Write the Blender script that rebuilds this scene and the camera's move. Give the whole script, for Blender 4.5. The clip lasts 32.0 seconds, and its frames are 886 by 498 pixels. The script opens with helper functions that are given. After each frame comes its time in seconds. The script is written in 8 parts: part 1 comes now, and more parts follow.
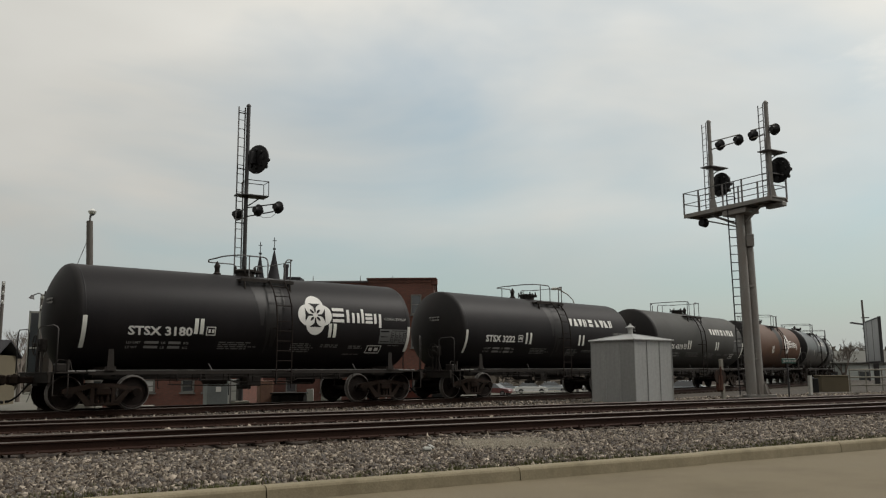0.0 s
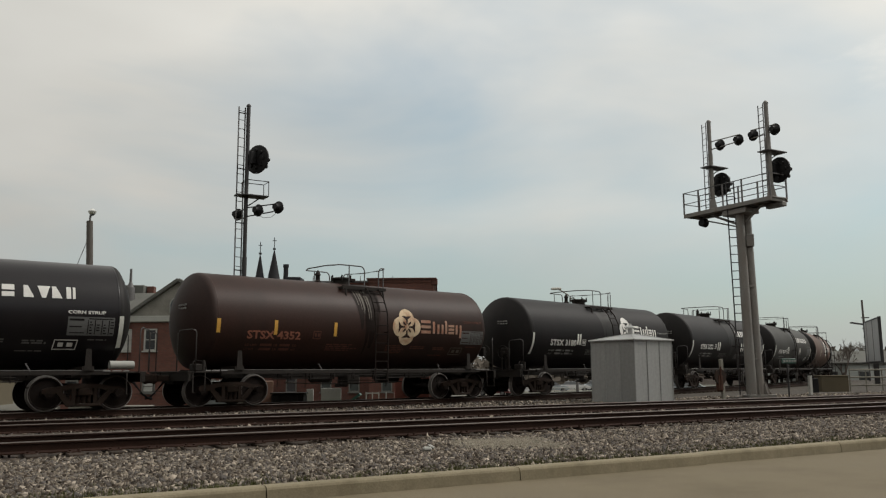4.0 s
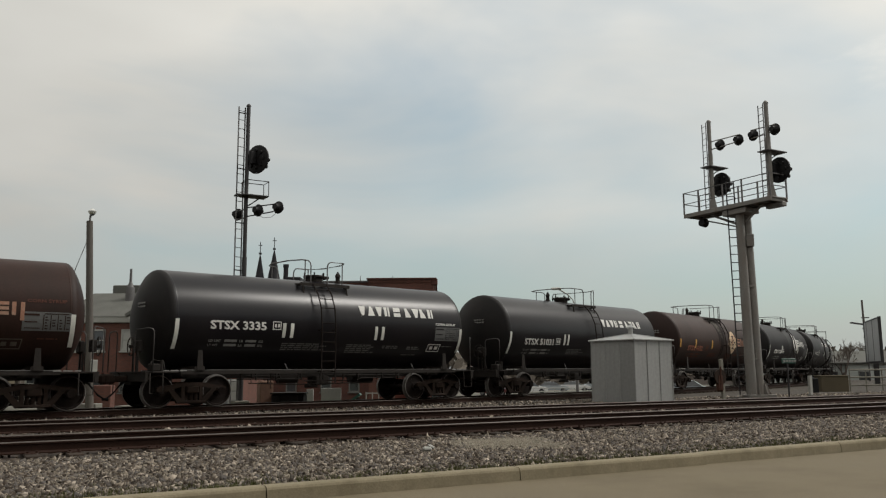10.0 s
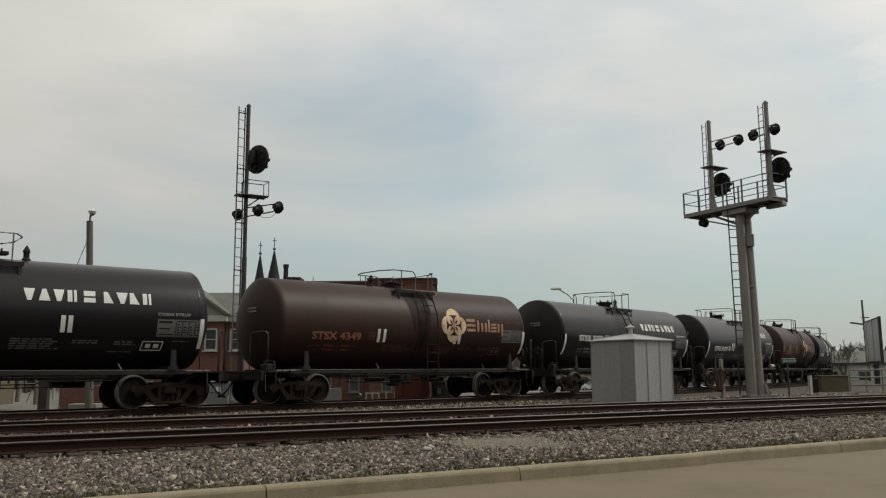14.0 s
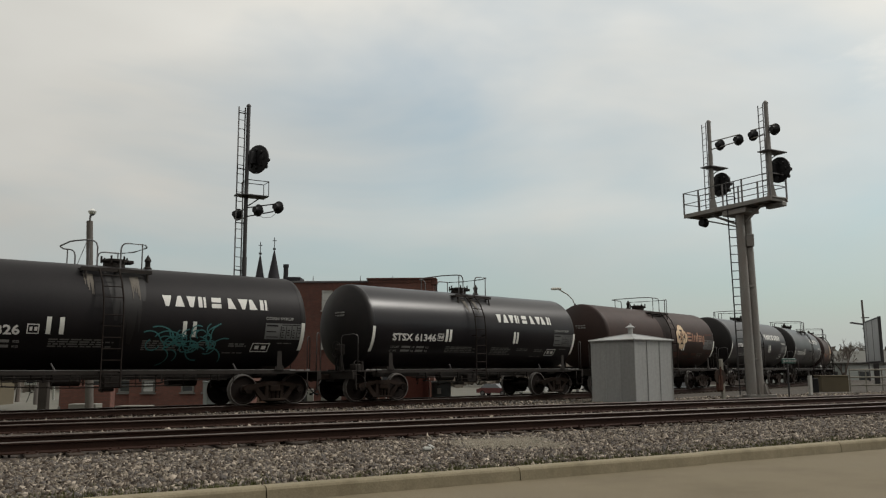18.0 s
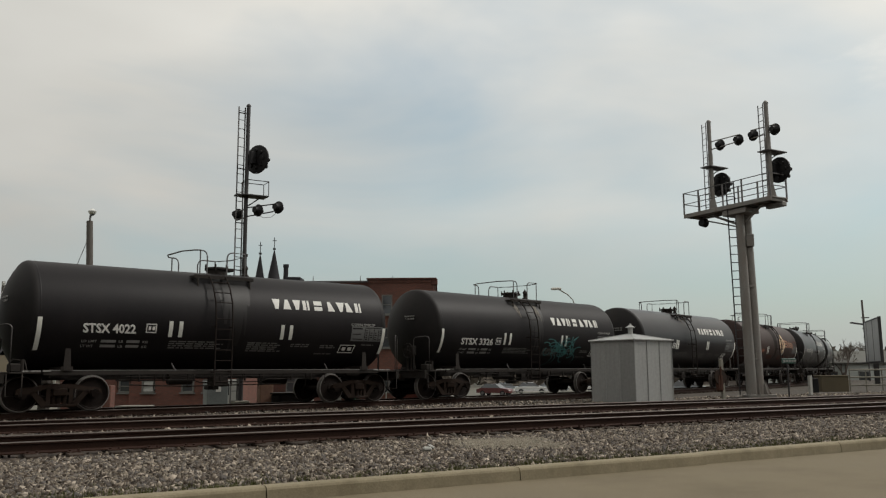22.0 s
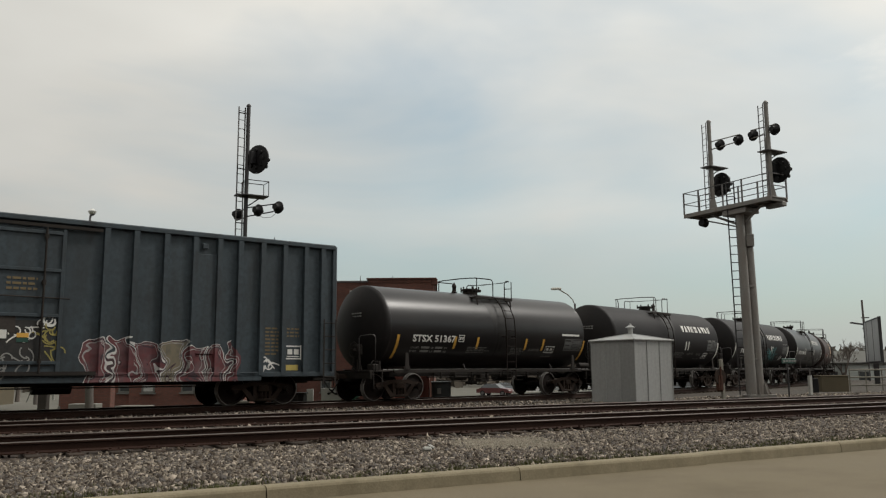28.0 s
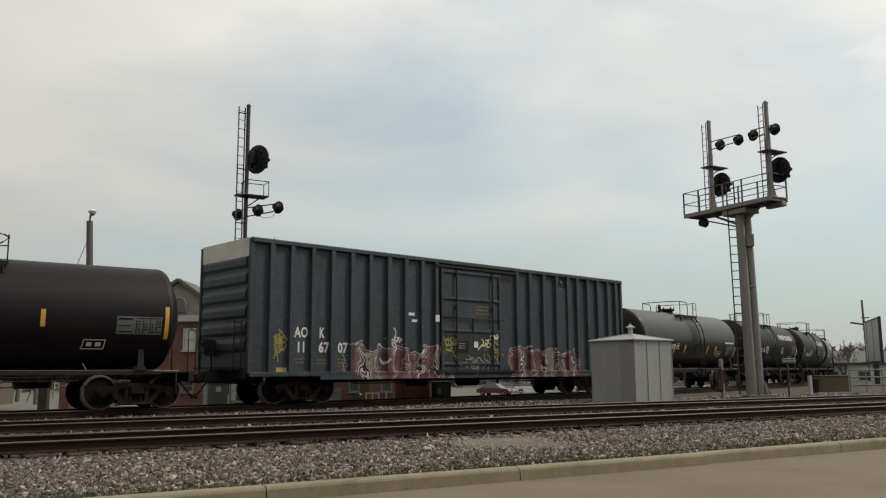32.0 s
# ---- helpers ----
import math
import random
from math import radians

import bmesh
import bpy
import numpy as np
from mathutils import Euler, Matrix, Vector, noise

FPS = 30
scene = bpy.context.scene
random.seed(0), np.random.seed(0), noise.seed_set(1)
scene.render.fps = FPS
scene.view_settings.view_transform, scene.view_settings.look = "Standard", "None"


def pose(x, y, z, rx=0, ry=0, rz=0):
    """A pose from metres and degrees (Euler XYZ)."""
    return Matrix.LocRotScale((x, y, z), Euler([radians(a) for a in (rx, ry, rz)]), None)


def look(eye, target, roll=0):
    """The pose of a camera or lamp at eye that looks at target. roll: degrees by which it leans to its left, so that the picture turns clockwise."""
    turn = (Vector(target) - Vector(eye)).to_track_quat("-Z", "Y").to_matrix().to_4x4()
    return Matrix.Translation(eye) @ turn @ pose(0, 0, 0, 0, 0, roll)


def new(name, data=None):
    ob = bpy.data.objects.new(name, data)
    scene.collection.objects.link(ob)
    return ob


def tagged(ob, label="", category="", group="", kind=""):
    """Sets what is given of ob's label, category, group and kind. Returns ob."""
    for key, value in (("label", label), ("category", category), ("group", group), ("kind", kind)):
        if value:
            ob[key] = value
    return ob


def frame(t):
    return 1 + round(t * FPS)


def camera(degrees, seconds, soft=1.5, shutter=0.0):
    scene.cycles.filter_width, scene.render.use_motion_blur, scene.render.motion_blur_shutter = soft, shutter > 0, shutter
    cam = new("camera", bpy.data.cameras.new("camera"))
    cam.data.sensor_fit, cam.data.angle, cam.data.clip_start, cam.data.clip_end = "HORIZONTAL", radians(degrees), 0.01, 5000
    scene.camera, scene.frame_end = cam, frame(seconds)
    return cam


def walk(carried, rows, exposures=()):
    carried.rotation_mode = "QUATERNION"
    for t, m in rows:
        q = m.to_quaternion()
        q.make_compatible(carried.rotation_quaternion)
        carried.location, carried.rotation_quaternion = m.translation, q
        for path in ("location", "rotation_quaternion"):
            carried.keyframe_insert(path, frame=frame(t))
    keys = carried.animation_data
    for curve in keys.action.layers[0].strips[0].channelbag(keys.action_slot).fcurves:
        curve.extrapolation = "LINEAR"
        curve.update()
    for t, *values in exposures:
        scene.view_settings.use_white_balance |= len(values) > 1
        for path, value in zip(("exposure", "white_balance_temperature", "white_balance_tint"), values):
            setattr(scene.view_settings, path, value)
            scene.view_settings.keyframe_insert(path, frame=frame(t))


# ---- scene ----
cam = camera(56.16, 32.0, soft=1.22)
EYE = (0.0, 0.0, 1.284)
VIEW = look(EYE, (49.057, 85.904, 15.909), -0.361)
walk(cam, [(0.0, VIEW), (32.0, VIEW)], exposures=[(0.0, 0.0), (26.0, 0.0), (28.5, 0.08), (32.0, 0.14)])

# ---------------------------------------------------------------- sky and sun
RAIL = 0.32                      # rail top above the road
SUN_EL, SUN_AZ = radians(48), radians(-18)   # azimuth from +x towards +y
world = bpy.data.worlds.new("hazy_sky")
scene.world = world
world.use_nodes = True
wn, wl = world.node_tree.nodes, world.node_tree.links
wn.clear()
w_out = wn.new("ShaderNodeOutputWorld")
w_bg = wn.new("ShaderNodeBackground")
w_sky = wn.new("ShaderNodeTexSky")
w_sky.sky_type, w_sky.sun_disc = "NISHITA", False
w_sky.sun_elevation, w_sky.sun_rotation = SUN_EL, radians(90) - SUN_AZ
w_sky.dust_density, w_sky.air_density = 1.2, 1.0
w_sky_gain = wn.new("ShaderNodeMix")
w_sky_gain.data_type, w_sky_gain.blend_type = "RGBA", "MULTIPLY"
w_sky_gain.inputs["Factor"].default_value = 1.0
w_sky_gain.inputs["B"].default_value = (0.105, 0.123, 0.107, 1)
wl.new(w_sky.outputs["Color"], w_sky_gain.inputs["A"])
w_co = wn.new("ShaderNodeTexCoord")
w_map = wn.new("ShaderNodeMapping")
w_map.inputs["Scale"].default_value = (1.0, 0.8, 2.5)
w_map.inputs["Rotation"].default_value = (radians(8), radians(-10), radians(20))
w_map.inputs["Location"].default_value = (0.35, 0.1, 0.42)
wl.new(w_co.outputs["Generated"], w_map.inputs["Vector"])
w_noise = wn.new("ShaderNodeTexNoise")
w_noise.inputs["Scale"].default_value = 1.7
w_noise.inputs["Detail"].default_value = 5.0
w_noise.inputs["Roughness"].default_value = 0.5
w_noise.inputs["Distortion"].default_value = 0.5
wl.new(w_map.outputs["Vector"], w_noise.inputs["Vector"])
w_ramp = wn.new("ShaderNodeValToRGB")
w_ramp.color_ramp.elements[0].position, w_ramp.color_ramp.elements[0].color = 0.30, (0.22, 0.22, 0.22, 1)
w_ramp.color_ramp.elements[1].position, w_ramp.color_ramp.elements[1].color = 0.60, (0.98, 0.98, 0.98, 1)
# the cloud sheet thickens with height, clear air shows below it
w_sep = wn.new("ShaderNodeSeparateXYZ")
wl.new(w_co.outputs["Generated"], w_sep.inputs[0])
w_high = wn.new("ShaderNodeMapRange")
w_high.inputs["From Min"].default_value, w_high.inputs["From Max"].default_value = 0.08, 0.42
w_high.inputs["To Min"].default_value, w_high.inputs["To Max"].default_value = -0.19, 0.10
wl.new(w_sep.outputs["Z"], w_high.inputs["Value"])
# a clearer lane between two banks of cloud
w_lane = wn.new("ShaderNodeMath")
w_lane.operation = "SUBTRACT"
w_lane.inputs[1].default_value = 0.50
wl.new(w_sep.outputs["X"], w_lane.inputs[0])
w_away = wn.new("ShaderNodeMath")
w_away.operation = "ABSOLUTE"
wl.new(w_lane.outputs[0], w_away.inputs[0])
w_west = wn.new("ShaderNodeMath")
w_west.operation = "MULTIPLY_ADD"
w_west.inputs[1].default_value, w_west.inputs[2].default_value = 0.46, -0.05
wl.new(w_away.outputs[0], w_west.inputs[0])
w_sum = wn.new("ShaderNodeMath")
w_sum.operation = "ADD"
wl.new(w_west.outputs[0], w_sum.inputs[0])
wl.new(w_high.outputs["Result"], w_sum.inputs[1])
w_soft = wn.new("ShaderNodeMath")
w_soft.operation = "MULTIPLY_ADD"
w_soft.inputs[1].default_value, w_soft.inputs[2].default_value = 0.75, 0.125
wl.new(w_noise.outputs["Fac"], w_soft.inputs[0])
w_cover = wn.new("ShaderNodeMath")
w_cover.operation = "ADD"
wl.new(w_soft.outputs[0], w_cover.inputs[0])
wl.new(w_sum.outputs[0], w_cover.inputs[1])
wl.new(w_cover.outputs[0], w_ramp.inputs["Fac"])
w_cloud_tint = wn.new("ShaderNodeTexNoise")
w_cloud_tint.inputs["Scale"].default_value = 2.6
w_cloud_tint.inputs["Detail"].default_value = 4.0
wl.new(w_map.outputs["Vector"], w_cloud_tint.inputs["Vector"])
w_cloud = wn.new("ShaderNodeValToRGB")
w_cloud.color_ramp.elements[0].position, w_cloud.color_ramp.elements[0].color = 0.3, (0.53, 0.518, 0.478, 1)
w_cloud.color_ramp.elements[1].position, w_cloud.color_ramp.elements[1].color = 0.7, (0.625, 0.612, 0.568, 1)
wl.new(w_cloud_tint.outputs["Fac"], w_cloud.inputs["Fac"])
w_mix = wn.new("ShaderNodeMix")
w_mix.data_type = "RGBA"
wl.new(w_ramp.outputs["Color"], w_mix.inputs["Factor"])
wl.new(w_sky_gain.outputs["Result"], w_mix.inputs["A"])
# thin cloud is brighter towards the sun
w_dot = wn.new("ShaderNodeVectorMath")
w_dot.operation = "DOT_PRODUCT"
w_dot.inputs[1].default_value = (math.cos(SUN_EL) * math.cos(SUN_AZ), math.cos(SUN_EL) * math.sin(SUN_AZ), math.sin(SUN_EL))
wl.new(w_co.outputs["Generated"], w_dot.inputs[0])
w_glow = wn.new("ShaderNodeMapRange")
w_glow.inputs["From Min"].default_value, w_glow.inputs["From Max"].default_value = -0.3, 1.0
w_glow.inputs["To Min"].default_value, w_glow.inputs["To Max"].default_value = 0.84, 1.55
wl.new(w_dot.outputs["Value"], w_glow.inputs["Value"])
# wide bright haze round the sun
w_pos = wn.new("ShaderNodeMath")
w_pos.operation = "MAXIMUM"
wl.new(w_dot.outputs["Value"], w_pos.inputs[0])
w_pow = wn.new("ShaderNodeMath")
w_pow.operation = "POWER"
w_pow.inputs[1].default_value = 14.0
wl.new(w_pos.outputs[0], w_pow.inputs[0])
w_haze = wn.new("ShaderNodeMath")
w_haze.operation = "MULTIPLY_ADD"
w_haze.inputs[1].default_value = 0.7
wl.new(w_pow.outputs[0], w_haze.inputs[0])
wl.new(w_glow.outputs["Result"], w_haze.inputs[2])
w_lit = wn.new("ShaderNodeVectorMath")
w_lit.operation = "SCALE"
wl.new(w_cloud.outputs["Color"], w_lit.inputs[0])
wl.new(w_haze.outputs[0], w_lit.inputs["Scale"])
wl.new(w_lit.outputs["Vector"], w_mix.inputs["B"])
# a long bright bank of thicker cloud, torn along its edge
BANK = (0.5191, -0.2698, -0.8110)
w_bank = wn.new("ShaderNodeVectorMath")
w_bank.operation = "DOT_PRODUCT"
w_bank.inputs[1].default_value = BANK
wl.new(w_co.outputs["Generated"], w_bank.inputs[0])
w_torn = wn.new("ShaderNodeTexNoise")
w_torn.inputs["Scale"].default_value, w_torn.inputs["Detail"].default_value = 5.0, 6.0
w_torn.inputs["Roughness"].default_value = 0.6
wl.new(w_map.outputs["Vector"], w_torn.inputs["Vector"])
w_edge = wn.new("ShaderNodeMath")
w_edge.operation = "MULTIPLY_ADD"
w_edge.inputs[1].default_value = 0.30
wl.new(w_torn.outputs["Fac"], w_edge.inputs[0])
wl.new(w_bank.outputs["Value"], w_edge.inputs[2])
w_thick = wn.new("ShaderNodeMapRange")
w_thick.interpolation_type = "SMOOTHSTEP"
w_thick.inputs["From Min"].default_value, w_thick.inputs["From Max"].default_value = 0.15, 0.21
w_thick.inputs["To Min"].default_value, w_thick.inputs["To Max"].default_value = 0.0, 0.9
wl.new(w_edge.outputs[0], w_thick.inputs["Value"])
w_banked = wn.new("ShaderNodeMix")
w_banked.data_type = "RGBA"
w_banked.inputs["B"].default_value = (0.80, 0.795, 0.75, 1)
w_up = wn.new("ShaderNodeMapRange")
w_up.interpolation_type = "SMOOTHSTEP"
w_up.inputs["From Min"].default_value, w_up.inputs["From Max"].default_value = 0.24, 0.36
wl.new(w_sep.outputs["Z"], w_up.inputs["Value"])
w_part = wn.new("ShaderNodeMath")
w_part.operation = "MULTIPLY"
wl.new(w_thick.outputs["Result"], w_part.inputs[0])
wl.new(w_up.outputs["Result"], w_part.inputs[1])
wl.new(w_part.outputs[0], w_banked.inputs["Factor"])
wl.new(w_mix.outputs["Result"], w_banked.inputs["A"])
# pale haze lies along the horizon
w_low = wn.new("ShaderNodeMapRange")
w_low.inputs["From Min"].default_value, w_low.inputs["From Max"].default_value = 0.0, 0.17
w_low.inputs["To Min"].default_value, w_low.inputs["To Max"].default_value = 0.9, 0.0
wl.new(w_sep.outputs["Z"], w_low.inputs["Value"])
w_hazy = wn.new("ShaderNodeMix")
w_hazy.data_type = "RGBA"
w_hazy.inputs["B"].default_value = (0.492, 0.518, 0.520, 1)
wl.new(w_low.outputs["Result"], w_hazy.inputs["Factor"])
wl.new(w_banked.outputs["Result"], w_hazy.inputs["A"])
wl.new(w_hazy.outputs["Result"], w_bg.inputs["Color"])
# the air dims a little towards the horizon
w_dim = wn.new("ShaderNodeMapRange")
w_dim.inputs["From Min"].default_value, w_dim.inputs["From Max"].default_value = 0.06, 0.42
w_dim.inputs["To Min"].default_value, w_dim.inputs["To Max"].default_value = 0.86, 1.10
wl.new(w_sep.outputs["Z"], w_dim.inputs["Value"])
wl.new(w_dim.outputs["Result"], w_bg.inputs["Strength"])
wl.new(w_bg.outputs["Background"], w_out.inputs["Surface"])

sun_data = bpy.data.lights.new("sun", "SUN")
sun_data.energy, sun_data.angle, sun_data.color = 1.95, radians(10), (1.0, 0.96, 0.9)
sun = new("sun", sun_data)
sun_dir = Vector((math.cos(SUN_EL) * math.cos(SUN_AZ), math.cos(SUN_EL) * math.sin(SUN_AZ), math.sin(SUN_EL)))
sun.matrix_world = look(sun_dir * 60, (0, 0, 0))

# ---------------------------------------------------------------- materials
def material(name, color, rough=0.7, metal=0.0, var=0.25, grain=30.0, patch=1.2, bump=0.15, stain=None, stain_amount=0.0, stain_scale=1.0, random_tone=0.0, spec=0.5, streak=1.0):
    """Base colour with fine grain, larger patches, stains and a fine relief."""
    m = bpy.data.materials.new(name)
    m.use_nodes = True
    n, l = m.node_tree.nodes, m.node_tree.links
    b = n["Principled BSDF"]
    b.inputs["Roughness"].default_value = rough
    b.inputs["Metallic"].default_value = metal
    b.inputs["Specular IOR Level"].default_value = spec if rough < 0.74 else 0.18
    co = n.new("ShaderNodeTexCoord")
    mp = n.new("ShaderNodeMapping")
    mp.inputs["Scale"].default_value = (1, 1, streak)
    l.new(co.outputs["Object"], mp.inputs["Vector"])
    fine = n.new("ShaderNodeTexNoise")
    fine.inputs["Scale"].default_value, fine.inputs["Detail"].default_value = grain, 6
    l.new(co.outputs["Object"], fine.inputs["Vector"])
    wide = n.new("ShaderNodeTexNoise")
    wide.inputs["Scale"].default_value, wide.inputs["Detail"].default_value = patch, 5
    l.new(mp.outputs["Vector"], wide.inputs["Vector"])
    add = n.new("ShaderNodeMath")
    add.operation = "ADD"
    l.new(fine.outputs["Fac"], add.inputs[0])
    l.new(wide.outputs["Fac"], add.inputs[1])
    rng = n.new("ShaderNodeMapRange")
    rng.inputs["From Min"].default_value, rng.inputs["From Max"].default_value = 0.6, 1.4
    rng.inputs["To Min"].default_value, rng.inputs["To Max"].default_value = 1 - var, 1 + var
    l.new(add.outputs[0], rng.inputs["Value"])
    last = rng.outputs["Result"]
    if random_tone:
        info = n.new("ShaderNodeObjectInfo")
        r2 = n.new("ShaderNodeMapRange")
        r2.inputs["To Min"].default_value, r2.inputs["To Max"].default_value = 1 - random_tone, 1 + random_tone
        l.new(info.outputs["Random"], r2.inputs["Value"])
        mul = n.new("ShaderNodeMath")
        mul.operation = "MULTIPLY"
        l.new(last, mul.inputs[0])
        l.new(r2.outputs["Result"], mul.inputs[1])
        last = mul.outputs[0]
    tone = n.new("ShaderNodeVectorMath")
    tone.operation = "SCALE"
    tone.inputs[0].default_value = color[:3]
    l.new(last, tone.inputs["Scale"])
    out = tone.outputs["Vector"]
    if stain:
        st = n.new("ShaderNodeTexNoise")
        st.inputs["Scale"].default_value, st.inputs["Detail"].default_value, st.inputs["Roughness"].default_value = stain_scale, 7, 0.65
        l.new(mp.outputs["Vector"], st.inputs["Vector"])
        sr = n.new("ShaderNodeMapRange")
        sr.inputs["From Min"].default_value, sr.inputs["From Max"].default_value = 0.45, 0.72
        sr.inputs["To Max"].default_value = stain_amount
        l.new(st.outputs["Fac"], sr.inputs["Value"])
        mx = n.new("ShaderNodeMix")
        mx.data_type = "RGBA"
        mx.inputs["B"].default_value = (*stain[:3], 1)
        l.new(sr.outputs["Result"], mx.inputs["Factor"])
        l.new(out, mx.inputs["A"])
        out = mx.outputs["Result"]
    l.new(out, b.inputs["Base Color"])
    rr = n.new("ShaderNodeMapRange")
    rr.inputs["To Min"].default_value, rr.inputs["To Max"].default_value = rough * 0.82, min(1, rough * 1.18)
    l.new(wide.outputs["Fac"], rr.inputs["Value"])
    l.new(rr.outputs["Result"], b.inputs["Roughness"])
    if bump:
        bp = n.new("ShaderNodeBump")
        bp.inputs["Strength"].default_value, bp.inputs["Distance"].default_value = bump, 0.01
        l.new(fine.outputs["Fac"], bp.inputs["Height"])
        l.new(bp.outputs["Normal"], b.inputs["Normal"])
    return m


def glass_material(name, tint):
    m = bpy.data.materials.new(name)
    m.use_nodes = True
    b = m.node_tree.nodes["Principled BSDF"]
    b.inputs["Base Color"].default_value = (*tint, 1)
    b.inputs["Roughness"].default_value = 0.06
    b.inputs["Specular IOR Level"].default_value = 0.8
    return m


def brick_material(name, c1, c2, mortar):
    m = bpy.data.materials.new(name)
    m.use_nodes = True
    n, l = m.node_tree.nodes, m.node_tree.links
    b = n["Principled BSDF"]
    b.inputs["Roughness"].default_value = 0.9
    co = n.new("ShaderNodeTexCoord")
    sep = n.new("ShaderNodeSeparateXYZ")
    l.new(co.outputs["Object"], sep.inputs[0])
    s = n.new("ShaderNodeMath")
    s.operation = "ADD"
    l.new(sep.outputs["X"], s.inputs[0])
    l.new(sep.outputs["Y"], s.inputs[1])
    com = n.new("ShaderNodeCombineXYZ")
    l.new(s.outputs[0], com.inputs["X"])
    l.new(sep.outputs["Z"], com.inputs["Y"])
    br = n.new("ShaderNodeTexBrick")
    br.inputs["Color1"].default_value, br.inputs["Color2"].default_value, br.inputs["Mortar"].default_value = (*c1, 1), (*c2, 1), (*mortar, 1)
    br.inputs["Scale"].default_value = 1.0
    br.inputs["Brick Width"].default_value, br.inputs["Row Height"].default_value, br.inputs["Mortar Size"].default_value = 0.21, 0.075, 0.006
    l.new(com.outputs[0], br.inputs["Vector"])
    nz = n.new("ShaderNodeTexNoise")
    nz.inputs["Scale"].default_value, nz.inputs["Detail"].default_value = 0.8, 6
    l.new(co.outputs["Object"], nz.inputs["Vector"])
    mr = n.new("ShaderNodeMapRange")
    mr.inputs["To Min"].default_value, mr.inputs["To Max"].default_value = 0.65, 1.35
    l.new(nz.outputs["Fac"], mr.inputs["Value"])
    sc = n.new("ShaderNodeVectorMath")
    sc.operation = "SCALE"
    l.new(br.outputs["Color"], sc.inputs[0])
    l.new(mr.outputs["Result"], sc.inputs["Scale"])
    l.new(sc.outputs["Vector"], b.inputs["Base Color"])
    bp = n.new("ShaderNodeBump")
    bp.inputs["Strength"].default_value, bp.inputs["Distance"].default_value = 0.5, 0.008
    l.new(br.outputs["Fac"], bp.inputs["Height"])
    bp.invert = True
    l.new(bp.outputs["Normal"], b.inputs["Normal"])
    return m


M = {}
M["ballast"] = material("ballast_bed", (0.050, 0.044, 0.037), 0.95, var=0.5, grain=26, patch=0.7, bump=0.9, stain=(0.12, 0.10, 0.085), stain_amount=0.6, stain_scale=0.5)
M["track_dirt"] = material("oily_track_ballast", (0.036, 0.0265, 0.0205), 0.95, var=0.5, grain=24, patch=0.8, bump=0.9, stain=(0.05, 0.04, 0.034), stain_amount=0.6, stain_scale=0.6)
M["verge"] = material("dry_grass_verge", (0.082, 0.080, 0.042), 0.95, var=0.5, grain=40, patch=1.5, bump=0.8, stain=(0.10, 0.088, 0.068), stain_amount=0.7, stain_scale=2.2)
M["street"] = material("pale_concrete_street", (0.115, 0.110, 0.092), 0.9, var=0.18, grain=12, patch=0.25, bump=0.2, stain=(0.075, 0.072, 0.062), stain_amount=0.7, stain_scale=0.1)
M["road"] = material("worn_concrete_road", (0.153, 0.126, 0.083), 0.85, var=0.18, grain=60, patch=0.5, bump=0.25, stain=(0.088, 0.073, 0.048), stain_amount=0.7, stain_scale=0.5, streak=1.0)
M["kerb"] = material("kerb_concrete", (0.225, 0.193, 0.130), 0.9, var=0.22, grain=45, patch=2.0, bump=0.3, stain=(0.11, 0.092, 0.058), stain_amount=0.7, stain_scale=1.8, random_tone=0.06)
M["tie"] = material("creosoted_timber", (0.034, 0.0245, 0.0185), 0.95, var=0.4, grain=20, patch=3, bump=0.6, random_tone=0.3)
M["rail"] = material("rusty_rail_web", (0.033, 0.0175, 0.0128), 0.75, 0.3, var=0.35, grain=40, patch=1.5, bump=0.2)
M["rail_head"] = material("polished_rail_head", (0.082, 0.068, 0.060), 0.62, 0.5, var=0.12, grain=60, patch=2, bump=0.02)
M["stone"] = material("crushed_limestone", (0.138, 0.121, 0.101), 0.95, var=0.25, grain=40, patch=4, bump=0.3)
M["black"] = material("black_tank_paint", (0.0086, 0.0074, 0.0080), 0.32, var=0.28, grain=18, patch=0.5, bump=0.02, stain=(0.017, 0.0140, 0.0130), stain_amount=0.6, stain_scale=0.45, spec=0.33, streak=0.35)
M["gloss"] = material("glossy_black_tank_paint", (0.0080, 0.0068, 0.0086), 0.32, var=0.28, grain=18, patch=0.5, bump=0.012, stain=(0.016, 0.0132, 0.0130), stain_amount=0.55, stain_scale=0.45, spec=0.27, streak=0.35)
M["black_old"] = material("dull_black_tank_paint", (0.0091, 0.0078, 0.0086), 0.50, var=0.3, grain=18, patch=0.5, bump=0.04, stain=(0.0160, 0.0135, 0.0135), stain_amount=0.65, stain_scale=0.5, spec=0.15, streak=0.35)
M["grey_tank"] = material("faded_grey_black_tank_paint", (0.046, 0.045, 0.042), 0.62, var=0.25, grain=18, patch=0.5, bump=0.04, stain=(0.03, 0.027, 0.024), stain_amount=0.6, stain_scale=0.5, spec=0.18, streak=0.35)
M["brown"] = material("faded_oxide_brown_paint", (0.033, 0.0152, 0.0112), 0.50, var=0.3, grain=18, patch=0.5, bump=0.04, stain=(0.0155, 0.0105, 0.0086), stain_amount=0.85, stain_scale=0.5, spec=0.17, streak=0.35)
M["brown_bright"] = material("faded_oxide_orange_paint", (0.085, 0.040, 0.022), 0.50, var=0.3, grain=18, patch=0.5, bump=0.04, stain=(0.05, 0.026, 0.017), stain_amount=0.7, stain_scale=0.5, spec=0.2, streak=0.35)
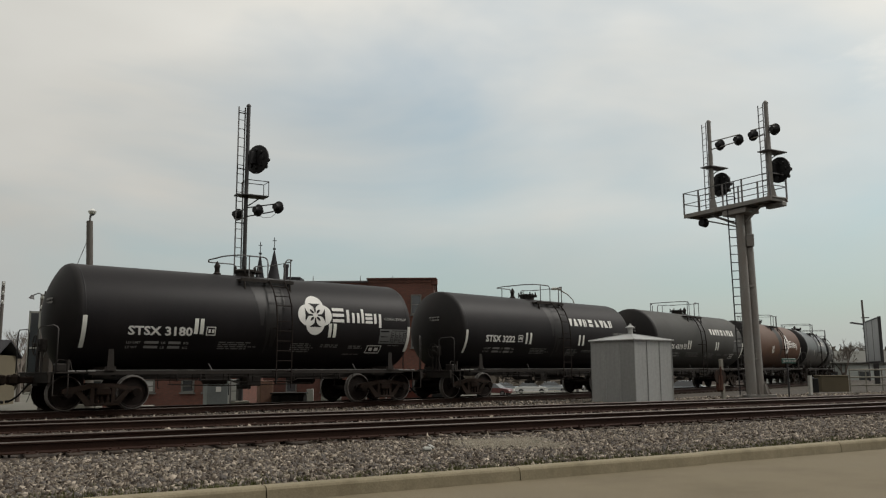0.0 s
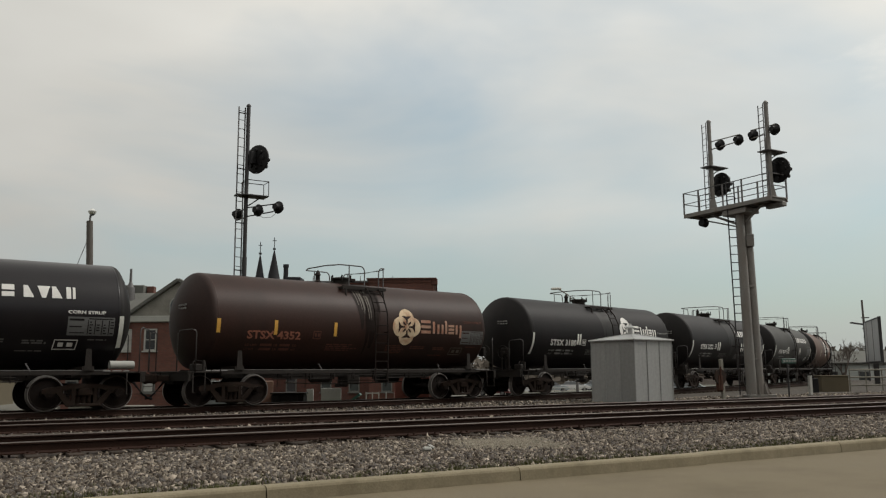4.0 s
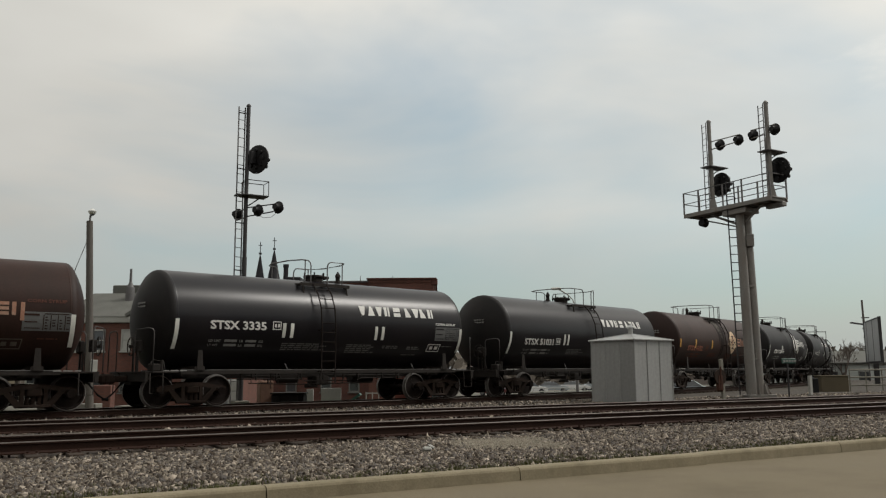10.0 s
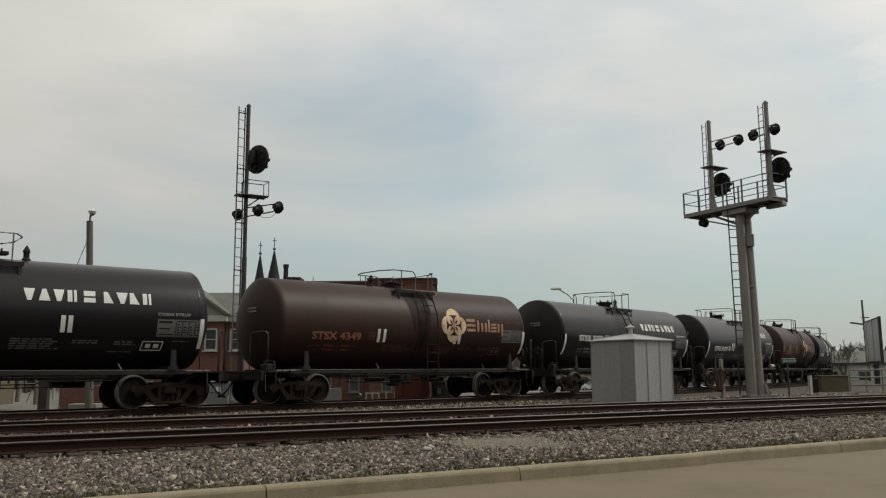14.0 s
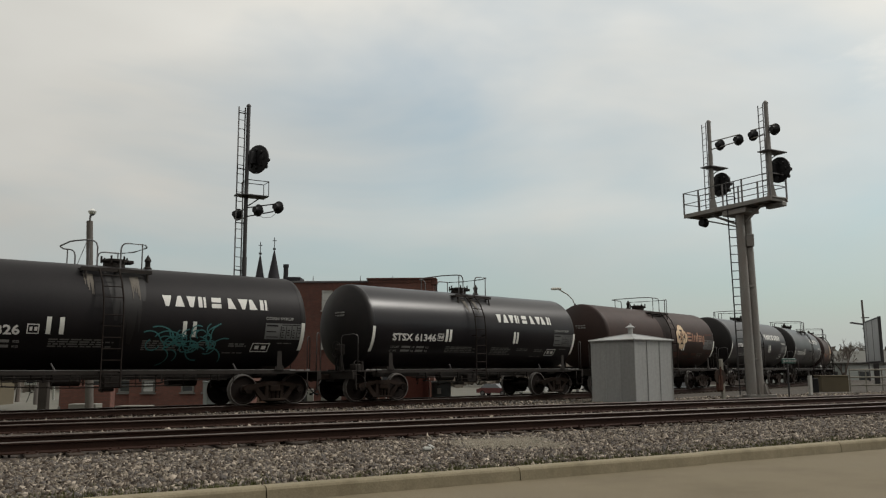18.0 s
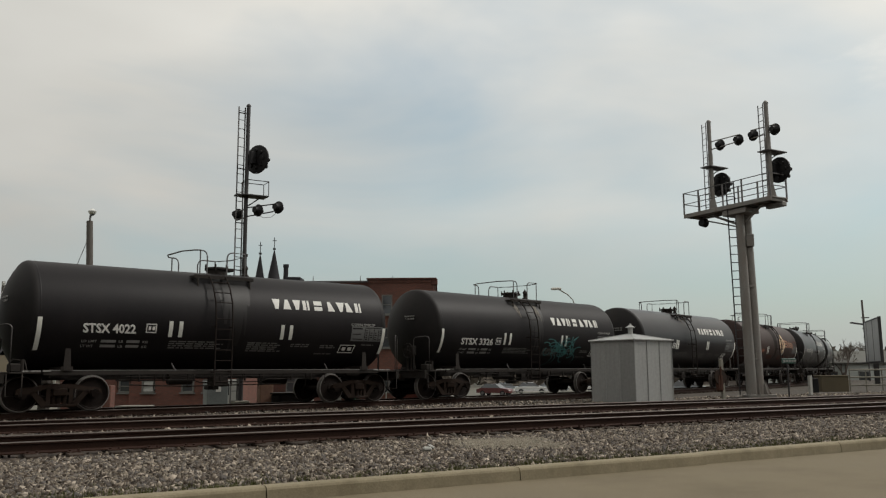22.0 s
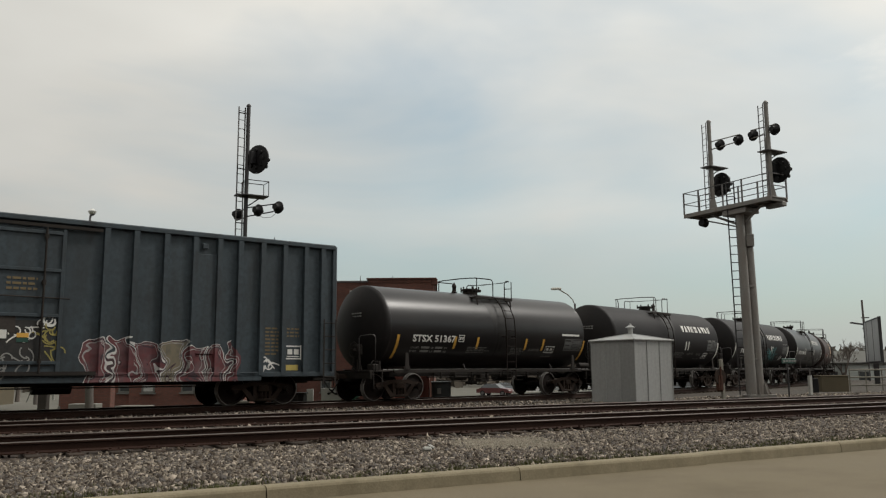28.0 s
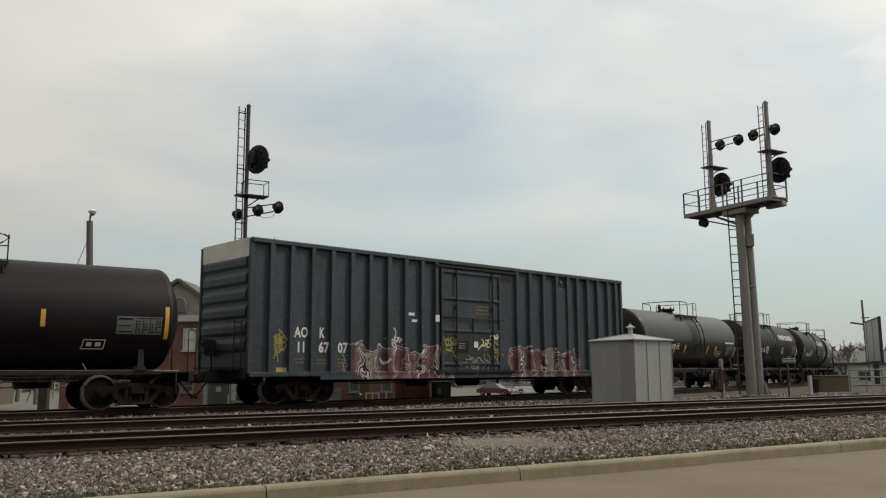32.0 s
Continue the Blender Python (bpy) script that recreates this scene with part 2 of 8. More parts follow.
M["under"] = material("grimy_black_underframe", (0.0230, 0.0195, 0.0172), 0.75, var=0.4, grain=25, patch=2, bump=0.15, stain=(0.02, 0.014, 0.011), stain_amount=0.5, stain_scale=3)
M["truck"] = material("rusty_brown_cast_truck", (0.0235, 0.0155, 0.0118), 0.85, var=0.45, grain=30, patch=3, bump=0.25, stain=(0.034, 0.020, 0.013), stain_amount=0.6, stain_scale=4)
M["wheel"] = material("rusty_wheel_plate", (0.0135, 0.0092, 0.0075), 0.85, 0.0, var=0.4, grain=25, patch=3, bump=0.1)
# worn rim steel, paler so that its colour carries the lit outer edge
M["rim"] = material("worn_lit_wheel_rim", (0.16, 0.148, 0.138), 0.5, 0.3, var=0.2, grain=30, patch=3, bump=0.05)
M["white"] = material("aged_white_lettering", (0.60, 0.59, 0.56), 0.7, var=0.12, grain=40, patch=3, bump=0.0)
M["dim_white"] = material("dirty_white_lettering", (0.22, 0.215, 0.205), 0.8, var=0.2, grain=40, patch=3, bump=0.0)
M["panel_grey"] = material("grey_data_panel_paint", (0.115, 0.115, 0.112), 0.75, var=0.12, grain=40, patch=2, bump=0.0)
M["red_letter"] = material("faded_red_lettering", (0.25, 0.10, 0.066), 0.8, var=0.25, grain=30, patch=3, bump=0.0)
M["cream"] = material("rust_stained_cream_emblem", (0.56, 0.44, 0.30), 0.75, var=0.2, grain=20, patch=3, bump=0.0, stain=(0.27, 0.085, 0.035), stain_amount=0.95, stain_scale=2.6)
M["tape_white"] = material("white_reflective_tape", (0.60, 0.60, 0.55), 0.5, var=0.1, grain=30, patch=3, bump=0.0, random_tone=0.12)
M["tape_yellow"] = material("yellow_reflective_tape", (0.55, 0.30, 0.05), 0.5, var=0.1, grain=30, patch=3, bump=0.0)
M["green_box"] = material("dusty_blue_green_boxcar_paint", (0.0350, 0.0480, 0.0570), 0.55, var=0.42, grain=9, patch=0.9, bump=0.08, stain=(0.0165, 0.0175, 0.0175), stain_amount=0.9, stain_scale=0.9, spec=0.35, streak=0.3)
M["yellow"] = material("yellow_label_paint", (0.135, 0.098, 0.045), 0.7, var=0.2, grain=20, patch=2, bump=0.0)
M["yellow_spray"] = material("yellow_spray_paint", (0.25, 0.21, 0.055), 0.7, var=0.3, grain=20, patch=5, bump=0.0)
M["teal_spray"] = material("teal_spray_paint", (0.04, 0.15, 0.15), 0.6, var=0.35, grain=20, patch=3, bump=0.0)
M["galv"] = material("galvanised_sheet_steel", (0.35, 0.352, 0.342), 0.45, 0.30, var=0.16, grain=9, patch=1.2, bump=0.03, stain=(0.22, 0.22, 0.21), stain_amount=0.8, stain_scale=1.6, random_tone=0.17, streak=0.15)
M["steel_grey"] = material("weathered_aluminium_paint_steel", (0.195, 0.186, 0.172), 0.6, 0.2, var=0.2, grain=20, patch=1.5, bump=0.08, stain=(0.16, 0.12, 0.095), stain_amount=0.6, stain_scale=2, streak=0.3)
M["mast"] = material("dark_signal_mast_paint", (0.022, 0.020, 0.021), 0.6, var=0.25, grain=20, patch=2, bump=0.05)
M["dull_steel"] = material("dull_grey_ladder_steel", (0.11, 0.105, 0.105), 0.6, 0.3, var=0.2, grain=20, patch=2, bump=0.05)
M["signal_black"] = material("signal_black_enamel", (0.0065, 0.006, 0.0065), 0.55, var=0.2, grain=20, patch=3, bump=0.03, spec=0.25)
M["rust"] = material("rusted_plate", (0.055, 0.026, 0.018), 0.9, var=0.4, grain=25, patch=5, bump=0.3)
M["brick"] = brick_material("dark_red_brick", (0.135, 0.052, 0.037), (0.100, 0.041, 0.030), (0.075, 0.055, 0.045))
M["brick_dark"] = brick_material("brown_red_brick", (0.105, 0.038, 0.027), (0.075, 0.030, 0.022), (0.07, 0.05, 0.042))
M["pale_stone"] = material("pale_painted_stone", (0.165, 0.158, 0.14), 0.9, var=0.15, grain=14, patch=1, bump=0.1, stain=(0.17, 0.165, 0.14), stain_amount=0.6, stain_scale=0.8)
M["white_trim"] = material("weathered_white_trim", (0.32, 0.32, 0.295), 0.7, var=0.12, grain=20, patch=1.5, bump=0.05)
M["roof"] = material("grey_green_shingle_roof", (0.115, 0.115, 0.105), 0.9, var=0.25, grain=18, patch=1, bump=0.2)
M["dark_roof"] = material("dark_slate_roof", (0.028, 0.027, 0.030), 0.8, var=0.25, grain=10, patch=0.6, bump=0.1)
M["pane"] = glass_material("dark_window_glass", (0.05, 0.055, 0.06))
M["blind"] = material("drawn_white_blind", (0.42, 0.42, 0.40), 0.8, var=0.08, grain=8, patch=1, bump=0.0)
M["wood"] = material("weathered_grey_brown_timber", (0.108, 0.097, 0.088), 0.9, var=0.3, grain=25, patch=2, bump=0.3, streak=0.1)
M["concrete"] = material("weathered_concrete", (0.20, 0.19, 0.16), 0.9, var=0.2, grain=22, patch=1.2, bump=0.2, stain=(0.18, 0.165, 0.14), stain_amount=0.6, stain_scale=0.8)
M["tan"] = material("tan_stucco_block", (0.105, 0.088, 0.06), 0.9, var=0.15, grain=22, patch=1.2, bump=0.15)
M["box_brown"] = material("brown_painted_steel", (0.16, 0.085, 0.055), 0.7, var=0.25, grain=18, patch=2, bump=0.05)
M["box_grey"] = material("blue_grey_cabinet_paint", (0.15, 0.165, 0.165), 0.6, var=0.15, grain=18, patch=2, bump=0.03)
M["sign_green"] = material("green_sign_sheeting", (0.010, 0.050, 0.036), 0.5, var=0.1, grain=20, patch=2, bump=0.0)
M["bark"] = material("grey_bark", (0.14, 0.12, 0.105), 0.95, var=0.35, grain=18, patch=3, bump=0.5, streak=0.3)
M["spill"] = material("dark_syrup_spill", (0.0095, 0.0080, 0.0075), 0.5, var=0.3, grain=14, patch=2, bump=0.02, spec=0.3)
M["spill_brown"] = material("dark_brown_spill", (0.015, 0.0092, 0.0075), 0.6, var=0.3, grain=14, patch=2, bump=0.02, spec=0.1)
M["residue"] = material("pale_dried_residue", (0.085, 0.072, 0.056), 0.7, var=0.3, grain=20, patch=3, bump=0.0)
M["stencil_dim"] = material("dusty_small_stencil", (0.13, 0.127, 0.12), 0.8, var=0.2, grain=40, patch=3, bump=0.0)
M["red_letter_dim"] = material("worn_red_small_lettering", (0.10, 0.042, 0.03), 0.8, var=0.25, grain=30, patch=3, bump=0.0)
M["label_yellow"] = material("bright_yellow_label", (0.36, 0.28, 0.07), 0.6, var=0.15, grain=20, patch=2, bump=0.0)
M["band_white"] = material("cream_end_band_paint", (0.50, 0.49, 0.44), 0.7, var=0.12, grain=16, patch=1.2, bump=0.05, stain=(0.30, 0.28, 0.24), stain_amount=0.6, stain_scale=1.6)
M["box_dark"] = material("dark_brown_pillar_paint", (0.045, 0.038, 0.034), 0.8, var=0.25, grain=18, patch=1.5, bump=0.1)
M["rail_grey"] = material("grimy_grey_grab_iron", (0.055, 0.051, 0.049), 0.6, 0.1, var=0.25, grain=20, patch=2, bump=0.05)
M["soot"] = material("sooty_overpainted_steel", (0.0105, 0.0100, 0.0098), 0.7, var=0.5, grain=12, patch=2.2, bump=0.1, stain=(0.034, 0.028, 0.023), stain_amount=0.7, stain_scale=3.2)
M["red_steel"] = material("brick_red_painted_steel", (0.185, 0.052, 0.036), 0.7, var=0.2, grain=18, patch=1.5, bump=0.05, stain=(0.11, 0.04, 0.03), stain_amount=0.6, stain_scale=1.5)
M["rubber"] = material("black_rubber", (0.012, 0.012, 0.012), 0.8, var=0.2, grain=20, patch=2, bump=0.05)
M["lamp_glass"] = material("frosted_lamp_globe", (0.55, 0.55, 0.52), 0.3, var=0.05, grain=5, patch=1, bump=0.0)
M["car_red"] = material("red_car_paint", (0.085, 0.020, 0.020), 0.3, var=0.05, grain=8, patch=1, bump=0.0)
M["car_white"] = material("white_car_paint", (0.6, 0.6, 0.6), 0.3, var=0.05, grain=8, patch=1, bump=0.0)
M["car_silver"] = material("silver_car_paint", (0.34, 0.37, 0.40), 0.3, 0.4, var=0.05, grain=8, patch=1, bump=0.0)
M["house_white"] = material("pale_grey_siding", (0.40, 0.42, 0.40), 0.8, var=0.1, grain=8, patch=1, bump=0.05)
# dull head paints: dirt, and the shade on the ends put into the colour
M["head_black"] = material("dirty_shaded_tank_head_paint", (0.0088, 0.0075, 0.0074), 0.6, var=0.35, grain=18, patch=0.8, bump=0.04, stain=(0.02, 0.016, 0.014), stain_amount=0.6, stain_scale=1.0, spec=0.22)
M["head_brown"] = material("dirty_shaded_brown_tank_head_paint", (0.025, 0.0128, 0.0102), 0.6, var=0.35, grain=18, patch=0.8, bump=0.04, stain=(0.02, 0.013, 0.011), stain_amount=0.6, stain_scale=1.0, spec=0.22)
M["dull_trim"] = material("dingy_painted_trim", (0.13, 0.128, 0.118), 0.75, var=0.2, grain=20, patch=1.5, bump=0.05)
M["kerb_grass"] = material("thin_olive_grass", (0.075, 0.078, 0.030), 0.9, var=0.4, grain=20, patch=1.5, bump=0.0)
M["pediment"] = material("weathered_gable_stucco", (0.235, 0.225, 0.20), 0.85, var=0.25, grain=14, patch=1.0, bump=0.1, stain=(0.14, 0.13, 0.11), stain_amount=0.6, stain_scale=0.9)
M["panel_back"] = material("weathered_white_panel", (0.36, 0.37, 0.37), 0.7, var=0.1, grain=8, patch=0.8, bump=0.03, stain=(0.24, 0.245, 0.24), stain_amount=0.5, stain_scale=0.7, streak=0.4)
M["lawn"] = material("rough_grass", (0.062, 0.066, 0.026), 0.95, var=0.45, grain=20, patch=0.6, bump=0.5, stain=(0.10, 0.09, 0.06), stain_amount=0.7, stain_scale=0.4)
M["stained_red"] = material("rust_bled_lettering", (0.34, 0.21, 0.15), 0.8, var=0.3, grain=20, patch=3, bump=0.0, stain=(0.26, 0.085, 0.045), stain_amount=0.9, stain_scale=3.5)
# pale colour that stands for the light caught along the sill's top edge
M["sill_edge"] = material("sill_edge_highlight", (0.17, 0.163, 0.158), 0.5, 0.2, var=0.3, grain=20, patch=2, bump=0.05)
M["far_hedge"] = material("far_brown_shrub", (0.10, 0.085, 0.07), 0.95, var=0.4, grain=4, patch=0.6, bump=0.0)


def graffiti_material():
    """Boxcar paint with a row of sprayed bubble letters along the lower side: rounded fills, pale outlines, dark shade lines."""
    m = M["green_box"].copy()
    m.name = "boxcar_paint_with_spray"
    n, l = m.node_tree.nodes, m.node_tree.links
    b = n["Principled BSDF"]
    base = b.inputs["Base Color"].links[0].from_socket

    def calc(op, *args):
        k = n.new("ShaderNodeMath")
        k.operation = op
        for i, v in enumerate(args):
            if isinstance(v, (int, float)):
                k.inputs[i].default_value = v
            else:
                l.new(v, k.inputs[i])
        return k.outputs[0]

    def blend(fac, a, bcol):
        k = n.new("ShaderNodeMix")
        k.data_type = "RGBA"
        l.new(fac, k.inputs["Factor"])
        for key, v in (("A", a), ("B", bcol)):
            if isinstance(v, tuple):
                k.inputs[key].default_value = (*v, 1)
            else:
                l.new(v, k.inputs[key])
        return k.outputs["Result"]

    co = n.new("ShaderNodeTexCoord")
    sep = n.new("ShaderNodeSeparateXYZ")
    l.new(co.outputs["Object"], sep.inputs[0])
    flat = n.new("ShaderNodeCombineXYZ")
    l.new(sep.outputs["X"], flat.inputs["X"])
    l.new(sep.outputs["Z"], flat.inputs["Z"])
    wob = n.new("ShaderNodeTexNoise")
    wob.inputs["Scale"].default_value, wob.inputs["Detail"].default_value = 1.9, 0.6
    l.new(flat.outputs[0], wob.inputs["Vector"])
    wsep = n.new("ShaderNodeSeparateColor")
    l.new(wob.outputs["Color"], wsep.inputs[0])
    x = calc("ADD", sep.outputs["X"], calc("MULTIPLY", calc("SUBTRACT", wsep.outputs[0], 0.5), 0.95))
    z = calc("ADD", sep.outputs["Z"], calc("MULTIPLY", calc("SUBTRACT", wsep.outputs[1], 0.5), 0.85))
    u = calc("DIVIDE", x, 0.66)
    cell = calc("FLOOR", u)
    rnd = n.new("ShaderNodeTexWhiteNoise")
    rnd.noise_dimensions = "1D"
    l.new(cell, rnd.inputs["W"])
    rsep = n.new("ShaderNodeSeparateColor")
    l.new(rnd.outputs["Color"], rsep.inputs[0])
    dx = calc("SUBTRACT", calc("MULTIPLY", calc("ABSOLUTE", calc("SUBTRACT", calc("FRACT", u), 0.5)), 0.66), 0.315)
    top = calc("ADD", 1.62, calc("MULTIPLY", rsep.outputs[1], 0.42))
    dz = calc("SUBTRACT", z, top)
    d = calc("SMOOTH_MAX", dx, dz, 0.16)
    # strokes inside the letters
    vor = n.new("ShaderNodeTexVoronoi")
    vor.feature = "SMOOTH_F1"
    vor.inputs["Smoothness"].default_value = 0.25
    vor.inputs["Scale"].default_value = 3.7
    warped = n.new("ShaderNodeCombineXYZ")
    l.new(x, warped.inputs["X"])
    l.new(calc("MULTIPLY", z, 0.8), warped.inputs["Z"])
    l.new(warped.outputs[0], vor.inputs["Vector"])
    loop = calc("ABSOLUTE", calc("SUBTRACT", vor.outputs["Distance"], 0.27))
    stroke = calc("LESS_THAN", loop, 0.024)
    shade = calc("MULTIPLY", calc("GREATER_THAN", vor.outputs["Distance"], 0.32), calc("LESS_THAN", vor.outputs["Distance"], 0.42))
    hue = n.new("ShaderNodeValToRGB")
    cr = hue.color_ramp
    cr.elements[0].position, cr.elements[0].color = 0.30, (0.080, 0.020, 0.023, 1)
    cr.elements[1].position, cr.elements[1].color = 0.70, (0.165, 0.095, 0.098, 1)
    e = cr.elements.new(0.50)
    e.color = (0.125, 0.040, 0.044, 1)
    tint = n.new("ShaderNodeTexNoise")
    tint.inputs["Scale"].default_value, tint.inputs["Detail"].default_value = 1.6, 4
    l.new(flat.outputs[0], tint.inputs["Vector"])
    l.new(tint.outputs["Fac"], hue.inputs["Fac"])
    fill = blend(calc("GREATER_THAN", rsep.outputs[0], 0.80), hue.outputs["Color"], (0.16, 0.135, 0.092))
    fill = blend(calc("GREATER_THAN", rsep.outputs[2], 0.985), fill, (0.17, 0.15, 0.08))
    fill = blend(shade, fill, (0.050, 0.026, 0.032))
    fill = blend(stroke, fill, (0.36, 0.345, 0.33))
    line = calc("MULTIPLY", calc("GREATER_THAN", d, -0.024), calc("LESS_THAN", d, 0.0))
    fill = blend(line, fill, (0.52, 0.51, 0.49))
    inner = calc("MULTIPLY", calc("GREATER_THAN", d, -0.115), calc("LESS_THAN", d, -0.092))
    fill = blend(inner, fill, (0.30, 0.285, 0.275))
    letter = calc("LESS_THAN", d, 0.0)
    fill = blend(letter, (0.052, 0.030, 0.034), fill)
    inside = calc("MAXIMUM", letter, calc("LESS_THAN", z, 1.48))
    left = calc("MULTIPLY", calc("GREATER_THAN", x, -5.70), calc("LESS_THAN", x, -1.30))
    right = calc("MULTIPLY", calc("GREATER_THAN", x, 2.0), calc("LESS_THAN", x, 6.2))
    near = calc("LESS_THAN", sep.outputs["Y"], -1.0)
    mask = calc("MULTIPLY", calc("MULTIPLY", inside, calc("ADD", left, right)), near)
    worn = n.new("ShaderNodeTexNoise")
    worn.inputs["Scale"].default_value, worn.inputs["Detail"].default_value = 5.0, 6
    l.new(co.outputs["Object"], worn.inputs["Vector"])
    wr = n.new("ShaderNodeMapRange")
    wr.inputs["From Min"].default_value, wr.inputs["From Max"].default_value = 0.30, 0.55
    wr.inputs["To Min"].default_value, wr.inputs["To Max"].default_value = 0.55, 1.0
    l.new(worn.outputs["Fac"], wr.inputs["Value"])
    l.new(blend(calc("MULTIPLY", mask, wr.outputs["Result"]), base, fill), b.inputs["Base Color"])
    return m


M["graffiti_box"] = graffiti_material()

# ---------------------------------------------------------------- mesh helpers
CACHE = {}


def part(name, bm, mat, parent, label="", at=None):
    """Links a bmesh (or a mesh) as one mesh object under a thing or a part."""
    if isinstance(bm, bpy.types.Mesh):
        me = bm
    else:
        me = bpy.data.meshes.new(name)
        bm.to_mesh(me)
        bm.free()
        for k in (mat if isinstance(mat, (list, tuple)) else [mat]):
            me.materials.append(M[k])
    ob = new(name, me)
    if parent:
        ob.parent = parent
    if at is not None:
        ob.matrix_basis = at
    if label:
        ob["label"] = label
    if name in ("stencil_lettering", "small_lettering", "spray_tag", "end_lettering", "residue_run"):
        ob["kind"] = "stuff"
    return ob


def shared(key, mats, build):
    """A mesh that is built once for a key and used by all alike pieces."""
    if key not in CACHE:
        bm = bmesh.new()
        build(bm)
        me = bpy.data.meshes.new(key)
        bm.to_mesh(me)
        bm.free()
        for k in (mats if isinstance(mats, (list, tuple)) else [mats]):
            me.materials.append(M[k])
        CACHE[key] = me
    return CACHE[key]


def thing(name, at, label, category, group="", kind=""):
    ob = new(name)
    ob.matrix_basis = at
    ob.empty_display_size = 0.2
    return tagged(ob, label, category, group, kind)


def block(bm, c, s, bevel=0.0, rz=0.0, slot=0, rx=0.0, ry=0.0):
    m = pose(c[0], c[1], c[2], rx, ry, rz) @ Matrix.Diagonal((s[0], s[1], s[2], 1))
    r = bmesh.ops.create_cube(bm, size=1.0, matrix=m)
    vs = r["verts"]
    fs = set(f for v in vs for f in v.link_faces)
    for f in fs:
        f.material_index = slot
    if bevel:
        es = list(set(e for v in vs for e in v.link_edges))
        bmesh.ops.bevel(bm, geom=es, offset=bevel, segments=1, affect="EDGES", clamp_overlap=True)
    return vs


def rod(bm, a, b, r, seg=8, r2=None, slot=0, caps=True):
    a, b = Vector(a), Vector(b)
    d = b - a
    m = Matrix.Translation((a + b) / 2) @ d.to_track_quat("Z", "Y").to_matrix().to_4x4()
    res = bmesh.ops.create_cone(bm, cap_ends=caps, segments=seg, radius1=r, radius2=r if r2 is None else r2, depth=d.length, matrix=m)
    for f in set(f for v in res["verts"] for f in v.link_faces):
        f.material_index = slot
        f.smooth = seg > 6 and len(f.verts) == 4
        if len(f.verts) != 4:
            for e in f.edges:
                e.smooth = False
    return res["verts"]


def pipe(bm, pts, r, seg=6, slot=0):
    """A bent round bar through the points."""
    pts = [Vector(p) for p in pts]
    rings = []
    for i, p in enumerate(pts):
        d = (pts[min(i + 1, len(pts) - 1)] - pts[max(i - 1, 0)]).normalized()
        u = d.orthogonal().normalized() if abs(d.z) > 0.95 else d.cross(Vector((0, 0, 1))).normalized()
        v = d.cross(u)
        rings.append([bm.verts.new(p + (u * math.cos(k * math.tau / seg) + v * math.sin(k * math.tau / seg)) * r) for k in range(seg)])
    for a, b in zip(rings, rings[1:]):
        best = min(range(seg), key=lambda o: (a[0].co - b[o].co).length)
        for k in range(seg):
            f = bm.faces.new((a[k], a[(k + 1) % seg], b[(k + 1 + best) % seg], b[(k + best) % seg]))
            f.smooth, f.material_index = True, slot
    for ring in (rings[0], rings[-1]):
        f = bm.faces.new(ring)
        f.material_index = slot
    bmesh.ops.recalc_face_normals(bm, faces=bm.faces[:])


def arc_points(c, r, a0, a1, n, plane="xz"):
    out = []
    for i in range(n + 1):
        a = radians(a0 + (a1 - a0) * i / n)
        u, v = r * math.cos(a), r * math.sin(a)
        out.append((c[0] + u, c[1], c[2] + v) if plane == "xz" else ((c[0], c[1] + u, c[2] + v) if plane == "yz" else (c[0] + u, c[1] + v, c[2])))
    return out


def lathe(bm, profile, axis="x", seg=32, slots=None, centre=(0, 0, 0)):
    """Turns a profile of (along, radius) round an axis."""
    rings = []
    for a, r in profile:
        ring = []
        if r < 1e-6:
            rings.append([bm.verts.new(Vector(centre) + Vector((a, 0, 0) if axis == "x" else ((0, a, 0) if axis == "y" else (0, 0, a))))])
            continue
        for k in range(seg):
            t = math.tau * k / seg
            c, s = r * math.cos(t), r * math.sin(t)
            ring.append(bm.verts.new(Vector(centre) + Vector((a, c, s) if axis == "x" else ((s, a, c) if axis == "y" else (c, s, a)))))
        rings.append(ring)
    for i, (a, b) in enumerate(zip(rings, rings[1:])):
        for k in range(seg):
            k2 = (k + 1) % seg
            if len(a) == 1 and len(b) == 1:
                continue
            vs = (a[0], b[k], b[k2]) if len(a) == 1 else ((a[k], b[0], a[k2]) if len(b) == 1 else (a[k], b[k], b[k2], a[k2]))
            f = bm.faces.new(vs)
            f.smooth = True
            f.material_index = slots[i] if slots else 0
    bmesh.ops.recalc_face_normals(bm, faces=bm.faces[:])
    for e in bm.edges:
        if len(e.link_faces) == 2 and e.calc_face_angle(0.0) > 0.8:
            e.smooth = False


def sheet(bm, pts, thick, slot=0):
    """A flat polygon given in order, thickened along its normal."""
    vs = [bm.verts.new(p) for p in pts]
    f = bm.faces.new(vs)
    f.normal_update()
    f.material_index = slot
    r = bmesh.ops.extrude_face_region(bm, geom=[f])
    up = [v for v in r["geom"] if isinstance(v, bmesh.types.BMVert)]
    n = f.normal.copy()
    for v in up:
        v.co += n * thick
    bmesh.ops.recalc_face_normals(bm, faces=bm.faces[:])


def ladder_mesh(bm, h, w, step, r=0.016):
    """A ladder in the local xz plane, foot at the origin."""
    for s in (-1, 1):
        block(bm, (s * w / 2, 0, h / 2), (0.05, 0.014, h))
    z = step / 2
    while z < h:
        rod(bm, (-w / 2, 0, z), (w / 2, 0, z), r, 6)
        z += step


